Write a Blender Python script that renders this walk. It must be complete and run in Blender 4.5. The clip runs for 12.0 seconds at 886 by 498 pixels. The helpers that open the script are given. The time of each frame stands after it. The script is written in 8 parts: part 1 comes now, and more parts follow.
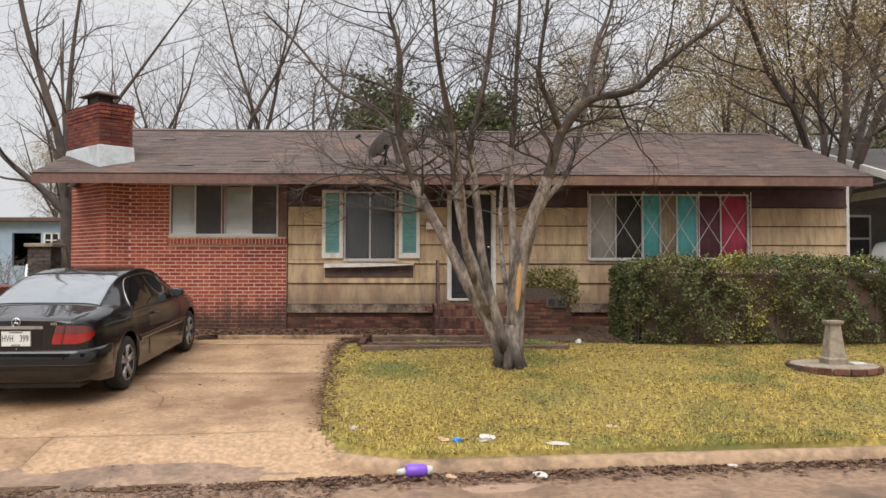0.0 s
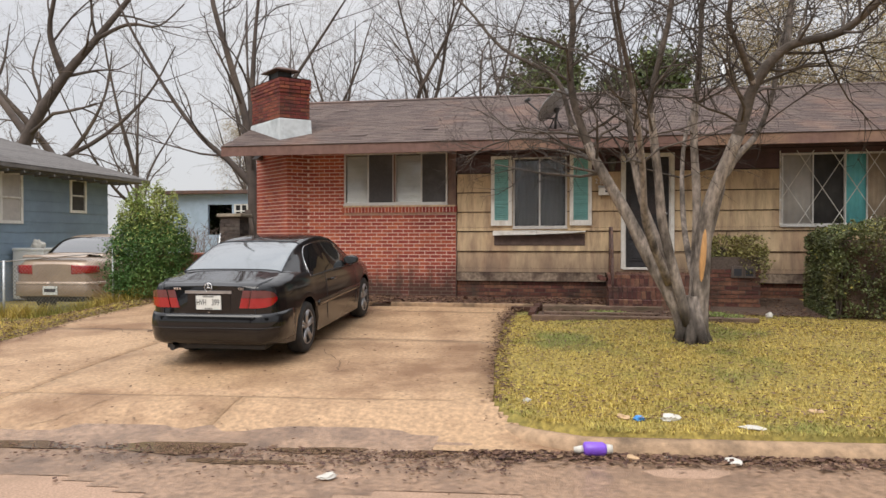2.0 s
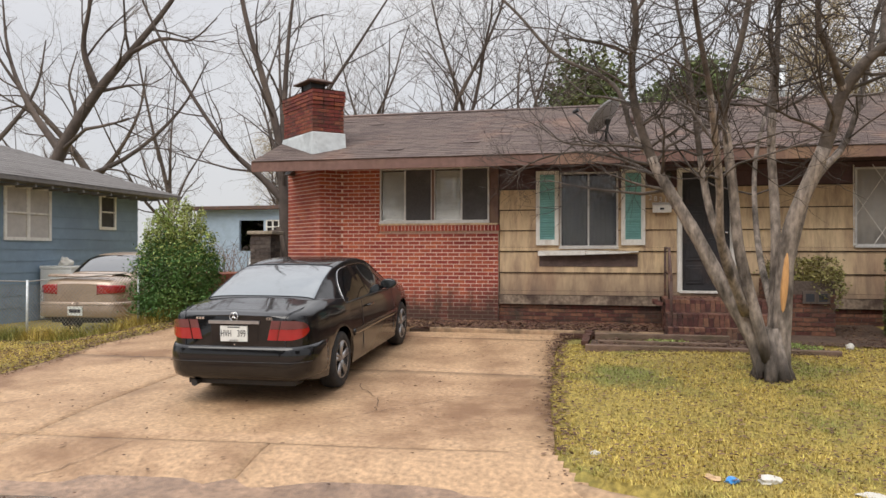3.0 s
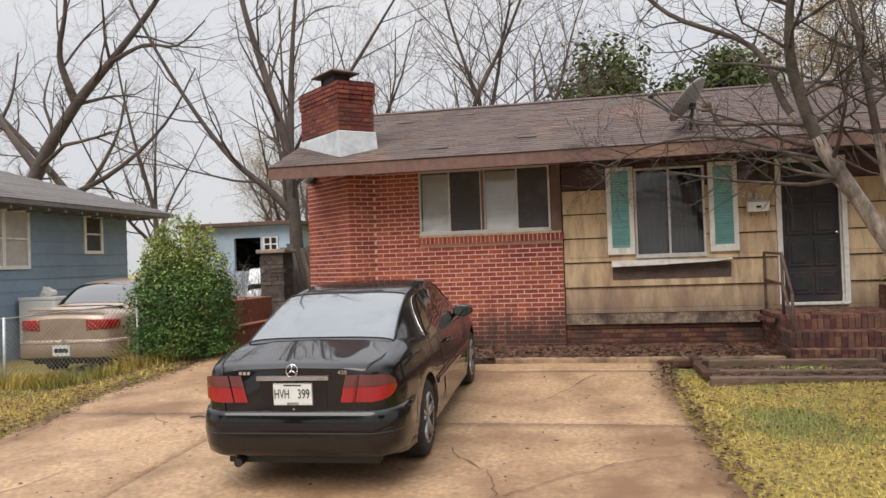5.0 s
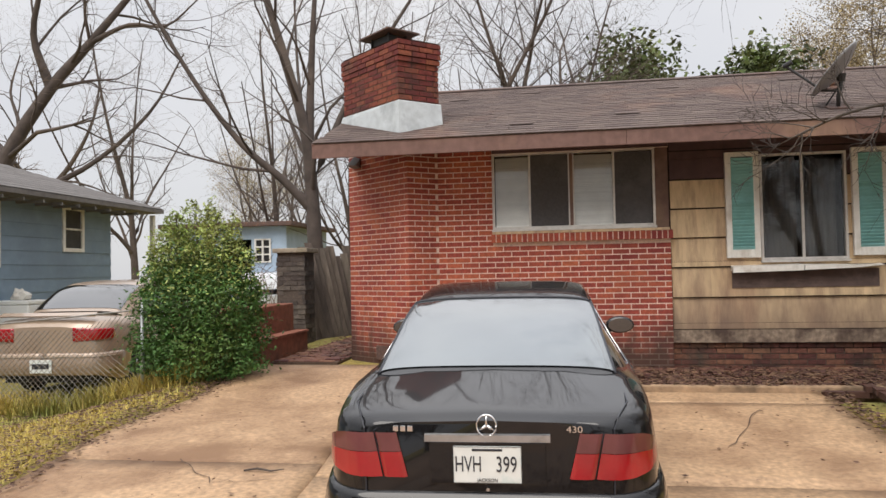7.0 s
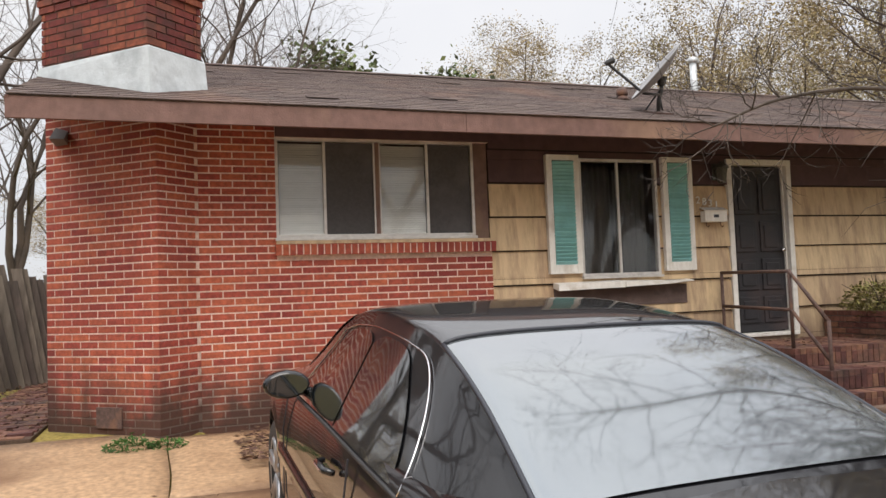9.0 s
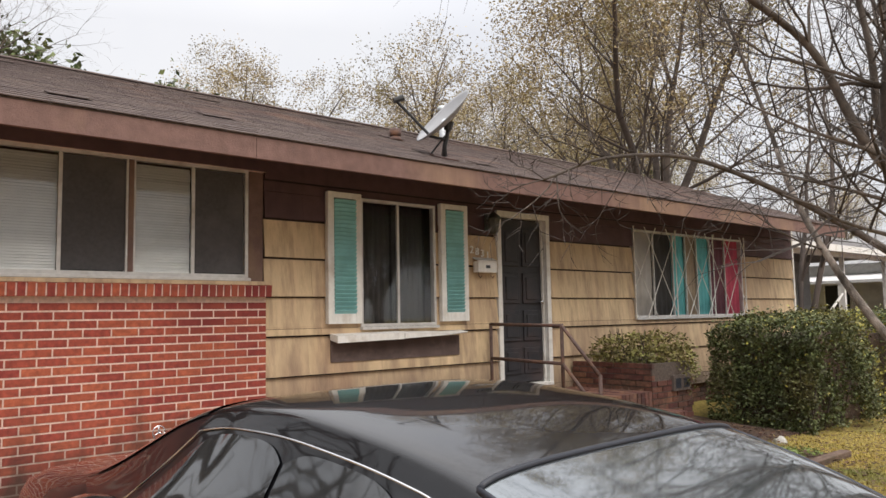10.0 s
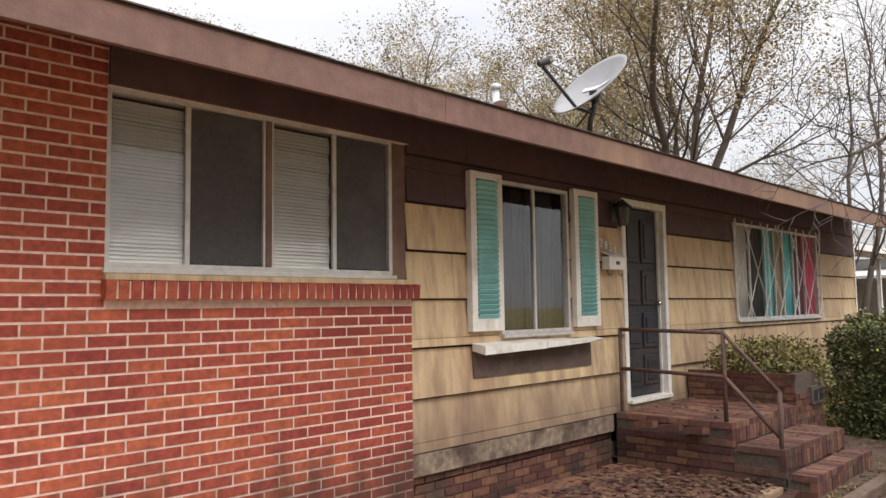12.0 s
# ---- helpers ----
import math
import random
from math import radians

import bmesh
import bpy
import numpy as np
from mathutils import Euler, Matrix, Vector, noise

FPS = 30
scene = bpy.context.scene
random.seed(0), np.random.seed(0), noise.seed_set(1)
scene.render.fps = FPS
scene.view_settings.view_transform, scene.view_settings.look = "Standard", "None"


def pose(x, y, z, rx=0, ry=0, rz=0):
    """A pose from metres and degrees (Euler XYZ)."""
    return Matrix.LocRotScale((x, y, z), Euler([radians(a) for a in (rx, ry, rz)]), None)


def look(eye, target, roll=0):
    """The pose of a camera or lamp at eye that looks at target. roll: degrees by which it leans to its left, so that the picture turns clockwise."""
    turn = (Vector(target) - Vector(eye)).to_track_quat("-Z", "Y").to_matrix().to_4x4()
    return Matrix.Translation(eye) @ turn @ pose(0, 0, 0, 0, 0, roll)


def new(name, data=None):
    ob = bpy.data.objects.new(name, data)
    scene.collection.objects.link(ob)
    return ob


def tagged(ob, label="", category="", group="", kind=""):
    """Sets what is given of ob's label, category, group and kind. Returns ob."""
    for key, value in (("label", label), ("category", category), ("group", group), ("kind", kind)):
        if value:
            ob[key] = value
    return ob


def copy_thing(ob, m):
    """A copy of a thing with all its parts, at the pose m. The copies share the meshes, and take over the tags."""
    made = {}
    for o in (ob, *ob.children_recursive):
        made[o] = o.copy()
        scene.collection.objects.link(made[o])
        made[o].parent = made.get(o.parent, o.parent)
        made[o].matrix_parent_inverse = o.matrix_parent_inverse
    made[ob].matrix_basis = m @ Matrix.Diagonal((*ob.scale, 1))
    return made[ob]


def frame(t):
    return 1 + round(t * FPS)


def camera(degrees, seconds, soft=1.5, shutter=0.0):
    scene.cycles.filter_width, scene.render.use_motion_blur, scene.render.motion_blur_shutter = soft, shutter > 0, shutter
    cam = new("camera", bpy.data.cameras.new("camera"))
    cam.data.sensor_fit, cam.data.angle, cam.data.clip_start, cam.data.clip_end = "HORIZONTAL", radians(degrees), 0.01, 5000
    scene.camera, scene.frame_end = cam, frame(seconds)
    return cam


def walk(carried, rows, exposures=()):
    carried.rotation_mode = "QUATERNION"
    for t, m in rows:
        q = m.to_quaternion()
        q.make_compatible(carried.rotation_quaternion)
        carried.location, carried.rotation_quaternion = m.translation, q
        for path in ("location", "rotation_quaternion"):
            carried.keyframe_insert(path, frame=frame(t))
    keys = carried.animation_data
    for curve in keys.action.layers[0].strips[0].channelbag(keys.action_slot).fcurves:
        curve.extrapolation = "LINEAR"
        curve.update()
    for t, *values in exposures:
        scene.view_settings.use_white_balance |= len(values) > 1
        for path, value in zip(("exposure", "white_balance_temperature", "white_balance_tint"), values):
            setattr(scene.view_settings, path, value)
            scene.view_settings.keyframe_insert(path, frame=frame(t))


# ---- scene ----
cam = camera(60.8, 12.0)
METRES, EYE, TILT, LEAN, TURN = 12.8, 2.1333, 0.0, 0.0, -1.9
ROWS = [
    (0.0, 0.0, 0.0, 0.0, -0.0, 1.61, -0.04),
    (0.5, 0.0054, 0.0014, -0.0001, -5.24, 1.68, 0.57),
    (1.0, 0.0069, 0.0012, 0.0001, -2.66, 1.43, 0.38),
    (1.5, 0.0054, 0.0081, -0.0011, 6.99, 0.13, -0.09),
    (2.0, -0.0077, 0.0236, -0.0011, 12.55, -0.78, 0.07),
    (2.5, -0.0229, 0.0498, 0.0017, 12.3, -0.37, 0.41),
    (3.0, -0.0378, 0.0867, 0.0073, 14.85, 0.3, -0.06),
    (5.0, -0.1624, 0.2213, 0.0148, 13.58, 1.1, 1.98),
    (5.5, -0.1957, 0.2584, 0.0147, 13.97, 1.02, 2.73),
    (6.0, -0.233, 0.2914, 0.0138, 12.73, 1.23, 2.45),
    (6.5, -0.2719, 0.3266, 0.0124, 12.21, 1.59, 1.51),
    (8.5, -0.4211, 0.4895, -0.0015, -4.75, 2.03, 1.86),
    (9.0, -0.4489, 0.5442, 0.0073, -16.23, 3.19, 2.12),
    (9.5, -0.4698, 0.5853, 0.0145, -27.95, 3.99, 1.34),
    (10.0, -0.4796, 0.6312, 0.0218, -39.26, 5.16, 1.09),
    (10.5, -0.4907, 0.6717, 0.0257, -48.76, 5.68, 0.74),
    (11.0, -0.5004, 0.7153, 0.0278, -48.68, 5.66, 1.04),
    (11.5, -0.5169, 0.7616, 0.0299, -43.87, 4.95, 1.0),
    (12.0, -0.5247, 0.8039, 0.0332, -43.94, 4.48, 0.82),
]
walk(cam, [(t, pose(0, 0, EYE, TILT, LEAN, TURN) @ pose(METRES * x, METRES * y, METRES * z, 90 + pitch, roll, yaw)) for t, x, y, z, yaw, pitch, roll in ROWS],
     exposures=[(0.0, 0.18), (6.5, 0.2), (8.5, 0.38), (10.5, 0.4), (12.0, 0.52)])

# ---------------------------------------------------------------- light
world = bpy.data.worlds.new("overcast")
scene.world = world
world.use_nodes = True
wn, wl = world.node_tree.nodes, world.node_tree.links
wn.clear()
w_out = wn.new("ShaderNodeOutputWorld")
w_bg = wn.new("ShaderNodeBackground")
w_sky = wn.new("ShaderNodeTexSky")
w_sky.sky_type, w_sky.sun_disc = "NISHITA", False
SUN_ELEV, SUN_ROT = radians(52), radians(193)
w_sky.sun_elevation, w_sky.sun_rotation = SUN_ELEV, SUN_ROT
w_noise = wn.new("ShaderNodeTexNoise")
w_noise.inputs["Scale"].default_value, w_noise.inputs["Detail"].default_value = 2.2, 5
w_ramp = wn.new("ShaderNodeValToRGB")
w_ramp.color_ramp.elements[0].position, w_ramp.color_ramp.elements[0].color = 0.3, (0.90, 0.91, 0.95, 1)
w_ramp.color_ramp.elements[1].position, w_ramp.color_ramp.elements[1].color = 0.75, (1.1, 1.08, 1.06, 1)
# an overcast sky is two to three times as bright overhead as at the horizon
w_sep = wn.new("ShaderNodeSeparateXYZ")
w_dome = wn.new("ShaderNodeValToRGB")
w_dome.color_ramp.elements[0].position, w_dome.color_ramp.elements[0].color = 0.0, (6.2, 6.2, 6.3, 1)
w_dome.color_ramp.elements[1].position, w_dome.color_ramp.elements[1].color = 1.0, (21, 21, 21.5, 1)
w_e = w_dome.color_ramp.elements.new(0.36)
w_e.color = (7.4, 7.4, 7.5, 1)
w_mul = wn.new("ShaderNodeMix")
w_mul.data_type, w_mul.blend_type = "RGBA", "MULTIPLY"
w_mul.inputs[0].default_value = 1.0
w_mix = wn.new("ShaderNodeMix")
w_mix.data_type = "RGBA"
w_mix.inputs[0].default_value = 0.9
w_bg.inputs[1].default_value = 0.1
w_co = wn.new("ShaderNodeTexCoord")
wl.new(w_co.outputs["Generated"], w_noise.inputs["Vector"])
wl.new(w_noise.outputs["Fac"], w_ramp.inputs["Fac"])
wl.new(w_sky.outputs[0], w_mix.inputs[6])
wl.new(w_co.outputs["Generated"], w_sep.inputs[0])
wl.new(w_sep.outputs[2], w_dome.inputs["Fac"])
wl.new(w_ramp.outputs[0], w_mul.inputs[6])
wl.new(w_dome.outputs[0], w_mul.inputs[7])
wl.new(w_mul.outputs[2], w_mix.inputs[7])
wl.new(w_mix.outputs[2], w_bg.inputs[0])
wl.new(w_bg.outputs[0], w_out.inputs[0])
sun = new("sun", bpy.data.lights.new("sun", "SUN"))
sun.data.energy, sun.data.angle, sun.data.color = 2.1, radians(45), (1.0, 0.94, 0.86)
sun.matrix_world = look((-4.2, -7, 23.3), (0, 11, 0))

# ---------------------------------------------------------------- materials


def mat(name, base, rough=0.8, var=0.25, scale=6.0, second=None, amount=0.5, big=0.8, bump=0.2, bump_scale=60.0,
        metal=0.0, piece=0.0, stretch=(1, 1, 1), coat=0.0, spec=0.5, emit=0.0):
    """A painted, mineral or organic surface: base colour varied at two scales, with fine relief."""
    m = bpy.data.materials.new(name)
    m.use_nodes = True
    n, l = m.node_tree.nodes, m.node_tree.links
    b = n["Principled BSDF"]
    b.inputs["Roughness"].default_value, b.inputs["Metallic"].default_value = rough, metal
    b.inputs["Coat Weight"].default_value = coat
    b.inputs["Coat Roughness"].default_value = 0.04
    b.inputs["Coat IOR"].default_value = 1.5
    b.inputs["Specular IOR Level"].default_value = spec
    geo = n.new("ShaderNodeNewGeometry")
    mp = n.new("ShaderNodeMapping")
    mp.inputs["Scale"].default_value = stretch
    l.new(geo.outputs["Position"], mp.inputs["Vector"])

    def tex(s, d=4.0, r=0.55):
        t = n.new("ShaderNodeTexNoise")
        t.inputs["Scale"].default_value, t.inputs["Detail"].default_value, t.inputs["Roughness"].default_value = s, d, r
        l.new(mp.outputs[0], t.inputs["Vector"])
        return t

    fine, broad = tex(scale), tex(big, 5.0, 0.6)
    ramp = n.new("ShaderNodeValToRGB")
    e = ramp.color_ramp.elements
    e[0].position, e[1].position = 0.3, 0.72
    e[0].color = (*[c * (1 - var) for c in base], 1)
    e[1].color = (*[min(1, c * (1 + var)) for c in base], 1)
    l.new(fine.outputs["Fac"], ramp.inputs["Fac"])
    col = ramp.outputs[0]
    if second:
        r2 = n.new("ShaderNodeValToRGB")
        r2.color_ramp.elements[0].position = 0.62 - 0.25 * amount
        r2.color_ramp.elements[1].position = 0.78 - 0.2 * amount
        l.new(broad.outputs["Fac"], r2.inputs["Fac"])
        mx = n.new("ShaderNodeMix")
        mx.data_type = "RGBA"
        l.new(r2.outputs[0], mx.inputs[0])
        l.new(col, mx.inputs[6])
        mx.inputs[7].default_value = (*second, 1)
        col = mx.outputs[2]
    if piece:
        oi = n.new("ShaderNodeObjectInfo")
        add = n.new("ShaderNodeMath")
        add.operation = "ADD"
        l.new(oi.outputs["Random"], add.inputs[0])
        l.new(geo.outputs["Random Per Island"], add.inputs[1])
        fr = n.new("ShaderNodeMath")
        fr.operation = "FRACT"
        l.new(add.outputs[0], fr.inputs[0])
        mr = n.new("ShaderNodeMapRange")
        mr.inputs[3].default_value, mr.inputs[4].default_value = 1 - piece, 1 + piece
        l.new(fr.outputs[0], mr.inputs[0])
        hv = n.new("ShaderNodeHueSaturation")
        l.new(mr.outputs[0], hv.inputs["Value"])
        mh = n.new("ShaderNodeMapRange")
        mh.inputs[3].default_value, mh.inputs[4].default_value = 0.5 - piece * 0.04, 0.5 + piece * 0.04
        l.new(fr.outputs[0], mh.inputs[0])
        l.new(mh.outputs[0], hv.inputs["Hue"])
        l.new(col, hv.inputs["Color"])
        col = hv.outputs[0]
    l.new(col, b.inputs["Base Color"])
    if emit:
        l.new(col, b.inputs["Emission Color"])
        b.inputs["Emission Strength"].default_value = emit
    if bump:
        bt = tex(bump_scale, 6.0, 0.65)
        bp = n.new("ShaderNodeBump")
        bp.inputs["Strength"].default_value, bp.inputs["Distance"].default_value = bump, 0.02
        l.new(bt.outputs["Fac"], bp.inputs["Height"])
        l.new(bp.outputs[0], b.inputs["Normal"])
        rr = n.new("ShaderNodeMapRange")
        rr.inputs[3].default_value, rr.inputs[4].default_value = max(0.03, rough - 0.12), min(1, rough + 0.12)
        l.new(broad.outputs["Fac"], rr.inputs[0])
        l.new(rr.outputs[0], b.inputs["Roughness"])
    return m


def stained(m, low, high, tint, wobble=0.5, strength=0.8, size=5.0):
    """Lays rising damp or run-off dirt with a ragged edge between two heights over a material."""
    n, l = m.node_tree.nodes, m.node_tree.links
    b = n["Principled BSDF"]
    src = b.inputs["Base Color"].links[0].from_socket
    geo = n.new("ShaderNodeNewGeometry")
    sep = n.new("ShaderNodeSeparateXYZ")
    l.new(geo.outputs["Position"], sep.inputs[0])
    t = n.new("ShaderNodeTexNoise")
    t.inputs["Scale"].default_value, t.inputs["Detail"].default_value = size, 6
    mp = n.new("ShaderNodeMapping")
    mp.inputs["Scale"].default_value = (1, 1, 0.35)
    l.new(geo.outputs["Position"], mp.inputs[0])
    l.new(mp.outputs[0], t.inputs["Vector"])
    a = n.new("ShaderNodeMath")
    a.operation = "MULTIPLY_ADD"
    a.inputs[1].default_value, a.inputs[2].default_value = wobble, -wobble / 2
    l.new(t.outputs["Fac"], a.inputs[0])
    s = n.new("ShaderNodeMath")
    s.operation = "ADD"
    l.new(sep.outputs[2], s.inputs[0])
    l.new(a.outputs[0], s.inputs[1])
    mr = n.new("ShaderNodeMapRange")
    mr.inputs[1].default_value, mr.inputs[2].default_value = low, high
    mr.inputs[3].default_value, mr.inputs[4].default_value = strength, 0
    l.new(s.outputs[0], mr.inputs[0])
    mx = n.new("ShaderNodeMix")
    mx.data_type = "RGBA"
    l.new(mr.outputs[0], mx.inputs[0])
    l.new(src, mx.inputs[6])
    mx.inputs[7].default_value = (*tint, 1)
    l.new(mx.outputs[2], b.inputs["Base Color"])
    return m


def streaked(m, tint, amount=0.5, scale=9.0):
    """Adds vertical run-off streaks to a wall paint."""
    n, l = m.node_tree.nodes, m.node_tree.links
    b = n["Principled BSDF"]
    src = b.inputs["Base Color"].links[0].from_socket
    geo = n.new("ShaderNodeNewGeometry")
    mp = n.new("ShaderNodeMapping")
    mp.inputs["Scale"].default_value = (1, 1, 0.12)
    l.new(geo.outputs["Position"], mp.inputs[0])
    t = n.new("ShaderNodeTexNoise")
    t.inputs["Scale"].default_value, t.inputs["Detail"].default_value, t.inputs["Roughness"].default_value = scale, 7, 0.7
    l.new(mp.outputs[0], t.inputs["Vector"])
    r = n.new("ShaderNodeValToRGB")
    r.color_ramp.elements[0].position, r.color_ramp.elements[1].position = 0.45, 0.72
    r.color_ramp.elements[1].color = (amount, amount, amount, 1)
    l.new(t.outputs["Fac"], r.inputs["Fac"])
    mx = n.new("ShaderNodeMix")
    mx.data_type = "RGBA"
    l.new(r.outputs[0], mx.inputs[0])
    l.new(src, mx.inputs[6])
    mx.inputs[7].default_value = (*tint, 1)
    l.new(mx.outputs[2], b.inputs["Base Color"])
    return m


def glass(name, tint=(0.98, 0.99, 0.99), rough=0.02):
    m = bpy.data.materials.new(name)
    m.use_nodes = True
    b = m.node_tree.nodes["Principled BSDF"]
    b.inputs["Base Color"].default_value = (*tint, 1)
    b.inputs["Transmission Weight"].default_value = 1
    b.inputs["Roughness"].default_value = rough
    b.inputs["IOR"].default_value = 1.45
    return m


M_BRICK = stained(mat("red_brick", (0.345, 0.074, 0.042), 0.85, 0.3, 25, (0.22, 0.042, 0.03), 0.5, 1.2, 0.4, 90, piece=0.2), 1.15, 1.7, (0.045, 0.026, 0.018), 1.1, 0.9)
M_BRICK_OLD = mat("weathered_brick", (0.15, 0.06, 0.04), 0.9, 0.35, 20, (0.06, 0.04, 0.03), 0.6, 2.0, 0.6, 70, piece=0.4)
M_BRICK_DARK = mat("dark_paving_brick", (0.16, 0.068, 0.048), 0.8, 0.3, 20, (0.08, 0.05, 0.04), 0.5, 2.0, 0.5, 70, piece=0.5)
M_MORTAR = stained(mat("mortar", (0.70, 0.52, 0.44), 0.95, 0.2, 30, (0.52, 0.37, 0.30), 0.4, 1.5, 0.3, 120), 1.15, 1.7, (0.07, 0.048, 0.036), 1.1, 0.9)
M_MORTAR_OLD = mat("old_mortar", (0.10, 0.075, 0.06), 0.95, 0.3, 30, None, 0.4, 1.5, 0.5, 120)
M_SIDING = stained(streaked(mat("tan_siding_paint", (0.57, 0.42, 0.255), 0.75, 0.12, 8, (0.40, 0.26, 0.16), 0.5, 0.9, 0.25, 80, piece=0.07, stretch=(1, 1, 0.35)), (0.20, 0.12, 0.09), 0.75), 1.45, 2.05, (0.15, 0.10, 0.075), 0.9, 0.75, 7.0)
# Mauve-brown frieze paint, darkened further to carry the shade under the eave.
M_FRIEZE = streaked(mat("eave_shaded_mauve_frieze_paint", (0.095, 0.052, 0.054), 0.8, 0.2, 8, (0.07, 0.038, 0.04), 0.5, 0.9, 0.25, 80), (0.10, 0.055, 0.05), 0.5)
M_TRIM = streaked(mat("faded_brown_trim_paint", (0.15, 0.09, 0.075), 0.8, 0.2, 10, (0.26, 0.17, 0.11), 0.4, 1.5, 0.2, 60), (0.12, 0.07, 0.06), 0.5)
# Near-black backing that draws the shadow line under each siding lap.
M_LAP_SHADE = mat("lap_shade_backing", (0.035, 0.022, 0.02), 0.9, 0.3, 10)
M_FASCIA = streaked(mat("weathered_fascia_board", (0.16, 0.09, 0.075), 0.8, 0.2, 10, (0.27, 0.17, 0.11), 0.5, 0.5, 0.3, 60), (0.12, 0.065, 0.05), 0.5)
# Near-black base puts the eave's shade into the soffit colour.
M_SOFFIT = mat("eave_shade_soffit", (0.045, 0.022, 0.025), 0.85, 0.2, 6)
M_SKIRT = streaked(mat("peeling_skirt_board", (0.27, 0.205, 0.15), 0.85, 0.4, 20, (0.07, 0.045, 0.035), 0.65, 3.0, 0.4, 60), (0.08, 0.05, 0.04), 0.6)
M_SHINGLE = mat("asphalt_shingle", (0.125, 0.092, 0.082), 0.95, 0.25, 30, (0.19, 0.115, 0.09), 0.35, 0.6, 0.7, 160, piece=0.22)
M_WHITE = streaked(mat("white_paint", (0.74, 0.72, 0.68), 0.6, 0.08, 15, (0.55, 0.50, 0.44), 0.35, 4.0, 0.15, 60), (0.36, 0.31, 0.25), 0.35, 14)
M_ALU = mat("aged_aluminium_frame", (0.56, 0.54, 0.52), 0.5, 0.12, 20, (0.40, 0.36, 0.33), 0.4, 3.0, 0.1, 60, metal=0.3)
M_TEAL = mat("teal_shutter_paint", (0.24, 0.52, 0.52), 0.55, 0.1, 10, (0.21, 0.45, 0.45), 0.3, 3.0, 0.1, 60, piece=0.1)
M_DOOR = mat("black_door_paint", (0.02, 0.019, 0.023), 0.62, 0.25, 12, (0.05, 0.035, 0.035), 0.45, 2.0, 0.15, 40)
M_IRON = mat("rusty_iron", (0.10, 0.06, 0.05), 0.75, 0.35, 30, (0.20, 0.10, 0.06), 0.4, 6.0, 0.3, 90)
M_BLACK = mat("black_plastic", (0.02, 0.02, 0.021), 0.55, 0.2, 10, bump=0.05)
# Near-black that stands for unlit depth in rooms, panes and louvre gaps.
M_DARK = mat("unlit_depth_black", (0.018, 0.016, 0.016), 0.9, 0.2, 3)
M_BLIND = mat("venetian_blind", (0.78, 0.77, 0.74), 0.6, 0.06, 6, piece=0.05, bump=0)
M_CURTAIN = mat("grey_curtain", (0.055, 0.052, 0.05), 0.9, 0.2, 4, (0.075, 0.07, 0.066), 0.4, 2.0, 0.2, 60)
M_GLASS = glass("window_glass")
M_STEEL = mat("galvanised_steel", (0.55, 0.58, 0.60), 0.45, 0.15, 15, (0.42, 0.44, 0.45), 0.4, 3.0, 0.1, 40, metal=0.35)
M_TIN = mat("dull_tin_roof", (0.30, 0.30, 0.30), 0.7, 0.15, 4, (0.22, 0.21, 0.20), 0.4, 0.8, 0.1, 30)
M_WIRE = mat("dull_fence_wire", (0.27, 0.255, 0.24), 0.6, 0.2, 20, (0.18, 0.12, 0.09), 0.4, 3.0, 0.1, 40, metal=0.3)
M_FLASH = mat("grey_flashing_tar", (0.50, 0.54, 0.56), 0.6, 0.15, 8, (0.33, 0.36, 0.38), 0.4, 3.0, 0.3, 25)
M_CONCRETE = mat("stained_concrete", (0.41, 0.265, 0.152), 0.62, 0.34, 22, (0.20, 0.11, 0.056), 0.60, 0.75, 0.35, 120)
M_KERB = mat("kerb_concrete", (0.36, 0.24, 0.145), 0.8, 0.3, 12, (0.12, 0.08, 0.05), 0.58, 2.2, 0.5, 70)
M_ROAD = mat("sandy_asphalt", (0.42, 0.275, 0.19), 0.75, 0.3, 60, (0.27, 0.18, 0.12), 0.5, 0.7, 0.6, 160)
M_MUD = mat("wet_mud", (0.30, 0.195, 0.13), 0.33, 0.4, 18, (0.13, 0.085, 0.06), 0.5, 1.4, 0.5, 50)
M_WATER = mat("puddle_water", (0.14, 0.092, 0.058), 0.04, 0.15, 3, (0.17, 0.115, 0.072), 0.4, 1.5, 0.03, 8)
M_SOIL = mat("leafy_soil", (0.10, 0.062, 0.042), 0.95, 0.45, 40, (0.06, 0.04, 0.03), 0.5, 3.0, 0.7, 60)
M_TURF = mat("lawn_turf", (0.29, 0.22, 0.052), 0.95, 0.5, 22, (0.15, 0.145, 0.036), 0.5, 0.5, 0.7, 70)
M_TURF_FAR = mat("dormant_ground", (0.20, 0.15, 0.075), 0.95, 0.35, 3, (0.12, 0.10, 0.05), 0.5, 0.2, 0.5, 20)
M_GRASS = mat("grass_blades", (0.46, 0.345, 0.09), 0.8, 0.3, 5.0, (0.20, 0.22, 0.055), 0.55, 1.0, 0, piece=0.32)
M_LEAF_DRY = mat("dry_leaves", (0.115, 0.06, 0.038), 0.85, 0.3, 8, None, 0.4, 3, 0, piece=0.6)
M_LEAF = mat("hedge_leaves", (0.095, 0.108, 0.036), 0.62, 0.45, 5, (0.17, 0.145, 0.06), 0.5, 0.9, 0, piece=0.55)
M_LEAF_YEL = mat("yellow_leaves", (0.36, 0.315, 0.07), 0.55, 0.2, 3, None, 0.4, 1, 0, piece=0.4)
M_LEAF_LIME = mat("bush_shoot_leaves", (0.30, 0.34, 0.09), 0.5, 0.25, 2.0, (0.20, 0.27, 0.06), 0.4, 0.9, 0, piece=0.5)
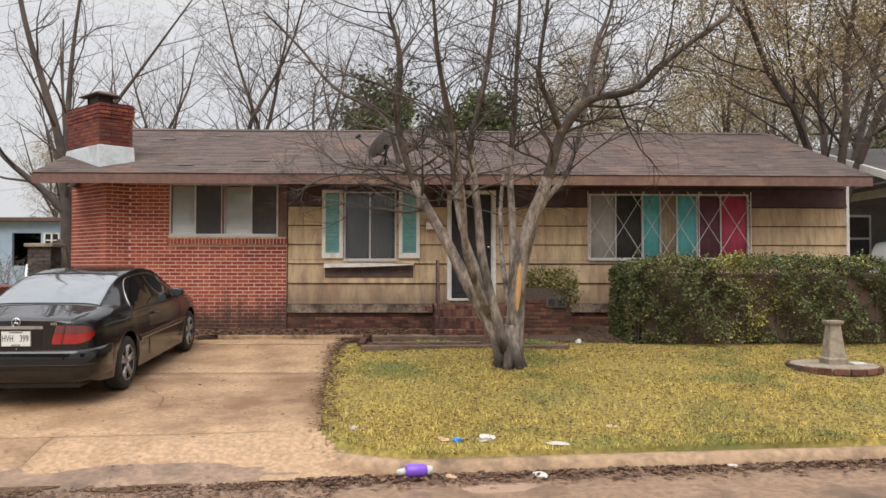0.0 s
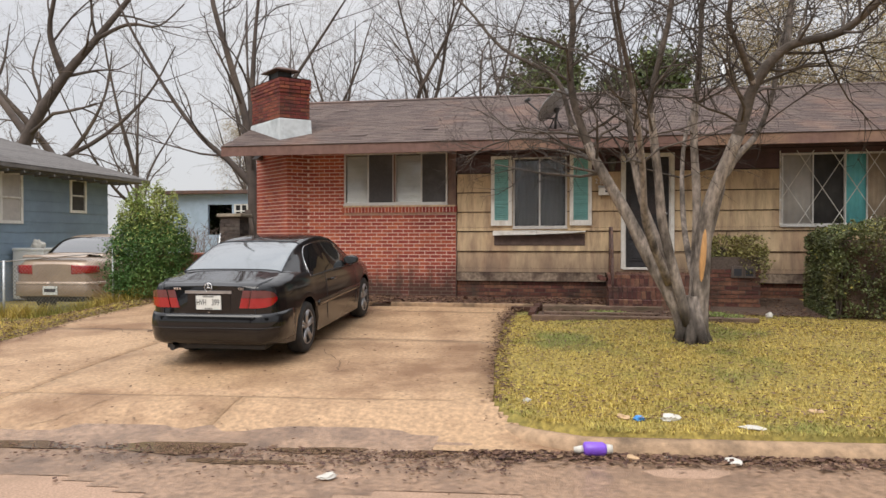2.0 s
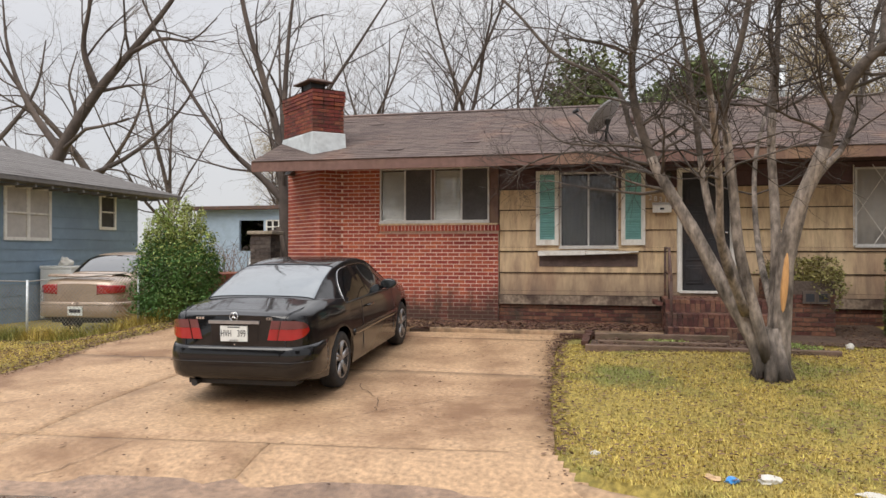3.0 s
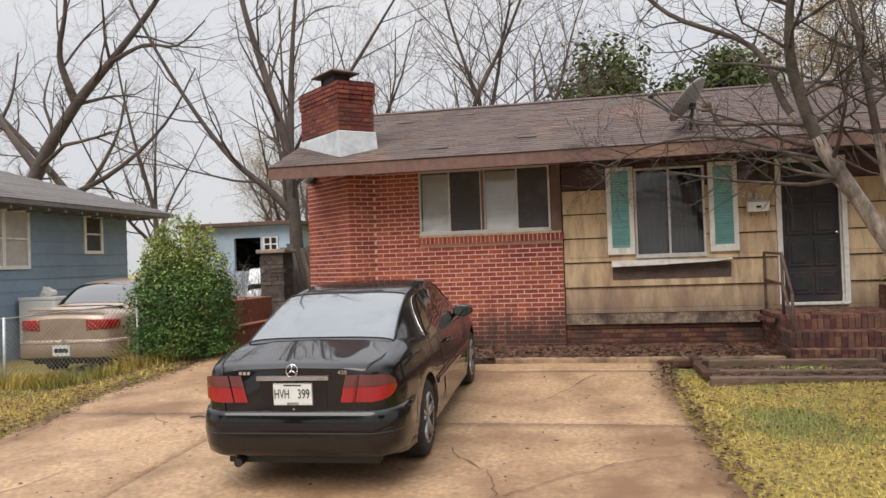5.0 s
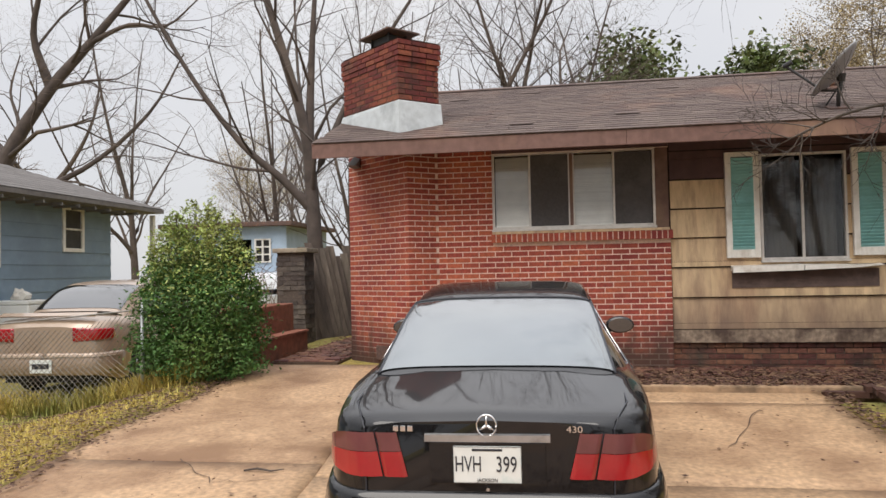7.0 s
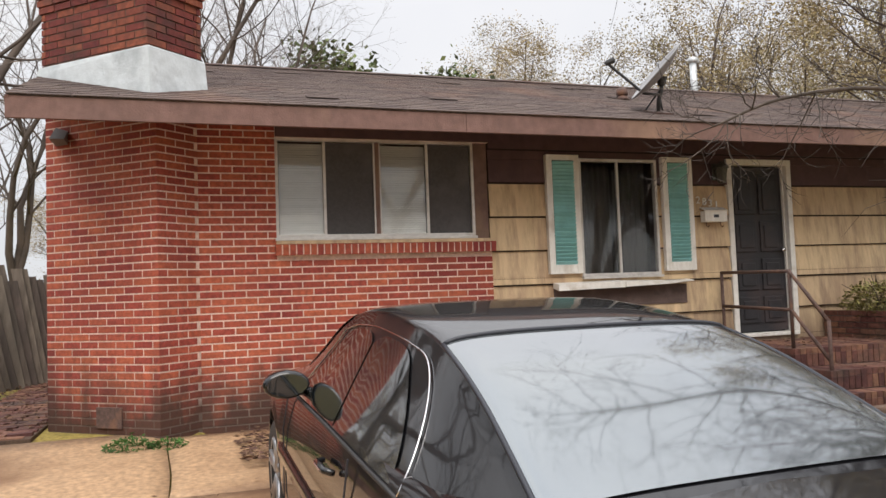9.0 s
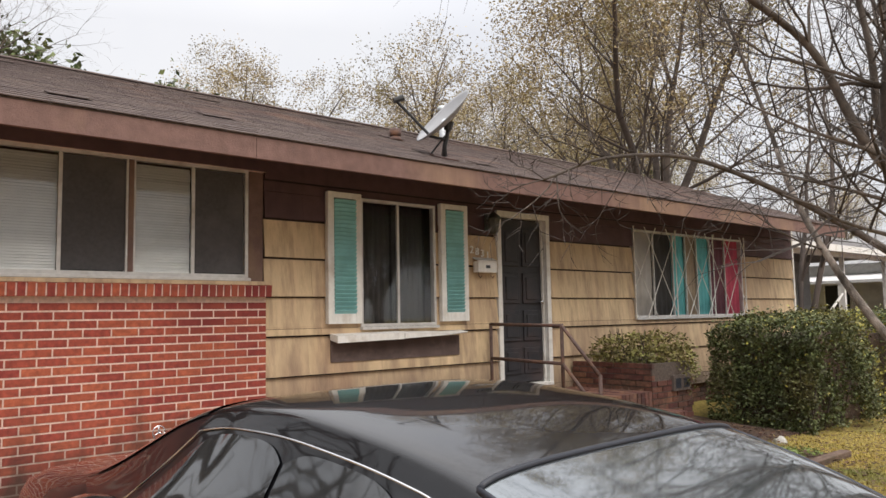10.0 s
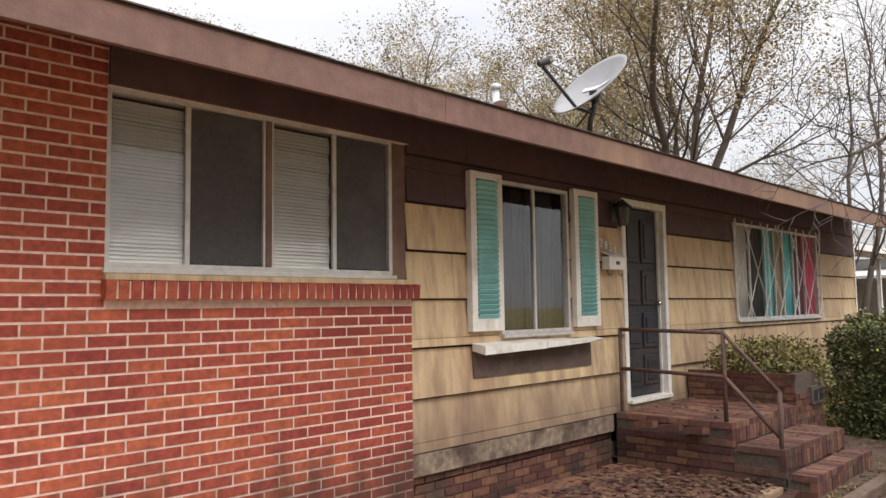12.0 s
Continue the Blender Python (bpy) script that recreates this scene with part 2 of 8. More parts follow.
M_LEAF_DK = mat("evergreen_leaves", (0.075, 0.098, 0.026), 0.65, 0.35, 1.5, (0.15, 0.155, 0.045), 0.4, 0.5, 0, piece=0.5)
M_LEAF_BRIGHT = mat("bush_leaves", (0.05, 0.115, 0.02), 0.68, 0.4, 4.0, (0.10, 0.16, 0.03), 0.4, 0.9, 0, piece=0.35)
M_LEAF_TAN = mat("autumn_leaves", (0.30, 0.23, 0.12), 0.85, 0.3, 0.5, (0.23, 0.205, 0.095), 0.5, 0.16, 0, piece=0.35)
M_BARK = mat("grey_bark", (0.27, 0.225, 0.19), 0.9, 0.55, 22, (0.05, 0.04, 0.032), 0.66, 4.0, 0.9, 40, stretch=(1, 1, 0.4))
M_BARK_FAR = mat("bare_tree_bark", (0.075, 0.058, 0.05), 0.95, 0.3, 4, (0.12, 0.092, 0.075), 0.4, 0.7, 0.3, 20)
M_TWIG = mat("dark_wet_twigs", (0.05, 0.04, 0.034), 0.9, 0.3, 5, None, 0.4, 1, 0)
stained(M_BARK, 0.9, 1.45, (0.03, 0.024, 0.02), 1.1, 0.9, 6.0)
M_LIMB = mat("dark_upper_bark", (0.10, 0.08, 0.066), 0.9, 0.45, 12, (0.035, 0.028, 0.022), 0.55, 2.0, 0.6, 40)
M_TWIG_FAR = mat("far_twigs", (0.18, 0.14, 0.115), 0.95, 0.25, 2, None, 0.4, 1, 0)
M_WOUND = mat("torn_sapwood", (0.55, 0.30, 0.12), 0.8, 0.25, 30, None, 0.4, 3, 0.5, 60, stretch=(1, 1, 0.15))
M_TIMBER = mat("landscape_timber", (0.17, 0.11, 0.08), 0.9, 0.35, 20, (0.09, 0.075, 0.04), 0.5, 3.0, 0.5, 60, stretch=(0.3, 1, 1))
M_FENCE_WOOD = mat("grey_fence_wood", (0.14, 0.11, 0.09), 0.9, 0.35, 15, (0.08, 0.065, 0.055), 0.5, 2, 0.5, 50, piece=0.3, stretch=(1, 1, 0.2))
M_CAR = mat("black_car_paint", (0.004, 0.004, 0.005), 0.35, 0.1, 3, None, 0.4, 3, 0, coat=1.0, spec=0.1)
M_CAR_GLASS = mat("tinted_car_glass", (0.012, 0.014, 0.015), 0.04, 0.1, 2, None, 0.4, 2, 0, coat=1.0, spec=1.0)
# Metallic share added to strengthen the rear window's reflection of the sky.
M_SKY_GLASS = mat("boosted_reflection_glass", (0.19, 0.21, 0.22), 0.07, 0.06, 2.5, (0.15, 0.17, 0.185), 0.4, 1.5, 0, metal=0.75, coat=1.0)
M_RUBBER = mat("tyre_rubber", (0.02, 0.02, 0.02), 0.85, 0.3, 30, (0.05, 0.04, 0.032), 0.4, 6, 0.2, 80)
M_RIM = mat("alloy_rim", (0.42, 0.42, 0.43), 0.35, 0.15, 10, (0.18, 0.17, 0.16), 0.4, 8, 0, metal=0.8)
M_CHROME = mat("chrome", (0.72, 0.72, 0.73), 0.12, 0.05, 5, None, 0.4, 3, 0, metal=1.0)
M_RED = mat("red_lamp_lens", (0.30, 0.004, 0.008), 0.12, 0.15, 8, None, 0.4, 3, 0, coat=1.0)
M_SMOKE = mat("smoked_lamp_lens", (0.12, 0.028, 0.032), 0.12, 0.15, 8, None, 0.4, 3, 0, coat=1.0)
M_PLATE = mat("plate_white", (0.66, 0.68, 0.66), 0.4, 0.05, 12, (0.52, 0.60, 0.58), 0.3, 9, 0)
M_INK = mat("dark_print", (0.02, 0.022, 0.03), 0.5, 0.1, 10, None, 0.4, 3, 0)
M_GOLD = mat("champagne_car_paint", (0.36, 0.27, 0.20), 0.35, 0.1, 4, None, 0.4, 3, 0, metal=0.3, coat=0.8)
M_SILVER = mat("silver_car_paint", (0.52, 0.54, 0.56), 0.35, 0.1, 4, None, 0.4, 3, 0, metal=0.3, coat=0.8)
M_WHITE_CAR = mat("white_car_paint", (0.72, 0.72, 0.70), 0.35, 0.05, 4, None, 0.4, 3, 0, coat=0.8)
M_BLUE_CAR = mat("blue_car_paint", (0.012, 0.10, 0.62), 0.3, 0.1, 4, None, 0.4, 3, 0, coat=1.0)
M_BLUE_SIDING = mat("blue_grey_siding", (0.19, 0.26, 0.33), 0.75, 0.08, 5, (0.16, 0.21, 0.27), 0.4, 0.6, 0.15, 50, piece=0.06)
M_BLUE_PALE = mat("pale_blue_panel", (0.34, 0.43, 0.54), 0.75, 0.08, 5, (0.28, 0.35, 0.43), 0.4, 0.6, 0.1, 40)
M_GREY_SIDING = mat("grey_siding", (0.16, 0.155, 0.15), 0.8, 0.12, 5, None, 0.4, 1, 0.2, 50, piece=0.1)
M_WHITE_SIDING = mat("white_siding", (0.50, 0.49, 0.475), 0.75, 0.1, 5, (0.38, 0.365, 0.35), 0.35, 1, 0.1, 50, piece=0.05)
M_ROOF_FAR = mat("grey_roof_shingle", (0.14, 0.13, 0.125), 0.95, 0.2, 8, (0.10, 0.09, 0.085), 0.4, 0.8, 0.4, 60, piece=0.12)
M_TERRA = mat("red_block_wall", (0.24, 0.085, 0.05), 0.9, 0.25, 10, (0.12, 0.05, 0.035), 0.5, 1.4, 0.4, 60)
M_STONE = mat("mossy_stone", (0.30, 0.25, 0.19), 0.9, 0.3, 15, (0.16, 0.14, 0.08), 0.45, 2.5, 0.5, 60)
M_PURPLE = mat("purple_plastic", (0.20, 0.08, 0.58), 0.35, 0.15, 10, None, 0.4, 3, 0)
M_PAPER = mat("white_litter", (0.54, 0.52, 0.47), 0.8, 0.1, 20, (0.5, 0.45, 0.38), 0.3, 8, 0.1, 50)
M_BLUE_LITTER = mat("blue_wrapper", (0.05, 0.25, 0.60), 0.5, 0.3, 25, (0.7, 0.7, 0.7), 0.4, 18, 0)
M_TAN_LITTER = mat("tan_cardboard", (0.50, 0.34, 0.20), 0.9, 0.15, 20)
M_DISH = mat("dish_grey", (0.27, 0.27, 0.275), 0.5, 0.08, 6, (0.22, 0.22, 0.22), 0.4, 2.0, 0.05, 40)
M_CLOTH_TEAL = mat("teal_cloth", (0.15, 0.50, 0.52), 0.85, 0.12, 5, (0.22, 0.58, 0.60), 0.4, 2.0, 0.2, 40)
M_CLOTH_RED = mat("red_cloth", (0.50, 0.07, 0.12), 0.85, 0.15, 5, None, 0.4, 2.0, 0.2, 40)
M_CLOTH_MAROON = mat("maroon_cloth", (0.16, 0.06, 0.08), 0.9, 0.15, 5, None, 0.4, 2.0, 0.2, 40)
M_CLOTH_TAN = mat("tan_cloth", (0.36, 0.28, 0.20), 0.9, 0.15, 5, None, 0.4, 2.0, 0.2, 40)
M_CLOTH_WHITE = mat("grey_white_cloth", (0.46, 0.43, 0.40), 0.9, 0.1, 5, None, 0.4, 2.0, 0.2, 40)
M_BRASS = mat("verdigris_lantern", (0.09, 0.085, 0.07), 0.6, 0.3, 30, (0.16, 0.20, 0.17), 0.35, 10, 0.2, 60, metal=0.4)

# ---------------------------------------------------------------- mesh helpers


def part(name, bm, material, parent=None, label="", smooth=False):
    """Links a bmesh, or (verts, faces), as one mesh object."""
    me = bpy.data.meshes.new(name)
    if isinstance(bm, tuple):
        me.from_pydata([tuple(v) for v in bm[0]], [], bm[1])
    else:
        bmesh.ops.recalc_face_normals(bm, faces=bm.faces[:])
        bm.to_mesh(me)
        bm.free()
    me.materials.append(material)
    if smooth:
        me.polygons.foreach_set("use_smooth", [True] * len(me.polygons))
    ob = new(name, me)
    if parent:
        ob.parent = parent
        if parent.name in WORLD_ROOTS:
            ob.matrix_parent_inverse = WORLD_ROOTS[parent.name]
    if label:
        ob["label"] = label
    return ob


WORLD_ROOTS = {}


def thing(name, m, label, category, group="", kind="", in_world=False):
    """An Empty at a thing's base. in_world: its parts are given in world places."""
    ob = new(name)
    ob.matrix_world = m
    if in_world:
        WORLD_ROOTS[ob.name] = m.inverted()
    ob.empty_display_size = 0.1
    return tagged(ob, label, category, group, kind)


def box(bm, x0, x1, y0, y1, z0, z1, bevel=0.0):
    r = bmesh.ops.create_cube(bm, size=1, matrix=Matrix.Translation(((x0 + x1) / 2, (y0 + y1) / 2, (z0 + z1) / 2)) @ Matrix.Diagonal((abs(x1 - x0), abs(y1 - y0), abs(z1 - z0), 1)))
    if bevel:
        es = list({e for v in r["verts"] for e in v.link_edges})
        bmesh.ops.bevel(bm, geom=es, offset=bevel, segments=2, affect="EDGES", profile=0.6)
    return r["verts"]


def boxed(*a, bevel=0.0):
    bm = bmesh.new()
    box(bm, *a, bevel=bevel)
    return bm


def tube(pts, radii, sides=8, cap=True):
    """A round bar along points. Returns verts and faces."""
    vs, fs = [], []
    pts = [Vector(p) for p in pts]
    ref = Vector((0.31, 0.17, 0.93)).normalized()
    for i, p in enumerate(pts):
        d = (pts[min(i + 1, len(pts) - 1)] - pts[max(i - 1, 0)]).normalized()
        a = d.cross(ref)
        if a.length < 0.05:
            a = d.cross(Vector((1, 0, 0)))
        a.normalize()
        b = d.cross(a)
        r = radii[i] if hasattr(radii, "__len__") else radii
        vs += [p + (a * math.cos(2 * math.pi * k / sides) + b * math.sin(2 * math.pi * k / sides)) * r for k in range(sides)]
    for i in range(len(pts) - 1):
        for k in range(sides):
            k2 = (k + 1) % sides
            fs.append((i * sides + k, i * sides + k2, (i + 1) * sides + k2, (i + 1) * sides + k))
    if cap:
        fs.append(tuple(range(sides))[::-1])
        fs.append(tuple(range((len(pts) - 1) * sides, len(pts) * sides)))
    return vs, fs


def joined(chunks):
    vs, fs = [], []
    for v, f in chunks:
        o = len(vs)
        vs += list(v)
        fs += [tuple(i + o for i in q) for q in f]
    return vs, fs


def loft(rings, closed=True, caps=True):
    """Skins a row of rings of equal length."""
    n = len(rings[0])
    vs = [p for r in rings for p in r]
    fs = []
    for i in range(len(rings) - 1):
        for k in range(n if closed else n - 1):
            k2 = (k + 1) % n
            fs.append((i * n + k, i * n + k2, (i + 1) * n + k2, (i + 1) * n + k))
    if caps and closed:
        fs.append(tuple(range(n))[::-1])
        fs.append(tuple(range((len(rings) - 1) * n, len(rings) * n)))
    return vs, fs


def lerp_table(table, x):
    xs = [a for a, _ in table]
    return float(np.interp(x, xs, [b for _, b in table]))


def smooth_table(table, x, w=0.06):
    return sum(lerp_table(table, x + k * w / 2) for k in (-2, -1, 0, 1, 2)) / 5


def quads(name, corners, material, parent=None, label="", kind=""):
    """Many loose quads from an (n, 4, 3) array as one mesh."""
    c = np.asarray(corners, dtype=np.float32)
    n = len(c)
    me = bpy.data.meshes.new(name)
    me.vertices.add(n * 4)
    me.vertices.foreach_set("co", c.reshape(-1))
    me.loops.add(n * 4)
    me.loops.foreach_set("vertex_index", np.arange(n * 4, dtype=np.int32))
    me.polygons.add(n)
    me.polygons.foreach_set("loop_start", np.arange(0, n * 4, 4, dtype=np.int32))
    me.update(calc_edges=True)
    me.materials.append(material)
    ob = new(name, me)
    if parent:
        ob.parent = parent
        if parent.name in WORLD_ROOTS:
            ob.matrix_parent_inverse = WORLD_ROOTS[parent.name]
    return tagged(ob, label, "", "", kind)


def leaf_quads(centres, size, rng, up=0.3, aspect=0.55, fold=0.0):
    """Leaf-shaped quads (kites) with random turns round given centres."""
    n = len(centres)
    d = rng.normal(size=(n, 3))
    d[:, 2] = d[:, 2] * (1 - up) + up * rng.normal(size=n) * 0.3
    d /= np.linalg.norm(d, axis=1)[:, None] + 1e-9
    s = rng.normal(size=(n, 3))
    s -= (s * d).sum(1)[:, None] * d
    s /= np.linalg.norm(s, axis=1)[:, None] + 1e-9
    ln = (size * rng.uniform(0.6, 1.3, n))[:, None]
    w = ln * aspect
    c = np.asarray(centres)
    return np.stack([c - d * ln / 2, c + s * w / 2 - d * ln * 0.05, c + d * ln / 2, c - s * w / 2 - d * ln * 0.05], axis=1)


def road_y(x, y):
    """Distance from the street's line, which runs a little askew to the house."""
    return y - 0.09 * max(-14, min(14, x))


def ground_z(x, y):
    """Height of the ground: street, rising front yard, lower lots beside it."""
    r = road_y(x, y)
    if r < 6.42:
        return 0.40
    if -1.7 < x < -0.1 and y < 7.5 and math.hypot(x + 0.1, y - 7.5) > 0.85:
        return drive_z(x, y) - 0.03
    z = 0.55 + 0.06 * (y - 6.4)
    if y > 14.5:
        z = 1.036 + 0.008 * (min(y, 40) - 14.5)
    z += 0.13 * math.exp(-((x - 1.0) / 2.4) ** 2 - ((y - 10.6) / 1.6) ** 2)
    if x < -8.4 and y > 8:
        k = min(1, (-8.4 - x) / 1.6) * min(1, (y - 8) / 2)
        z = z * (1 - k) + min(0.62, max(0.54, 0.62 - 0.06 * (y - 12))) * k
    return z


def drive_z(x, y):
    """Height of the driveway slab, whose apron runs down to the gutter."""
    r = road_y(x, y)
    g = max(0.55 + 0.06 * (y - 6.4), 0.5) + 0.012
    if r < 7.3:
        k = max(0.0, min(1.0, (r - 6.42) / 0.88))
        return 0.412 + (g - 0.412) * k * k * (3 - 2 * k)
    return g


def left_edge(y):
    return -8.0 - 0.9 * max(0, (7.6 - y) / 2.2) ** 2 + 0.06 * math.sin(y * 2.1)


def right_edge(y):
    """The driveway's lawn edge, which swings out towards the street."""
    k = max(0.0, min(1.0, (10.6 - y) / 3.2))
    return -1.24 - 0.04 * math.sin(y * 1.7) + 0.30 * k * k * (3 - 2 * k)


BRICK_L, BRICK_P, COURSE = 0.203, 0.2133, 0.07
_bm = bmesh.new()
box(_bm, 0, 0.202, 0, 0.05, 0, 0.0575)
BRICK_MESH = bpy.data.meshes.new("brick")
_bm.to_mesh(BRICK_MESH)
_bm.free()
PIECE_MESHES = {}


def piece_mesh(l, d, h, material, name="brick"):
    key = (round(l, 3), round(d, 3), round(h, 3), material.name, name)
    if key not in PIECE_MESHES:
        bm = boxed(0, l, 0, d, 0, h)
        me = bpy.data.meshes.new(name)
        bm.to_mesh(me)
        bm.free()
        me.materials.append(material)
        PIECE_MESHES[key] = me
    return PIECE_MESHES[key]


def weld(bm):
    bmesh.ops.remove_doubles(bm, verts=bm.verts[:], dist=0.0005)
    return bm


def pieces(parent, items, material, name="brick", limit=300, near=None, rest_name="far_bricks"):
    """items: (matrix, length, depth, height). The nearest become parts, the rest one joined part."""
    items = sorted(items, key=near) if near else items
    rest = []
    for i, (m, l, d, h) in enumerate(items):
        if i < limit:
            ob = new(name, piece_mesh(l, d, h, material, name))
            ob.parent = parent
            ob.matrix_local = m
        else:
            c = [m @ Vector(p) for p in ((0, 0, 0), (l, 0, 0), (l, d, 0), (0, d, 0), (0, 0, h), (l, 0, h), (l, d, h), (0, d, h))]
            rest.append((c, [(0, 3, 2, 1), (4, 5, 6, 7), (0, 1, 5, 4), (1, 2, 6, 5), (2, 3, 7, 6), (3, 0, 4, 7)]))
    if rest:
        r = part(rest_name, joined(rest), material, parent)
        r["kind"] = "stuff"


def brick_rows(a, b, z0, z1, holes=(), depth=0.05, seed=1, jitter=0.0015, course=COURSE, pitch=BRICK_P, height=0.0565):
    """Running bond on the upright face from plan point a to b, seen from its right-hand side. holes: (s0, s1, z0, z1)."""
    rng = random.Random(seed)
    a, b = Vector((a[0], a[1], 0)), Vector((b[0], b[1], 0))
    length = (b - a).length
    turn = math.atan2(b.y - a.y, b.x - a.x)
    out = []
    for r in range(int((z1 - z0) / course + 1e-6)):
        z = z0 + r * course
        s = -(pitch / 2 if r % 2 else 0)
        while s < length - 0.005:
            s0, s1 = max(s, 0), min(s + pitch - 0.0125, length)
            s += pitch
            spans = [(s0, s1)]
            for h0, h1, hz0, hz1 in holes:
                if z + height > hz0 + 0.01 and z < hz1 - 0.01:
                    spans = [q for p0, p1 in spans for q in ((p0, min(p1, h0)), (max(p0, h1), p1)) if q[1] > q[0]]
            for p0, p1 in spans:
                if p1 - p0 < 0.03:
                    continue
                p = a + (b - a) * (p0 / length)
                m = Matrix.Translation((p.x, p.y, z)) @ Matrix.Rotation(turn, 4, "Z") @ Matrix.Translation((0, rng.uniform(-jitter, jitter), 0))
                out.append((m, round(p1 - p0, 3), depth, height))
    return out

# ---------------------------------------------------------------- ground, street, driveway


def sheet(name, xs, ys, zf, material, skip=None, thick=0.0):
    vs = [(x, y, zf(x, y)) for y in ys for x in xs]
    n, fs = len(xs), []
    for j in range(len(ys) - 1):
        for i in range(n - 1):
            if not (skip and skip((xs[i] + xs[i + 1]) / 2, (ys[j] + ys[j + 1]) / 2)):
                fs.append((j * n + i, j * n + i + 1, (j + 1) * n + i + 1, (j + 1) * n + i))
    ob = part(name, (vs, fs), material, smooth=True)
    if thick:
        md = ob.modifiers.new("thick", "SOLIDIFY")
        md.thickness, md.offset = thick, -1
    return ob


def steps_of(*spans):
    out = []
    for a, b, s in spans:
        out += list(np.arange(a, b, s))
    return [float(v) for v in out] + [float(spans[-1][1])]


gx = steps_of((-1500, -200, 260), (-200, -40, 20), (-40, -16, 2), (-16, -2, 0.35), (-2, 0.5, 0.1), (0.5, 16, 0.31), (16, 40, 2), (40, 200, 20), (200, 1500, 260))
gy = steps_of((-600, -40, 80), (-40, -8, 4), (-8, 4, 1), (4, 6, 0.4), (6, 8, 0.1), (8, 15, 0.35), (15, 40, 2), (40, 200, 20), (200, 2500, 300))


def under(x, y):
    r = road_y(x, y)
    if -9.4 < x < -1.0 and r < 7.3:
        return 0.30 if r < 6.75 else drive_z(x, y) - 0.10
    if r < (6.52 if x > -1.3 else 6.75):
        return 0.30
    if -5.4 < x < 0.62 and 12.75 < y < 14.9:
        return 0.85
    if -8.3 < x < right_edge(y) and r < 14.9 and y < 14.9:
        return min(ground_z(x, y), drive_z(x, y)) - 0.08
    return ground_z(x, y) + (0.012 * noise.noise(Vector((x * 0.9, y * 0.9, 0))) if abs(x) < 16 and y < 40 else 0)


tagged(sheet("ground", gx, gy, under, M_TURF), "dormant yellow-green lawn and bare earth around the houses", "ground", kind="structure")
rx = steps_of((-200, -20, 20), (-20, 20, 0.5), (20, 200, 20))


def street_z(x, r):
    return 0.398 + 0.035 * max(0.0, min(1.0, (5.3 - r) / 4.0)) + 0.006 * noise.noise(Vector((x * 0.7, r * 1.4, 3)))


tagged(sheet("road", rx, steps_of((-7, 4, 1), (4, 6.6, 0.2)), lambda x, r: street_z(x, r), M_ROAD), "worn sandy asphalt street with wet edge", "road", kind="structure")
road = bpy.data.objects["road"]
for v in road.data.vertices:
    v.co.y += 0.09 * max(-14, min(14, v.co.x))
# wet, muddy gutter strip along the kerb
mud = sheet("gutter", steps_of((-14, 14, 0.25)), steps_of((4.8, 6.8, 0.1)), lambda x, r: max(street_z(x, r), drive_z(x, r + 0.09 * x) if r > 6.42 else 0) + 0.006 - 0.014 * max(0, noise.noise(Vector((x * 0.8, r * 2.2, 9)))) - 0.03 * max(0, r - 6.55), M_MUD,
            skip=lambda x, r: (r > 6.45 and x > -0.9) or r < 5.3 + 0.45 * noise.noise(Vector((x * 0.6, 0, 5))))
for v in mud.data.vertices:
    v.co.y += 0.09 * v.co.x
tagged(mud, "wet dark mud and silt in the gutter", "gutter", kind="structure")


def blob(cx, cy, rx_, ry_, z, seed, n=40):
    rng = random.Random(seed)
    ph = [rng.uniform(0, 6.28) for _ in range(4)]
    vs = [(cx, cy, z)]
    for k in range(n):
        a = 2 * math.pi * k / n
        w = 1 + 0.18 * math.sin(2 * a + ph[0]) + 0.14 * math.sin(3 * a + ph[1]) + 0.08 * math.sin(5 * a + ph[2]) + 0.05 * math.sin(9 * a + ph[3])
        vs.append((cx + rx_ * w * math.cos(a), cy + ry_ * w * math.sin(a) + 0.09 * rx_ * math.cos(a), z))
    return vs, [(0, k + 1, (k + 1) % n + 1) for k in range(n)]


for i, (px, py, pw, ph_) in enumerate(((-3.4, 5.98, 0.62, 0.17), (-2.2, 6.1, 0.34, 0.11), (-1.4, 6.14, 0.26, 0.10), (-4.8, 5.82, 0.5, 0.13), (-2.7, 5.7, 0.4, 0.07))):
    tagged(part("puddle", blob(px, py, pw, ph_, street_z(px, road_y(px, py)) + 0.0115, i), M_WATER), "shallow brown rain puddle lying on the street edge", "puddle", "puddles in the gutter", "structure")

# concrete flare between the slab and the turned-in kerb
tagged(sheet("driveway_flare", steps_of((-1.3, 0.0, 0.05)), steps_of((6.2, 7.3, 0.05)), lambda a, b: max(drive_z(a, b), street_z(a, road_y(a, b))) + 0.006, M_CONCRETE,
             skip=lambda a, b: math.hypot(a + 0.1, b - 7.5) < 0.87 or b < 6.36 + 0.09 * a), "stained concrete flare beside the kerb", "driveway", kind="structure")

# kerb: a rolled concrete edge that turns in at the driveway
path_k = [(-0.95, 7.35), (-0.91, 7.1), (-0.77, 6.85), (-0.5, 6.65), (-0.1, 6.50)] + [(x, 6.49 + 0.09 * x) for x in (0.1, 0.6, 1.1, 1.6, 2.6, 3.6, 4.6, 5.6, 7, 9, 12, 14)] + [(60, 6.49 + 1.26)]
prof_k = [(-0.13, 0.0), (-0.115, 0.06), (-0.08, 0.118), (-0.03, 0.145), (0.02, 0.148), (0.035, 0.12), (0.035, 0.0)]


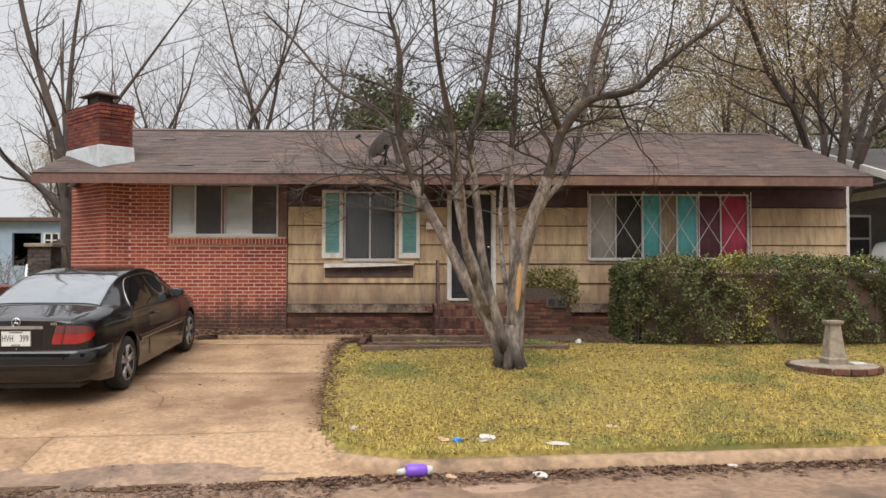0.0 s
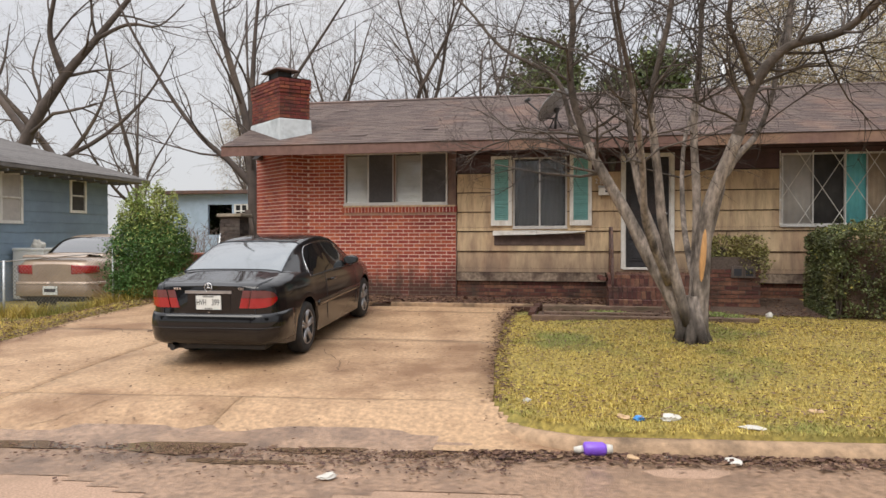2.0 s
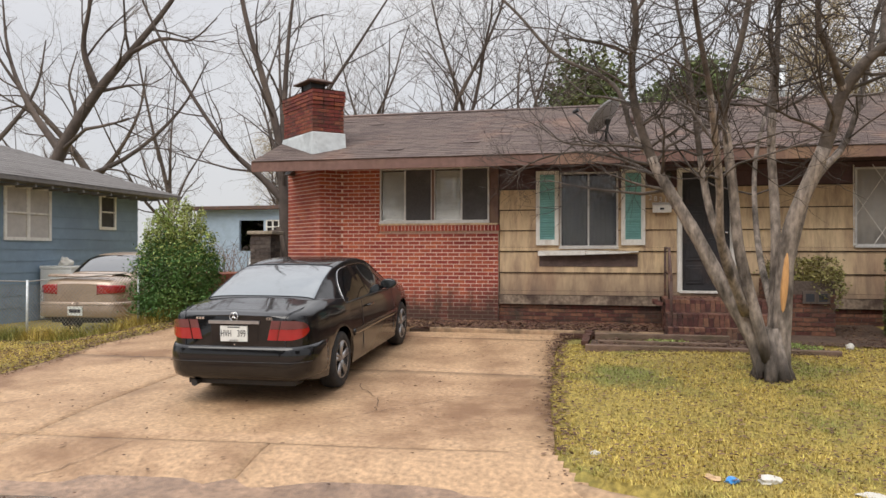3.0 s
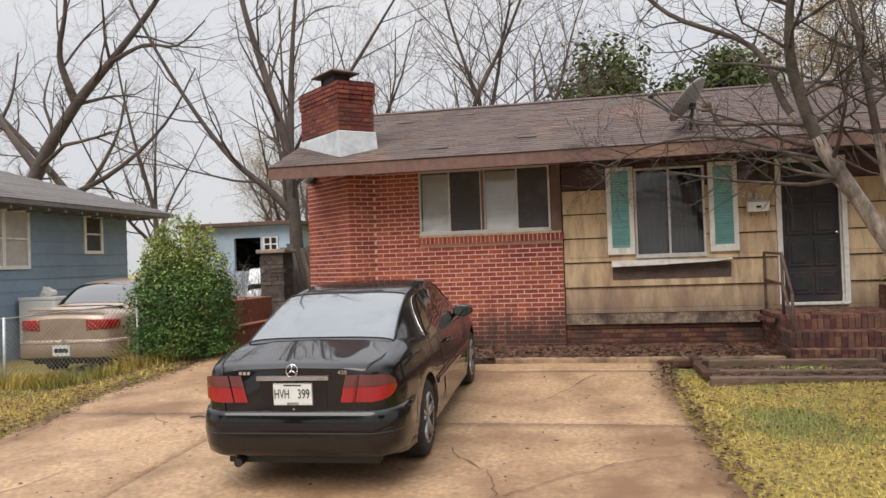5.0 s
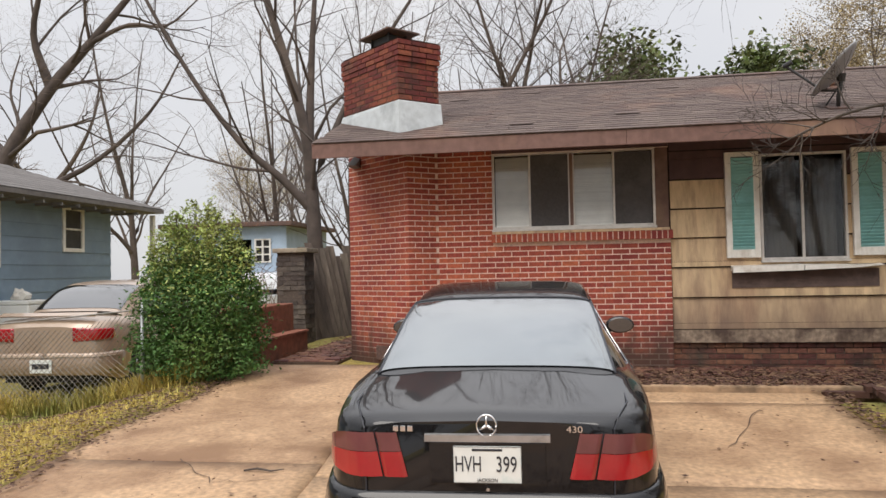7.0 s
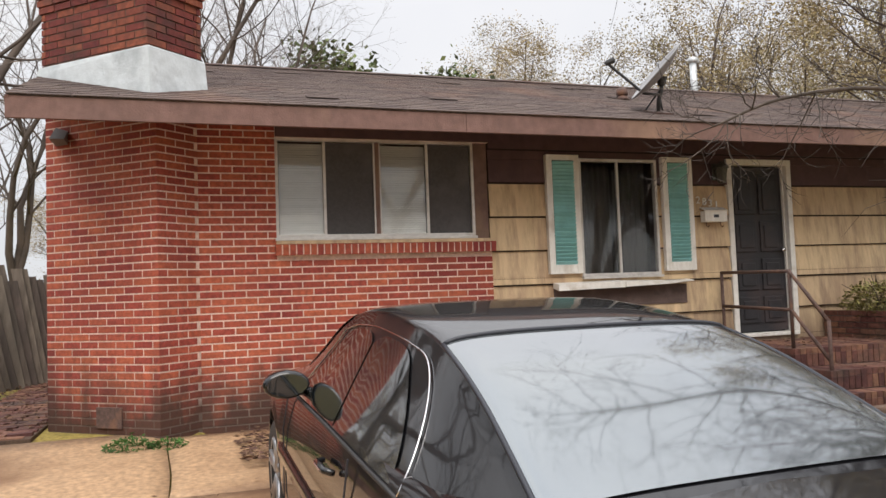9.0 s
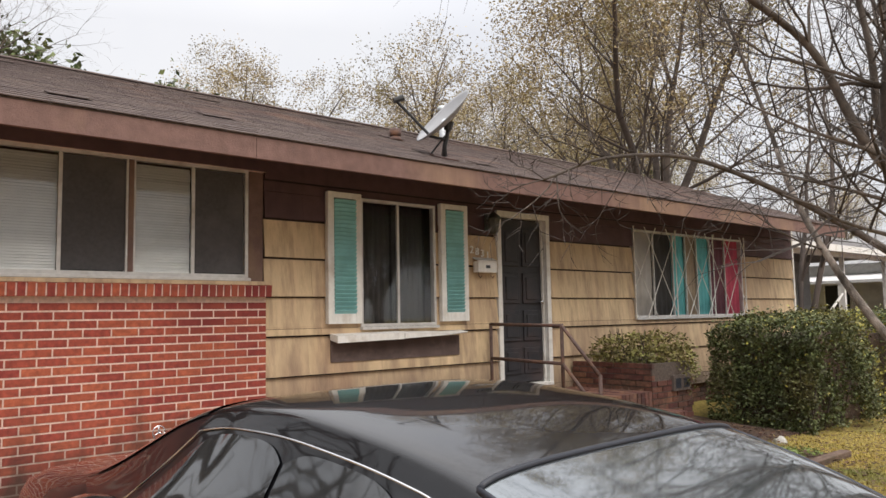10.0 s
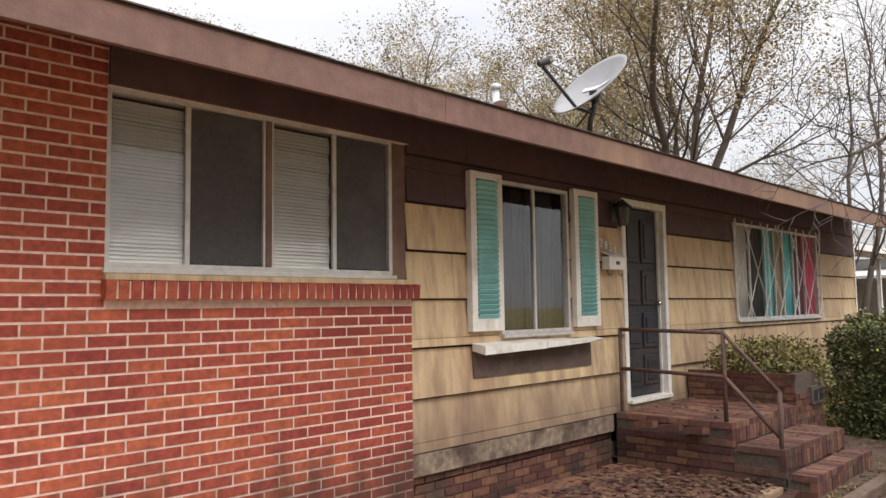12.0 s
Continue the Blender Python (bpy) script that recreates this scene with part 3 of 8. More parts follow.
def kerb(name, pts, label):
    rings = []
    for i, p in enumerate(pts):
        a, b = Vector(pts[max(i - 1, 0)]), Vector(pts[min(i + 1, len(pts) - 1)])
        d = (b - a).normalized()
        nrm = Vector((-d.y, d.x))
        drop = 0.25 if i == 0 else (0.6 if i == 1 else 1)
        z = 0.40 + (0.06 if i == 0 else 0.02 if i == 1 else 0)
        wob = 0.006 * noise.noise(Vector((p[0] * 3, p[1] * 3, 1)))
        rings.append([(p[0] + nrm.x * o, p[1] + nrm.y * o, z - 0.01 + 0.86 * h * drop + wob) for o, h in prof_k])
    return tagged(part(name, loft(rings, closed=False, caps=False), M_KERB, smooth=True), label, "kerb", kind="structure")


kerb("kerb", path_k, "worn rounded concrete kerb turning in at the driveway")
kerb("kerb", [(-60, 6.49 - 1.26), (-14, 6.49 - 1.26), (-12, 6.49 - 1.08), (-9.6, 6.49 - 0.86), (-9.2, 6.6 - 0.8), (-9.0, 6.9 - 0.7)], "worn rounded concrete kerb beside the driveway flare")

# driveway: cast slabs with open joints
driveway = tagged(new("driveway"), "stained tan concrete driveway of cracked cast slabs", "driveway", kind="structure")


def slab(u0, u1, v0, v1, label=""):
    """Slab between parts u of the width and rows v of the length, with rounded rim."""
    us, vv = np.linspace(u0, u1, 14), np.linspace(v0, v1, 12)
    vs = []
    for j, v in enumerate(vv):
        for i, u in enumerate(us):
            y0 = v
            xl, xr = left_edge(y0), right_edge(y0)
            x = xl + (xr - xl) * u
            y = y0 + (0.075 * (x + 1.1) if y0 < 8 else 0.075 * (x + 1.1) * max(0, (10 - y0) / 2))
            rim = 0.008 if i in (0, 13) or j in (0, 11) else 0
            gap = 0.006
            x += gap if i == 0 else -gap if i == 13 else 0
            y += gap if j == 0 else -gap if j == 11 else 0
            vs.append((x, y, drive_z(x, y) - rim + 0.008 * noise.noise(Vector((x * 0.6, y * 0.6, 2)))))
    fs = [(j * 14 + i, j * 14 + i + 1, (j + 1) * 14 + i + 1, (j + 1) * 14 + i) for j in range(11) for i in range(13)]
    ob = part("slab", (vs, fs), M_CONCRETE, driveway, label, smooth=True)
    md = ob.modifiers.new("thick", "SOLIDIFY")
    md.thickness, md.offset = 0.06, -1


slab(0, 0.33, 6.42, 7.28)
slab(0.33, 0.66, 6.42, 7.28)
slab(0.66, 1, 6.42, 7.28)
slab(0, 0.335, 7.28, 10.4)
slab(0.335, 1, 7.28, 10.1)
slab(0, 0.335, 10.4, 14.6)
slab(0.335, 1, 10.1, 12.55)
slab(0.335, 0.62, 12.55, 14.3)
slab(0.62, 1, 12.55, 13.0)


def crack(pts, seed):
    rng = random.Random(seed)
    c = []
    for (xa, ya), (xb, yb) in zip(pts, pts[1:]):
        for k in range(8):
            t = k / 8
            c.append((xa + (xb - xa) * t + rng.gauss(0, 0.018), ya + (yb - ya) * t + rng.gauss(0, 0.018)))
    vs, fs = [], []
    for i, (x, y) in enumerate(c):
        a, b = c[max(i - 1, 0)], c[min(i + 1, len(c) - 1)]
        d = Vector((b[0] - a[0], b[1] - a[1])).normalized()
        w = rng.uniform(0.0015, 0.005)
        z = drive_z(x, y) + 0.009
        vs += [(x - d.y * w, y + d.x * w, z), (x + d.y * w, y - d.x * w, z)]
        if i:
            fs.append((2 * i - 2, 2 * i - 1, 2 * i + 1, 2 * i))
    ob = part("crack", (vs, fs), M_SOIL, driveway, "thin dark crack filled with dirt")


crack([(-3.3, 9.25), (-2.9, 8.7), (-2.75, 8.2), (-3.1, 7.8)], 1)
crack([(-2.75, 8.2), (-2.0, 8.9), (-1.3, 9.2)], 2)
crack([(-5.0, 6.2), (-4.6, 6.7), (-4.5, 7.0)], 3)
crack([(-6.9, 10.4), (-6.4, 9.9), (-5.9, 10.0)], 4)
crack([(-2.6, 11.0), (-2.1, 12.2), (-1.5, 12.5)], 5)
crack([(-6.3, 8.8), (-6.6, 7.9), (-7.4, 7.3)], 6)

# ---------------------------------------------------------------- the brick and siding house
HX0, HX1, HY0, HY1 = -6.75, 8.47, 14.66, 20.5
EAVE_Y, EAVE_Z, RIDGE_Y, RIDGE_Z = 13.62, 3.87, 17.59, 5.37
SLOPE = math.atan2(RIDGE_Z - EAVE_Z, RIDGE_Y - EAVE_Y)
house = thing("house", pose(0.8, 17.5, 1.0), "low single-storey house of red brick and weathered tan siding", "house", in_world=True)

P_L, P_V, P_I = (-6.85, 15.15), (-5.82, 14.28), (-5.47, 14.57)
BW = (-4.755, -2.69, 2.80, 3.79)
LW = (-1.43, -0.42, 2.33, 3.65)
RW = (3.34, 6.50, 2.35, 3.63)
DR = (0.56, 1.52, 1.56, 3.69)


def wall_boxes(bm, x0, x1, z0, z1, y0, y1, holes):
    xs = sorted({x0, x1, *[v for h in holes for v in h[:2]]})
    for a, b in zip(xs, xs[1:]):
        zs = [(z0, z1)]
        for h in holes:
            if h[0] < (a + b) / 2 < h[1]:
                zs = [q for p in zs for q in ((p[0], min(p[1], h[2])), (max(p[0], h[3]), p[1])) if q[1] > q[0]]
        for p in zs:
            box(bm, a, b, y0, y1, *p)
    weld(bm)


bm = bmesh.new()
wall_boxes(bm, -5.47, -2.52, 0.9, 4.13, 14.573, 14.80, [(BW[0], -2.52, BW[2] - 0.06, BW[3])])
brick_wall = part("wall", bm, M_MORTAR, house, "red brick front wall in running bond with pale mortar")
items = brick_rows((-5.47, 14.57), (-2.52, 14.57), 0.98, 4.135, [(BW[0] + 5.47, 2.96, 2.62, 4.3)], seed=3)
pieces(brick_wall, items, M_BRICK, near=lambda q: abs(q[0].translation.z - 2.1))
for k in range(34):
    x = -4.77 + k * 0.0672
    ob = new("sill_brick", piece_mesh(0.054, 0.16, 0.105, M_BRICK, "sill_brick"))
    ob.parent = brick_wall
    ob.matrix_local = pose(x, 14.505, 2.625 + 0.002 * math.sin(k * 5), 6, 0, 0)
part("sill_mortar", boxed(-4.768, -2.50, 14.5085, 14.60, 2.632, 2.726), M_MORTAR, brick_wall)

# corner fireplace breast, set askew to the wall
prism = [P_L, P_V, P_I, (-5.47, 14.85), (-6.75, 15.6)]
sh = [(x + 0.001, y + 0.004) for x, y in prism]
breast = part("wall", loft([[(x, y, z) for x, y in sh] for z in (0.85, 4.01)]), M_MORTAR, house, "angled brick chimney breast at the house corner")
items = brick_rows(P_L, P_V, 0.98, 4.065, seed=5) + brick_rows(P_V, P_I, 0.98, 4.065, seed=6)
pieces(breast, items, M_BRICK, near=lambda q: q[0].translation.y + 0.2 * abs(q[0].translation.z - 2.2))

# siding walls
FACE = 14.655
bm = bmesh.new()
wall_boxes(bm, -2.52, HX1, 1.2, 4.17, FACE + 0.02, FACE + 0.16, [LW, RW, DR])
siding = part("wall", bm, M_LAP_SHADE, house, "tan lap siding with stained, weathered paint")
courses = [1.49, 1.89, 2.27, 2.64, 3.01, 3.38, 3.745, 4.12]
rng = random.Random(8)
items = []
for ci, (c0, c1) in enumerate(zip(courses, courses[1:])):
    cuts = sorted({c0, c1 + 0.0, *[min(max(h[i], c0), c1) for h in (LW, RW, DR) for i in (2, 3)]})
    joints = [-2.505]
    x = -2.505 + rng.uniform(0.4, 1.2)
    while x < HX1 - 0.2:
        joints.append(x)
        x += 2.43
    joints.append(HX1)
    for z0, z1 in zip(cuts, cuts[1:]):
        if z1 - z0 < 0.012:
            continue
        for xa, xb in zip(joints, joints[1:]):
            spans = [(xa, xb - 0.0015)]
            for h in (LW, RW, DR):
                if z1 > h[2] + 0.005 and z0 < h[3] - 0.005:
                    spans = [q for p in spans for q in ((p[0], min(p[1], h[0])), (max(p[0], h[1]), p[1])) if q[1] > q[0] + 0.02]
            for p in spans:
                m = Matrix.Translation((p[0], FACE - 0.036 + rng.uniform(-0.001, 0.001), c0)) @ Matrix.Rotation(-0.10, 4, "X") @ Matrix.Translation((0, 0, z0 - c0 - (0.004 if z0 == c0 else 0)))
                # Plank tops stop 16 mm short, baring the dark backing as lap shadow.
                items.append((m, round(p[1] - p[0], 3), 0.014, round(z1 - z0 - (0.016 if z1 == c1 else 0), 3)))
pieces(siding, [q for q in items if q[0].translation.z < 3.36], M_SIDING, name="plank", limit=299)
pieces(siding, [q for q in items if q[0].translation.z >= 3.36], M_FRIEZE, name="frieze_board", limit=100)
part("trim_board", boxed(-2.69, -2.525, FACE - 0.03, FACE + 0.14, BW[2] - 0.06, BW[3] - 0.003), M_TRIM, siding, "plain brown board beside the brick-wall window")
part("header_board", boxed(BW[0] + 0.004, -2.525, 14.545, 14.60, BW[3], 4.135), M_FRIEZE, siding, "mauve-brown board over the brick-wall window, darkened for eave shade")
part("corner_board", boxed(HX1 - 0.01, HX1 + 0.05, FACE - 0.03, FACE + 0.1, 1.3, 4.12), M_WHITE, siding, "narrow white corner board")
# skirt board and foundation
part("skirt_board", boxed(-2.52, 0.28, 14.615, 14.65, 1.315, 1.475, bevel=0.004), M_SKIRT, house, "peeling grey-brown skirt board under the siding")
part("skirt_board", boxed(2.75, HX1, 14.615, 14.65, 1.315, 1.475, bevel=0.004), M_SKIRT, house, "peeling grey-brown skirt board under the siding")
found = part("foundation", boxed(-2.52, HX1, 14.675, 14.85, 0.85, 1.32), M_MORTAR_OLD, house, "low dark brick foundation wall")
pieces(found, brick_rows((-2.52, 14.665), (0.3, 14.665), 0.97, 1.32, seed=9) + brick_rows((2.6, 14.665), (HX1, 14.665), 0.97, 1.32, seed=10), M_BRICK_OLD, limit=150, near=lambda q: q[0].translation.x)

# other walls, gables, floor and ceiling
for a in ((HX0, HX0 + 0.15, 15.6, HY1, 0.9, 3.74), (HX1 - 0.15, HX1, FACE + 0.16, HY1, 0.9, 3.74), (HX0 + 0.15, HX1 - 0.15, HY1 - 0.15, HY1, 0.9, 3.74)):
    part("wall", boxed(*a), M_GREY_SIDING, house, "plain side or back wall")
for gx_ in (HX0, HX1 - 0.12):
    for a, b in ((gx_, gx_ + 0.12),):
        bm = bmesh.new()
        vs = [bm.verts.new((x, y, z)) for x in (a, b) for y, z in ((14.7, 3.74), (20.4, 3.74), (17.59, 5.15))]
        bm.faces.new(vs[:3])
        bm.faces.new(vs[3:])
        for i in range(3):
            j = (i + 1) % 3
            bm.faces.new((vs[i], vs[j], vs[3 + j], vs[3 + i]))
        part("gable", bm, M_GREY_SIDING, house, "plain boarded gable")
# Inner surfaces are near-black, so the room's darkness lies in their colour.
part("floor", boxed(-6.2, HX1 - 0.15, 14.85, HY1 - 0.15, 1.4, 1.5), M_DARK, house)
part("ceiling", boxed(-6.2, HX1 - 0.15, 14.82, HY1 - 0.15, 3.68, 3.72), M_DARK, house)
part("partition", boxed(HX0 + 0.15, HX1 - 0.15, 15.5, 15.56, 1.5, 3.68), M_DARK, house, "near-black partition standing for the unlit room behind the windows")

# roof
run = math.hypot(RIDGE_Y - EAVE_Y, RIDGE_Z - EAVE_Z)
RX0, RX1 = -6.88, 8.4
ROOF_M = Matrix.Translation((0, EAVE_Y, EAVE_Z)) @ Matrix.Rotation(SLOPE, 4, "X")
bm = bmesh.new()
for v in box(bm, RX0 + 0.01, RX1 - 0.01, 0.02, run, -0.06, -0.006):
    v.co = ROOF_M @ v.co
back_m = Matrix.Translation((0, 2 * RIDGE_Y - EAVE_Y, EAVE_Z)) @ Matrix.Rotation(math.pi, 4, "Z") @ Matrix.Rotation(SLOPE, 4, "X")
for v in box(bm, -RX1 + 0.01, -RX0 - 0.01, 0.02, run - 0.01, -0.06, 0.006):
    v.co = back_m @ v.co
roof = part("roof", bm, M_SHINGLE, house, "low gable roof of faded brown-grey asphalt shingles")
rng = random.Random(12)
items = []
nc = 31
for c in range(nc):
    d0 = c * run / nc
    x = RX0 - rng.uniform(0, 0.3)
    while x < RX1:
        w = 0.305
        a, b = max(x, RX0), min(x + w - 0.006, RX1)
        x += w
        if b - a < 0.05:
            continue
        lift = rng.uniform(0, 0.003) + (0.012 if rng.random() < 0.012 else 0)
        m = ROOF_M @ Matrix.Translation((a, d0 - rng.uniform(0, 0.004), -0.001 + lift)) @ Matrix.Rotation(-0.045, 4, "X")
        items.append((m, round(b - a, 3), 0.155, 0.0075))
pieces(roof, items, M_SHINGLE, name="shingle", limit=280, near=lambda q: q[0].translation.y + 0.25 * abs(q[0].translation.x + 3.5), rest_name="far_shingles")
bm = bmesh.new()
for k in range(int((RX1 - RX0) / 0.3)):
    xa = RX0 + k * 0.3
    for sgn in (-1, 1):
        for v in box(bm, xa, xa + 0.296, -0.14 if sgn < 0 else 0, 0 if sgn < 0 else 0.14, 0.0, 0.012):
            v.co = Vector((v.co.x, RIDGE_Y + v.co.y, RIDGE_Z + 0.02 + v.co.z - abs(v.co.y) * math.tan(SLOPE)))
part("ridge_cap", bm, M_SHINGLE, roof)["kind"] = "stuff"
xs = [RX0, -3.1, 0.6, 4.3, RX1]
for a, b in zip(xs, xs[1:]):
    part("fascia", boxed(a, b - 0.003, EAVE_Y + 0.015, EAVE_Y + 0.05, EAVE_Z - 0.185, EAVE_Z - 0.012, bevel=0.003), M_FASCIA, house, "weathered mauve-brown fascia board")
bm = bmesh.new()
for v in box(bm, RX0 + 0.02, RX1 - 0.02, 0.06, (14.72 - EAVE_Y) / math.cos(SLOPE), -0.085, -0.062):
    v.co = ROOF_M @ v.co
part("soffit", bm, M_SOFFIT, house, "boarding under the sloping eave, coloured near-black for its shade")
bm = bmesh.new()
for sx in (RX0, RX1 - 0.03):
    for v in box(bm, sx, sx + 0.03, 0.0, run, -0.19, -0.012):
        v.co = ROOF_M @ v.co
part("rake_board", bm, M_FASCIA, house)

# chimney stack, turned like the breast
cL, cV, cR = Vector((-6.84, 14.93)), Vector((-5.87, 14.05)), Vector((-5.42, 14.46))
cB = cL + cR - cV
ctr = (cL + cR) / 2


def stack_ring(z, grow):
    return [(ctr.x + (p.x - ctr.x) * (1 + grow), ctr.y + (p.y - ctr.y) * (1 + grow), z) for p in (cL, cV, cR, cB)]


chimney = part("chimney", loft([stack_ring(z, -0.02) for z in (4.36, 5.24)]), M_MORTAR_OLD, house, "squat red brick chimney stack stained dark")
items = []
for z0, z1, g, sd in ((4.33, 4.96, 0.0, 20), (4.96, 5.03, 0.035, 21), (5.03, 5.24, 0.06, 22)):
    r = stack_ring(0, g)
    for i in range(4):
        items += brick_rows(r[i][:2], r[(i + 1) % 4][:2], z0 + 0.002, z1 + 0.004, seed=sd + i)
M_BRICK_STACK = mat("stack_brick", (0.17, 0.038, 0.024), 0.9, 0.35, 20, (0.07, 0.03, 0.025), 0.5, 2.2, 0.5, 80, piece=0.3)
pieces(chimney, items, M_BRICK_STACK, limit=295, near=lambda q: q[0].translation.y)
fl = []
for z, g in ((4.44, 0.045), (4.45, 0.03)):
    fl.append(stack_ring(z, g))
low = [(x, y, EAVE_Z + (y - EAVE_Y) * math.tan(SLOPE) + 0.006) for x, y, _ in stack_ring(0, 0.075)]
part("flashing", loft([low] + fl), M_FLASH, chimney, "grey tarred metal flashing round the stack foot")
part("wash", loft([stack_ring(5.245, 0.05), stack_ring(5.30, -0.35)]), M_MORTAR_OLD, chimney)
cap_c = Vector((ctr.x, ctr.y, 5.28))
bm = bmesh.new()
rot = Matrix.Translation(cap_c) @ Matrix.Rotation(math.atan2(cV.y - cL.y, cV.x - cL.x), 4, "Z")
for sx, sy in ((-0.2, -0.14), (0.2, -0.14), (-0.2, 0.14), (0.2, 0.14)):
    for v in box(bm, sx - 0.012, sx + 0.012, sy - 0.012, sy + 0.012, 0, 0.19):
        v.co = rot @ v.co
for v in box(bm, -0.19, 0.19, -0.13, 0.13, 0.0, 0.16):
    v.co = rot @ v.co
part("flue", bm, M_BLACK, chimney, "sooty flue outlet")
part("cap", loft([[tuple(rot @ Vector((x * s, y * s, z))) for x, y in ((-0.36, -0.26), (0.36, -0.26), (0.36, 0.26), (-0.36, 0.26))] for s, z in ((1, 0.175), (1.0, 0.195), (0.45, 0.27), (0.1, 0.28))]), M_IRON, chimney, "rusted sheet-metal chimney cap")
# clean-out hatch in the breast
d_ = (Vector(P_V) - Vector(P_L)).normalized()
hp = Vector(P_L) + d_ * 0.62
hatch = part("hatch", boxed(0, 0.30, -0.018, 0.0, 0, 0.19, bevel=0.004), M_IRON, breast, "small rusted clean-out hatch")
hatch.matrix_local = Matrix.Translation((hp.x, hp.y, 1.10)) @ Matrix.Rotation(math.atan2(d_.y, d_.x), 4, "Z")

# ---------------------------------------------------------------- windows and door of the house


def frame_bars(bm, x0, x1, z0, z1, y0, y1, w):
    box(bm, x0, x1, y0, y1, z0, z0 + w)
    box(bm, x0, x1, y0, y1, z1 - w, z1)
    box(bm, x0, x0 + w, y0, y1, z0 + w, z1 - w)
    box(bm, x1 - w, x1, y0, y1, z0 + w, z1 - w)


def window(x0, x1, z0, z1, y, mullions, rails, label, fw=0.03, glazed=True):
    """Sliding aluminium window: outer frame, sashes and panes."""
    bm = bmesh.new()
    frame_bars(bm, x0, x1, z0, z1, y - 0.012, y + 0.05, fw)
    win = part("window", weld(bm), M_ALU, house, label)
    for m, w in mullions:
        part("mullion", boxed(m - w / 2 + 0.016, m + w / 2 - 0.016, y - 0.018, y + 0.05, z0 + fw, z1 - fw, bevel=0.003), M_TRIM, win, "dark wooden post between the two sliders")
        for e in (m - w / 2, m + w / 2 - 0.016):
            part("stile", boxed(e, e + 0.016, y - 0.010, y + 0.045, z0 + fw, z1 - fw), M_ALU, win)
    for m, w in rails:
        part("meeting_rail", boxed(m - w / 2, m + w / 2, y + 0.005, y + 0.032, z0 + fw, z1 - fw, bevel=0.002), M_ALU, win)
    cuts = sorted([x0 + fw] + [m for m, _ in mullions + rails] + [x1 - fw])
    for a, b in zip(cuts, cuts[1:]) if glazed else ():
        p = part("pane", boxed(a + 0.008, b - 0.008, y + 0.02, y + 0.025, z0 + fw, z1 - fw), M_GLASS, win)
        p.visible_shadow = False
    part("window_sill", boxed(x0 - 0.01, x1 + 0.01, y - 0.05, y + 0.02, z0 - 0.03, z0 - 0.002, bevel=0.004), M_ALU, win)
    return win, cuts


win1, cuts1 = window(*BW, 14.60, [(-3.735, 0.075)], [(-4.27, 0.03), (-3.20, 0.03)], "pair of grey aluminium sliding windows with blinds")
part("sill_board", boxed(-4.76, -2.53, 14.535, 14.60, 2.733, 2.768, bevel=0.004), M_SIDING, win1, "tan wooden sill board")
win2, cuts2 = window(*LW, 14.625, [], [(-0.93, 0.03)], "grey aluminium sliding window with dark curtains")
win3, cuts3 = window(*RW, 14.63, [], [(3.87, 0.025), (4.39, 0.03), (4.75, 0.025), (5.08, 0.025), (5.48, 0.03), (5.95, 0.025)], "wide grey unglazed window with coloured cloths hung in it", glazed=False)
M_SCREEN = mat("insect_screen", (0.07, 0.066, 0.068), 0.9, 0.15, 40, (0.10, 0.094, 0.096), 0.4, 2, 0.2, 200)
for a, b in ((cuts1[1], cuts1[2]), (cuts1[3], cuts1[4])):
    part("screen", boxed(a + 0.01, b - 0.01, 14.612, 14.614, BW[2] + 0.04, BW[3] - 0.04), M_SCREEN, win1, "dark insect screen")
for a, b in ((cuts1[0], cuts1[1]), (cuts1[2], cuts1[3])):
    blind = thing("window_blind", pose((a + b) / 2, 14.645, BW[2] + 0.03), "off-white slatted blind hanging closed behind the glass", "blind", "blinds in the brick-wall window")
    n = 40
    sl = piece_mesh(round(b - a - 0.02, 2), 0.003, 0.026, M_BLIND, "slat")
    for k in range(n):
        ob = new("slat", sl)
        ob.parent = blind
        ob.matrix_local = pose(-(b - a) / 2 + 0.01, 0.004 * math.sin(k), k * 0.0228, -30, 0, 0.25 * math.sin(k * 2.3))
for i, (a, b) in enumerate(zip(cuts2, cuts2[1:])):
    cur = thing("curtain", pose((a + b) / 2, 14.75, LW[2] + 0.03), "dull grey curtain hanging behind the window", "curtain", "curtains")
    r0 = [(-(b - a) / 2 + (b - a) * k / 40 * (0.86 if i else 0.9), 0.012 * math.sin(k * 0.9) + 0.005 * math.sin(k * 2.2)) for k in range(41)]
    cl = part("cloth", loft([[(x, y, z) for x, y in r0] + [(x, y + 0.003, z) for x, y in reversed(r0)] for z in (0, 1.26)]), M_CURTAIN, cur, smooth=True)
cloths = [M_CLOTH_WHITE, M_CURTAIN, M_CLOTH_TEAL, M_CLOTH_TAN, M_CLOTH_TEAL, M_CLOTH_MAROON, M_CLOTH_RED]
words = ["greyish white board-like", "dark grey", "faded teal", "tan", "faded teal", "dark maroon", "deep red"]
for i, (a, b) in enumerate(zip(cuts3, cuts3[1:])):
    cur = thing("curtain", pose((a + b) / 2, 14.675, RW[2] + 0.03), words[i] + " cloth hung flat behind the barred window", "curtain", "cloths in the barred window")
    r0 = [(-(b - a) / 2 + (b - a) * k / 24, 0.006 * math.sin(k * 1.1 + i)) for k in range(25)]
    part("cloth", loft([[(x, y, z) for x, y in r0] + [(x, y + 0.003, z) for x, y in reversed(r0)] for z in (0, 1.22)]), cloths[i], cur, smooth=True)

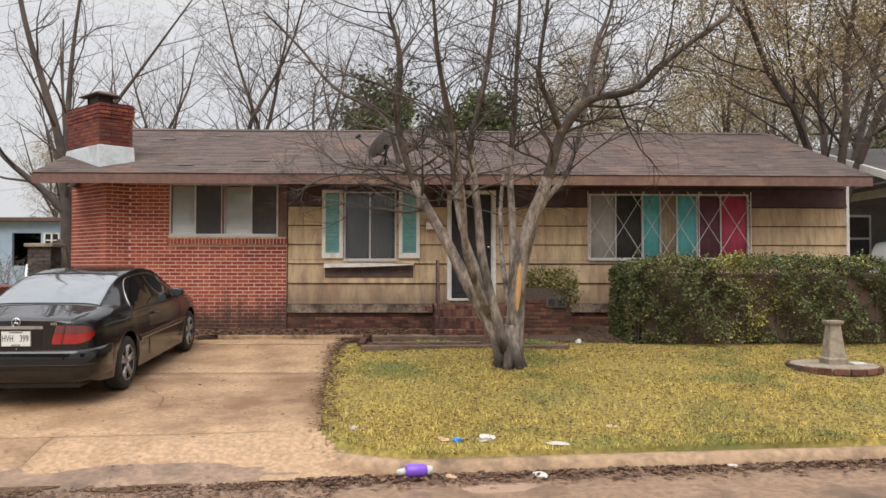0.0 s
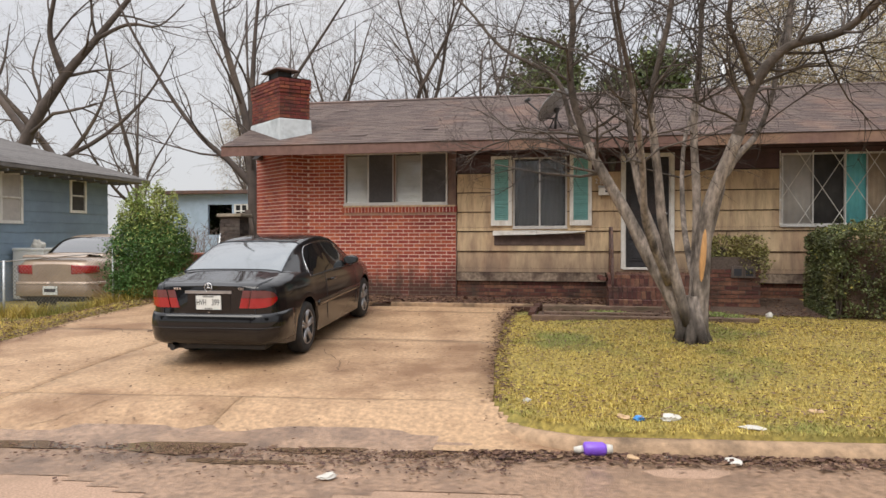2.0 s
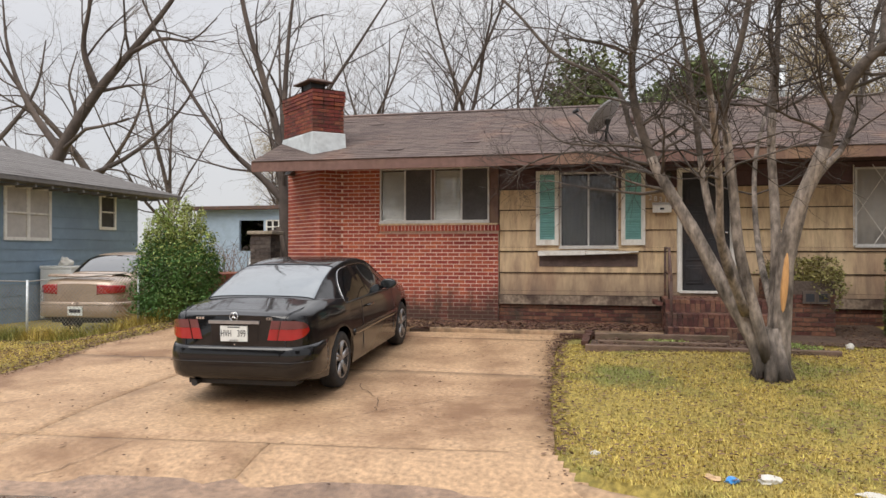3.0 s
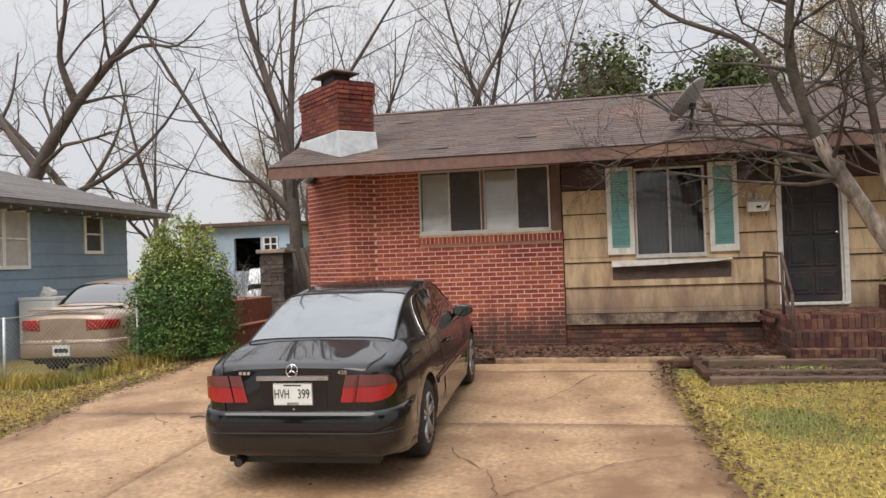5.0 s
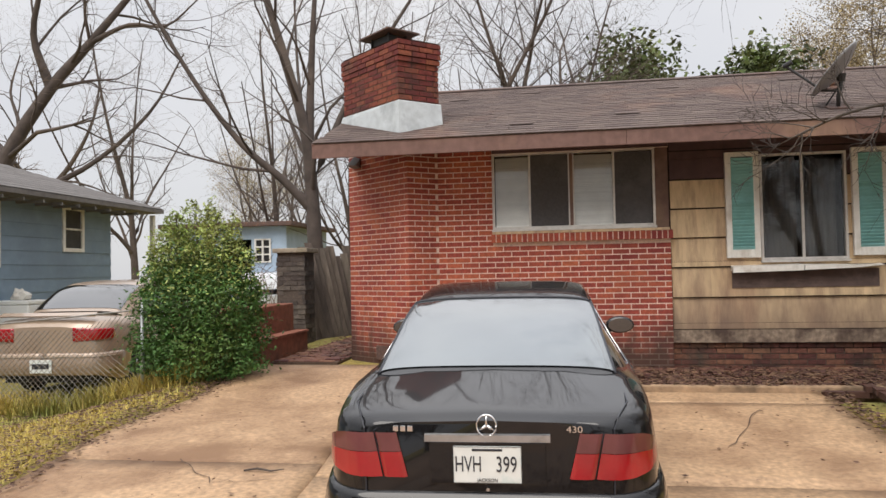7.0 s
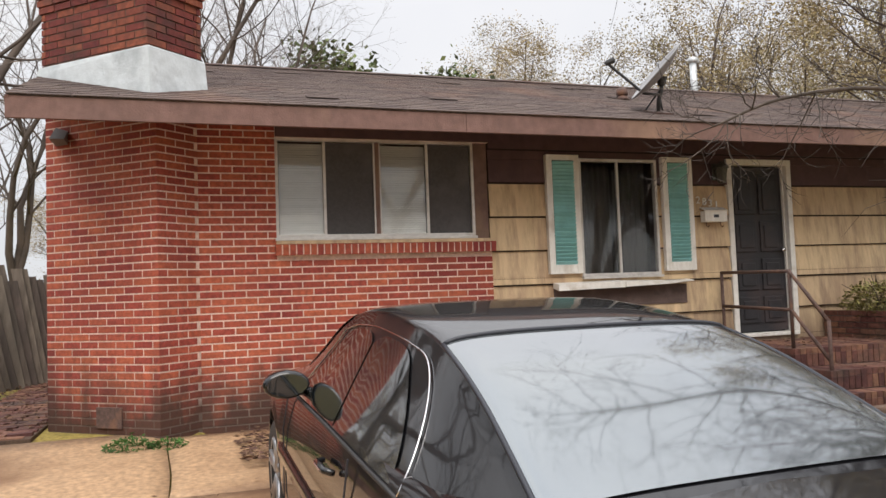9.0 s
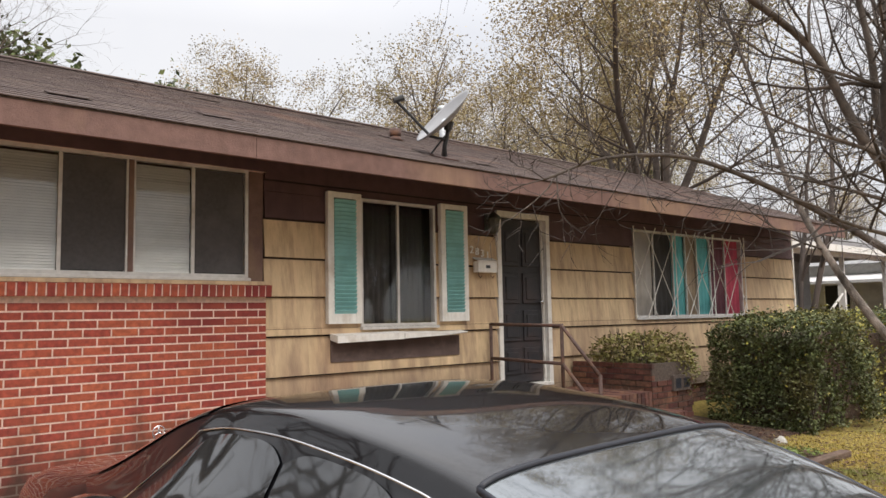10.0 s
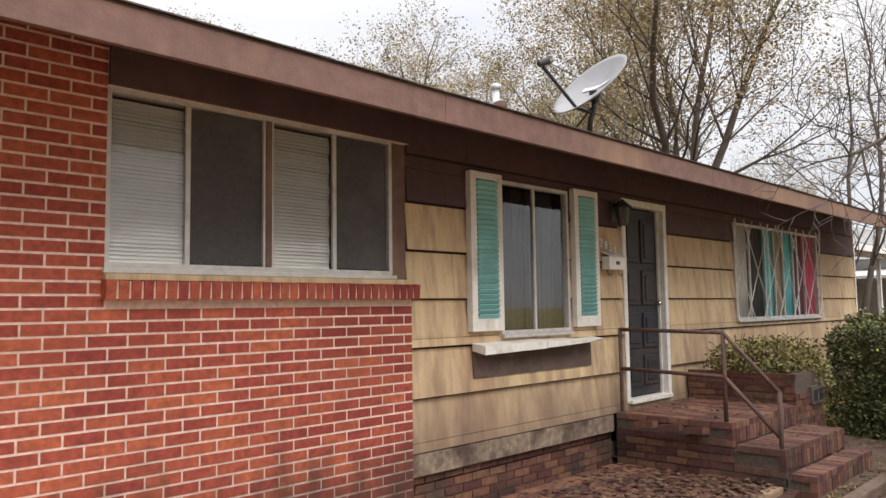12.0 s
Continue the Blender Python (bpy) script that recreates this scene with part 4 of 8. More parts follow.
# white lattice grille over the wide window
grille = thing("window_grille", pose((RW[0] + RW[1]) / 2, 14.585, RW[2] - 0.01), "white-painted iron lattice grille fixed over the window", "grille")
gw, gh = RW[1] - RW[0] + 0.06, RW[3] - RW[2] + 0.05
for sx in (-gw / 2, -gw / 2 + gw * 0.335, gw / 2 - gw * 0.32, gw / 2):
    part("bar", tube([(sx, 0, 0), (sx, 0, gh)], 0.009, 6), M_WHITE, grille)
span, gap = 0.84, 0.56
k = -gw / 2 - span
while k < gw / 2:
    for s in (0, 1):
        ts = [0, 1]
        xa, xb = (k, k + span) if s == 0 else (k + span, k)
        f0 = 0.0 if -gw / 2 <= xa <= gw / 2 else ((-gw / 2 - xa) / (xb - xa) if xa < -gw / 2 else (gw / 2 - xa) / (xb - xa))
        f1 = 1.0 if -gw / 2 <= xb <= gw / 2 else ((-gw / 2 - xa) / (xb - xa) if xb < -gw / 2 else (gw / 2 - xa) / (xb - xa))
        if f1 - f0 > 0.06:
            part("bar", tube([(xa + (xb - xa) * f0, 0.004 * s, gh * f0), (xa + (xb - xa) * f1, 0.004 * s, gh * f1)], 0.0065, 6), M_WHITE, grille)
    k += gap
for sx in (-gw / 2 + 0.03, gw / 2 - 0.03):
    part("bracket", boxed(sx - 0.015, sx + 0.015, 0, 0.08, 0.02, 0.05), M_WHITE, grille)

# shutters


def shutter(x0, x1):
    s = thing("shutter", pose((x0 + x1) / 2, 14.60, 2.365), "white-framed shutter with faded teal louvres, fixed open", "shutter", "shutters beside the window")
    w, h = x1 - x0, 1.315
    for nm, a in (("stile", (-w / 2, -w / 2 + 0.07, -0.03, 0.03, 0, h)), ("stile", (w / 2 - 0.07, w / 2, -0.03, 0.03, 0, h)),
                  ("rail", (-w / 2 + 0.07, w / 2 - 0.07, -0.028, 0.028, 0, 0.10)), ("rail", (-w / 2 + 0.07, w / 2 - 0.07, -0.028, 0.028, h - 0.06, h))):
        part(nm, boxed(*a, bevel=0.004), M_WHITE, s)
    # Back board coloured near-black to give the shade between the louvres.
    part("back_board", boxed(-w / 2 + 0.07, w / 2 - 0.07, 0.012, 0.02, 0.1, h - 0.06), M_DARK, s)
    sl = piece_mesh(round(w - 0.14, 3), 0.008, 0.043, M_TEAL, "slat")
    n = 28
    for k in range(n):
        ob = new("slat", sl)
        ob.parent = s
        ob.matrix_local = pose(-w / 2 + 0.07, -0.022, 0.10 + k * (h - 0.17) / n, 38, 0, 0)


shutter(-1.845, -1.445)
shutter(-0.37, 0.035)

# flower-box ledge with a sagging, broken board
ledge = thing("window_ledge", pose(-0.94, 14.58, 2.0), "broken white ledge board over a dark patch of siding", "ledge")
part("board", loft([[(x, -0.10, 0.19 + dz), (x, 0.04, 0.22 + dz), (x, 0.04, 0.27 + dz2), (x, -0.10, 0.25 + dz2)] for x, dz, dz2 in ((-0.86, -0.01, 0.0), (-0.4, 0.0, 0.005), (-0.04, 0.005, 0.01))]), M_WHITE, ledge)
part("board", loft([[(x, -0.10, 0.20 + dz), (x, 0.04, 0.22 + dz), (x, 0.04, 0.27 + dz2), (x, -0.10, 0.25 + dz2)] for x, dz, dz2 in ((-0.03, 0.0, 0.005), (0.3, 0.01, 0.0), (0.6, 0.02, -0.01), (0.86, 0.05, -0.01))]), M_WHITE, ledge)
# Darker board filling the strip of wall right below the ledge.
M_LEDGE_DARK = mat("dark_siding_patch", (0.11, 0.075, 0.065), 0.9, 0.3, 12, (0.07, 0.045, 0.04), 0.5, 3, 0.3, 50)
part("back_board", boxed(-0.85, 0.85, 0.035, 0.05, -0.01, 0.21), M_LEDGE_DARK, ledge, "dark board directly below the ledge")

# front door
bm = bmesh.new()
box(bm, 0.565, 0.635, FACE - 0.035, FACE + 0.06, 1.56, 3.62, bevel=0.005)
box(bm, 1.445, 1.515, FACE - 0.035, FACE + 0.06, 1.56, 3.62, bevel=0.005)
box(bm, 0.565, 1.515, FACE - 0.037, FACE + 0.06, 3.615, 3.685, bevel=0.005)
box(bm, 0.635, 0.655, FACE + 0.03, FACE + 0.12, 1.56, 3.62)
box(bm, 1.425, 1.445, FACE + 0.03, FACE + 0.12, 1.56, 3.62)
door = part("door", boxed(0.657, 1.423, FACE + 0.055, FACE + 0.10, 1.60, 3.60), M_DOOR, house, "black panelled front door, closed, scuffed brown at the foot")
part("door_frame", bm, M_WHITE, door, "white door casing with worn paint")
for px0, px1, pz0, pz1 in [(a, b, z0, z1) for a, b in ((0.71, 1.01), (1.07, 1.37)) for z0, z1 in ((1.70, 2.02), (2.10, 2.48), (2.56, 2.94), (3.02, 3.50))]:
    bm = bmesh.new()
    box(bm, px0, px1, FACE + 0.036, FACE + 0.058, pz0, pz1, bevel=0.012)
    box(bm, px0 + 0.05, px1 - 0.05, FACE + 0.024, FACE + 0.05, pz0 + 0.05, pz1 - 0.05, bevel=0.01)
    part("door_panel", bm, M_DOOR, door)
part("door_handle", joined([tube([(1.37, FACE + 0.05, 2.58), (1.37, FACE + 0.01, 2.58)], [0.025, 0.012], 10), tube([(1.37, FACE + 0.015, 2.58), (1.37, FACE - 0.015, 2.58)], [0.028, 0.024], 12)]), M_CHROME, door, smooth=True)
part("threshold", boxed(0.60, 1.48, FACE - 0.07, FACE + 0.1, 1.545, 1.585, bevel=0.006), M_WHITE, door, "worn white threshold")

# ---------------------------------------------------------------- things on the house front


def word(text, size, m, material, parent, name="lettering", depth=0.002):
    cu = bpy.data.curves.new(name, "FONT")
    cu.body, cu.size, cu.extrude, cu.align_x, cu.align_y = text, size, depth, "CENTER", "CENTER"
    tmp = bpy.data.objects.new(name, cu)
    me = bpy.data.meshes.new_from_object(tmp)
    bpy.data.objects.remove(tmp)
    bpy.data.curves.remove(cu)
    me.materials.clear()
    me.materials.append(material)
    ob = new(name, me)
    ob.parent = parent
    ob.matrix_local = m
    return ob


mailbox = thing("mailbox", pose(0.31, 14.62, 2.86), "small white wall mailbox with newspaper hooks below", "mailbox")
part("body", boxed(-0.155, 0.155, -0.09, 0.0, 0.06, 0.19, bevel=0.008), M_WHITE, mailbox)
part("lid", loft([[(-0.16, -0.10, 0.185), (-0.16, 0.0, 0.23), (-0.16, 0.0, 0.24), (-0.16, -0.105, 0.195)], [(0.16, -0.10, 0.185), (0.16, 0.0, 0.23), (0.16, 0.0, 0.24), (0.16, -0.105, 0.195)]]), M_WHITE, mailbox)
part("slot", boxed(-0.035, 0.035, -0.093, -0.088, 0.11, 0.145), M_INK, mailbox, "dark slot")
for sx in (-0.10, 0.10):
    part("hook", tube([(sx, -0.03, 0.07), (sx, -0.035, 0.02), (sx, -0.06, 0.0), (sx, -0.085, 0.02)], 0.005, 6), M_IRON, mailbox)
numbers = thing("house_number", pose(0.25, 14.60, 3.12), "house number 2831 in pale slanting digits on the siding", "sign")
for k, ch in enumerate("2831"):
    word(ch, 0.12, pose(-0.13 + k * 0.085, 0, 0.06 - k * 0.018, 90, 0, 0), M_WHITE, numbers, "digit", 0.006)
lantern = thing("wall_lantern", pose(0.40, 14.62, 3.42), "tarnished carriage lantern on the wall beside the door", "lantern")
part("back_plate", boxed(-0.05, 0.05, -0.02, 0.0, 0.0, 0.2, bevel=0.005), M_BRASS, lantern)
part("arm", tube([(0, -0.01, 0.16), (0, -0.08, 0.2), (0, -0.11, 0.17)], 0.01, 8), M_BRASS, lantern)
hexa = [(math.cos(a * math.pi / 3), math.sin(a * math.pi / 3)) for a in range(6)]
part("cage", loft([[(x * r, -0.11 + y * r, z) for x, y in hexa] for r, z in ((0.035, -0.05), (0.05, -0.03), (0.075, 0.12), (0.07, 0.13))]), M_BRASS, lantern)
part("shade", loft([[(x * r, -0.11 + y * r, z) for x, y in hexa] for r, z in ((0.095, 0.13), (0.09, 0.145), (0.03, 0.2), (0.01, 0.22))]), M_BRASS, lantern)

# entry steps, landing and planter of dark brick
steps = thing("entry_steps", pose(1.1, 13.7, 0.95), "worn dark brick landing with two steps up to the door", "steps", in_world=True)
SX0, SX1 = 0.30, 1.86
lev = [("landing", 13.42, 14.60, 1.50), ("tread", 12.97, 13.42, 1.315), ("tread", 12.73, 12.97, 1.13)]
for nm, y0, y1, zt in lev:
    b = part(nm, boxed(SX0 + 0.012, SX1 - 0.012, y0 + 0.012, y1, 0.85, zt - 0.05), M_MORTAR_OLD, steps)
    its = []
    its += brick_rows((SX0, y1), (SX0, y0), 0.87, zt - 0.11, seed=31, jitter=0.006)
    its += brick_rows((SX1, y0), (SX1, y1), 0.87, zt - 0.11, seed=32, jitter=0.004)
    n = int((SX1 - SX0) / 0.071)
    for k in range(n):
        x = SX0 + k * (SX1 - SX0) / n
        jig = random.Random(k * 7 + int(y0 * 10)).uniform(-0.004, 0.004)
        its.append((pose(x, y0 + jig, zt - 0.185 if zt < 1.4 else zt - 0.185, 0, 0, 0), round((SX1 - SX0) / n - 0.009, 3), 0.06, 0.125))
        yy = y0
        while yy < y1 - 0.05:
            its.append((pose(x, yy + jig, zt - 0.056 + jig * 0.6, 0, 0, 0), round((SX1 - SX0) / n - 0.008, 3), round(min(0.203, y1 - yy - 0.004), 3), 0.056))
            yy += 0.212
    pieces(b, its, M_BRICK_DARK, limit=220, near=lambda q: q[0].translation.y)
# loosened bricks on the broken landing edge
for k, (bx, by, bz, rz) in enumerate(((0.27, 13.62, 1.39, 80), (0.25, 13.86, 1.40, 95), (0.22, 14.1, 1.41, 88))):
    ob = new("loose_brick", piece_mesh(0.2, 0.1, 0.058, M_BRICK_DARK, "loose_brick"))
    ob.parent = steps
    ob.matrix_parent_inverse = WORLD_ROOTS[steps.name]
    ob.matrix_basis = pose(bx, by, bz, 4, 6, rz)

rail = thing("stair_railing", pose(0.36, 13.7, 1.0), "rusty bent iron pipe railing beside the entry steps", "railing", in_world=True)
for nm, pts in (("post", [(0.36, 14.56, 1.2), (0.36, 14.56, 2.33)]), ("post", [(0.36, 13.5, 1.5), (0.36, 13.5, 2.32)]), ("post", [(0.36, 13.02, 1.13), (0.36, 13.02, 1.80)]),
                ("top_rail", [(0.36, 14.56, 2.32), (0.36, 13.5, 2.30), (0.36, 13.02, 1.79)]), ("middle_rail", [(0.36, 14.56, 1.93), (0.36, 13.5, 1.90), (0.36, 13.02, 1.40)])):
    part(nm, tube(pts, 0.02, 8), M_IRON, rail, smooth=True)

planter = thing("brick_planter", pose(2.3, 14.0, 0.95), "raised dark brick planter beside the landing with scrubby plants", "planter", in_world=True)
PX0, PX1, PY0, PY1, PZ = 1.87, 2.74, 13.42, 14.60, 1.83
for a in ((PX0 + 0.01, PX0 + 0.10, PY0 + 0.01, PY1), (PX1 - 0.1, PX1 - 0.01, PY0 + 0.01, PY1), (PX0 + 0.1, PX1 - 0.1, PY0 + 0.01, PY0 + 0.1)):
    part("wall", boxed(*a, 0.85, PZ - 0.02), M_MORTAR_OLD, planter)
pw = part("soil", boxed(PX0 + 0.1, PX1 - 0.1, PY0 + 0.1, PY1, 0.9, PZ - 0.1), M_SOIL, planter)
pieces(pw, brick_rows((PX0, PY1), (PX0, PY0), 0.92, PZ, seed=41, jitter=0.005) + brick_rows((PX0, PY0), (PX1, PY0), 0.92, PZ - 0.2, seed=42, jitter=0.005), M_BRICK_OLD, limit=200)
cb = boxed(2.28, 2.66, PY0 - 0.03, PY0 + 0.1, PZ - 0.36, PZ - 0.17, bevel=0.004)
part("concrete_block", cb, M_FENCE_WOOD, planter, "dirty grey-brown concrete block with two dark cores")
for bx in (2.32, 2.50):
    part("core", boxed(bx, bx + 0.12, PY0 - 0.033, PY0 - 0.02, PZ - 0.33, PZ - 0.21), M_INK, planter)

tagged(sheet("bare_soil", steps_of((0.3, 3.6, 0.3)), steps_of((12.45, 14.7, 0.25)), lambda a, b: ground_z(a, b) + 0.016 + 0.02 * noise.noise(Vector((a * 2, b * 2, 4))), M_SOIL), "bare dark soil strewn with leaves by the entry steps", "soil", kind="structure")
# brick walk along the wall, and its low edging
walk_slab = thing("brick_walk", pose(-2.4, 13.8, 1.0), "sunken brick walk along the house covered in dead leaves", "walkway", kind="structure", in_world=True)
wb = part("bed", boxed(-3.75, 0.28, 13.05, 14.60, 0.8, 0.99), M_SOIL, walk_slab)
rngw = random.Random(77)
its = []
for r in range(14):
    for c in range(26):
        x = -5.28 + c * 0.2135 + (0.1 if r % 2 else 0)
        if x > 0.1 or x < -3.72:
            continue
        its.append((pose(x, 13.08 + r * 0.107, 0.965 + rngw.uniform(-0.008, 0.008), rngw.uniform(-2, 2), rngw.uniform(-1.5, 1.5), rngw.uniform(-1, 1)), 0.203, 0.098, 0.05))
pieces(wb, its, M_BRICK_DARK, limit=280, near=lambda q: -q[0].translation.x)
part("edging", boxed(-3.4, 0.25, 12.98, 13.08, 0.85, 1.025, bevel=0.02), M_KERB, walk_slab, "worn concrete edging")
for k in range(9):
    ob = new("edge_brick", piece_mesh(0.2, 0.1, 0.06, M_BRICK, "edge_brick"))
    ob.parent = wb
    ob.matrix_local = pose(-1.3 + k * 0.213, 12.86 + 0.01 * math.sin(k * 3), 0.925, 0, 0, rngw.uniform(-4, 4))

# ---------------------------------------------------------------- cars


def wheel(parent, x, y, r, w, side, rim_mat, spokes=5, twin=True):
    """A tyre with its rim. side: +1 on the car's right."""
    prof = [(0.62, 0.46), (0.70, 0.50), (0.88, 0.50), (0.97, 0.42), (1.0, 0.25), (1.0, -0.25), (0.97, -0.42), (0.88, -0.5), (0.62, -0.48)]
    n = 36
    rings = []
    for k in range(n):
        a = 2 * math.pi * k / n
        rings.append([(x + side * q * w, y + r * p * math.cos(a), r + r * p * math.sin(a)) for p, q in prof])
    vs, fs = loft(rings + [rings[0]], closed=False, caps=False)
    tyre = part("tyre", (vs, fs), M_RUBBER, parent, smooth=True)
    ch = []
    lip = [[(x + side * q * w, y + r * p * math.cos(2 * math.pi * k / n), r + r * p * math.sin(2 * math.pi * k / n)) for p, q in ((0.68, 0.44), (0.66, 0.47), (0.61, 0.46), (0.59, 0.2), (0.3, 0.1), (0.0, 0.1))] for k in range(n)]
    ch.append(loft(lip + [lip[0]], closed=False, caps=False))
    rim = part("rim", joined(ch), M_BLACK, tyre, smooth=True)
    sp = []
    for k in range(spokes):
        for off in ((-0.13, 0.13) if twin else (0,)):
            a = 2 * math.pi * k / spokes + 0.3
            p0 = (x + side * 0.36 * w, y + r * 0.10 * math.cos(a + off * 2), r + r * 0.10 * math.sin(a + off * 2))
            p1 = (x + side * 0.40 * w, y + r * 0.38 * math.cos(a + off * 1.1), r + r * 0.38 * math.sin(a + off * 1.1))
            p2 = (x + side * 0.44 * w, y + r * 0.64 * math.cos(a + off * 1.0), r + r * 0.64 * math.sin(a + off * 1.0))
            sp.append(tube([p0, p1, p2], [0.024 if twin else 0.04, 0.02 if twin else 0.035, 0.022 if twin else 0.035], 6))
    hub = [[(x + side * q * w, y + r * p * math.cos(2 * math.pi * k / 20), r + r * p * math.sin(2 * math.pi * k / 20)) for p, q in ((0.0, 0.42), (0.14, 0.42), (0.17, 0.36), (0.17, 0.1))] for k in range(20)]
    sp.append(loft(hub + [hub[0]], closed=False, caps=False))
    lip2 = [[(x + side * q * w, y + r * p * math.cos(2 * math.pi * k / n), r + r * p * math.sin(2 * math.pi * k / n)) for p, q in ((0.69, 0.45), (0.67, 0.485), (0.62, 0.47))] for k in range(n)]
    sp.append(loft(lip2 + [lip2[0]], closed=False, caps=False))
    part("rim_face", joined(sp), rim_mat, rim, smooth=True)


def build_car(name, m, label, spec, paint, group=""):
    """A car lofted from tables of width, height and shoulder along its length (0 at the tail)."""
    car = thing(name, m, label, "car", group)
    L, wheels, wr = spec["length"], spec["wheels"], spec["wheel_r"]
    W, T, S = spec["width"], spec["top"], spec["shoulder"]
    ys = sorted(set([round(v, 3) for v in list(np.arange(0, L, 0.045)) + [0.0, 0.015, 0.03, 0.06, L - 0.05, L - 0.02, L]]))
    arch = wr + 0.055
    rings = []
    for y in ys:
        w, t, s = lerp_table(W, y), smooth_table(T, y, 0.03), smooth_table(S, y, 0.03)
        zb = lerp_table(spec["sill"], y)
        for wy in wheels:
            d = abs(y - wy)
            if d < arch:
                zb = max(zb, wr + math.sqrt(arch * arch - d * d) - 0.0)
        zb = min(zb, s - 0.12)
        mid = min(max(zb + 0.04, 0.56), s - 0.06)
        half = [(w * 0.97 if zb < 0.5 else w, zb), (w, (zb + mid) / 2), (w * 1.0, mid), (w * 0.988, mid + (s - mid) * 0.5), (w * 0.955, s - 0.02), (w * 0.915, s + (t - s) * 0.38), (w * 0.80, s + (t - s) * 0.76), (w * 0.45, t - 0.006), (0, t)]
        rings.append([(x, y, z) for x, z in half] + [(-x, y, z) for x, z in half[-2::-1]])
    vs, fs = loft(rings, closed=False, caps=False)
    n = len(rings[0])
    fs.append(tuple(range(n))[::-1])
    fs.append(tuple(range((len(rings) - 1) * n, len(rings) * n)))
    body = part("body", (vs, fs), paint, car, smooth=True)
    md = body.modifiers.new("round", "EDGE_SPLIT")
    md.split_angle = radians(48)
    # underside and wheel wells
    part("underbody", boxed(-0.62, 0.62, 0.12, L - 0.15, 0.2, 0.5), M_BLACK, car)
    bm = bmesh.new()
    for wy in wheels:
        box(bm, -W[len(W) // 2][1] + 0.26, W[len(W) // 2][1] - 0.26, wy - arch, wy + arch, 0.25, 0.66)
    part("wheel_well", bm, M_BLACK, car)
    # glasshouse
    G = spec["house"]

    def gp(u, v):
        """u along the car, v from the belt on the left (-1) over the roof (0) to the right (1)."""
        y = u
        hb, ht, wb, wt = lerp_table(G["belt"], y), smooth_table(G["roof"], y, 0.10), lerp_table(G["wbelt"], y), lerp_table(G["wroof"], y)
        a = abs(v)
        sg = 1 if v >= 0 else -1
        if a > 0.55:
            k = (a - 0.55) / 0.45
            x = wt + (wb - wt) * k ** 1.25
            z = ht - 0.03 - (ht - 0.03 - hb) * k
            x += 0.018 * math.sin(math.pi * k)
        else:
            k = a / 0.55
            x = wt * math.sin(k * math.pi / 2) ** 0.9 if k > 0 else 0
            z = ht - 0.03 * (k ** 3) + 0.012 * (1 - k * k)
        return Vector((sg * x, y, max(z, hb - 0.02)))

    y0, y1 = G["roof"][0][0], G["roof"][-1][0]
    us = [y0 + (y1 - y0) * k / 60 for k in range(61)]
    vvs = [-1 + 2 * k / 48 for k in range(49)]
    gr = [[tuple(gp(u, v)) for v in vvs] for u in us]
    part("cabin", loft(gr, closed=False, caps=False), paint, car, smooth=True)

    def patch(nm, f, nu, nv, material, lift=0.006, label=""):
        """A panel laid on the cabin: f(a, b) gives (u, v) with a, b in 0..1."""
        g = []
        for i in range(nu + 1):
            row = []
            for j in range(nv + 1):
                u, v = f(i / nu, j / nv)
                p = gp(u, v)
                du, dv = gp(u + 0.01, v) - gp(u - 0.01, v), gp(u, min(1, v + 0.01)) - gp(u, max(-1, v - 0.01))
                nn = du.cross(dv)
                if nn.length > 1e-9:
                    nn.normalize()
                    out = Vector((p.x, (p.y - (y0 + y1) / 2) * 0.4, p.z - 0.6))
                    if nn.dot(out) < 0:
                        nn = -nn
                row.append(tuple(p + nn * lift))
            g.append(row)
        return part(nm, loft(g, closed=False, caps=False), material, car, label, smooth=True)

    for nm, u0, u1, vb, vt in G["screens"]:
        patch(nm, lambda a, b, u0=u0, u1=u1, vb=vb, vt=vt: (u0 + (u1 - u0) * a, (vb + (vt - vb) * a) * (2 * b - 1)), 16, 24, spec.get("screen", M_CAR_GLASS) if nm == "rear_window" else M_CAR_GLASS, label="tinted glass reflecting the pale sky")
    for sgn in (-1, 1):
        for u0b, u1b, u0t, u1t in G["sides"]:
            fn = lambda a, b, sgn=sgn, q=(u0b, u1b, u0t, u1t): ((q[0] + (q[2] - q[0]) * (1 - math.cos(b * math.pi / 2))) * (1 - a) + (q[1] + (q[3] - q[1]) * b) * a, sgn * (0.975 - 0.36 * b * (1 - 0.12 * (2 * a - 1) ** 4)))
            patch("side_window", fn, 20, 8, M_CAR_GLASS)
        if "trim" in spec:
            u0b, u1b, u0t, u1t = G["trim"]
            pts = []
            for k in range(25):
                a = k / 24
                pts.append(gp(u0b + (u0t - u0b) * (1 - math.cos(a * math.pi / 2)), sgn * (0.985 - 0.385 * math.sin(a * math.pi / 2))))
            for k in range(1, 25):
                a = k / 24
                pts.append(gp(u0t + (u1t - u0t) * a, sgn * 0.60))
            for k in range(1, 13):
                a = k / 12
                pts.append(gp(u1t + (u1b - u1t) * a, sgn * (0.60 + 0.385 * a)))
            pts = [p + Vector((sgn * 0.006, 0, 0.004)) for p in pts]
            part("chrome_trim", tube(pts, 0.0036, 6), spec["trim"], car, "thin bright window trim", smooth=True)
            low = [gp(u0b + (u1b - u0b) * k / 16, sgn * 0.985) + Vector((sgn * 0.008, 0, 0)) for k in range(17)]
            part("belt_trim", tube(low, 0.008, 6), M_BLACK, car, smooth=True)
    for sgn in (-1, 1):
        for wy in wheels:
            wheel(car, sgn * (lerp_table(W, wy) - 0.115), wy, wr, 0.21, sgn, spec.get("rim", M_RIM), spec.get("rim_face", 5), spec.get("twin", True))
    return car, gp


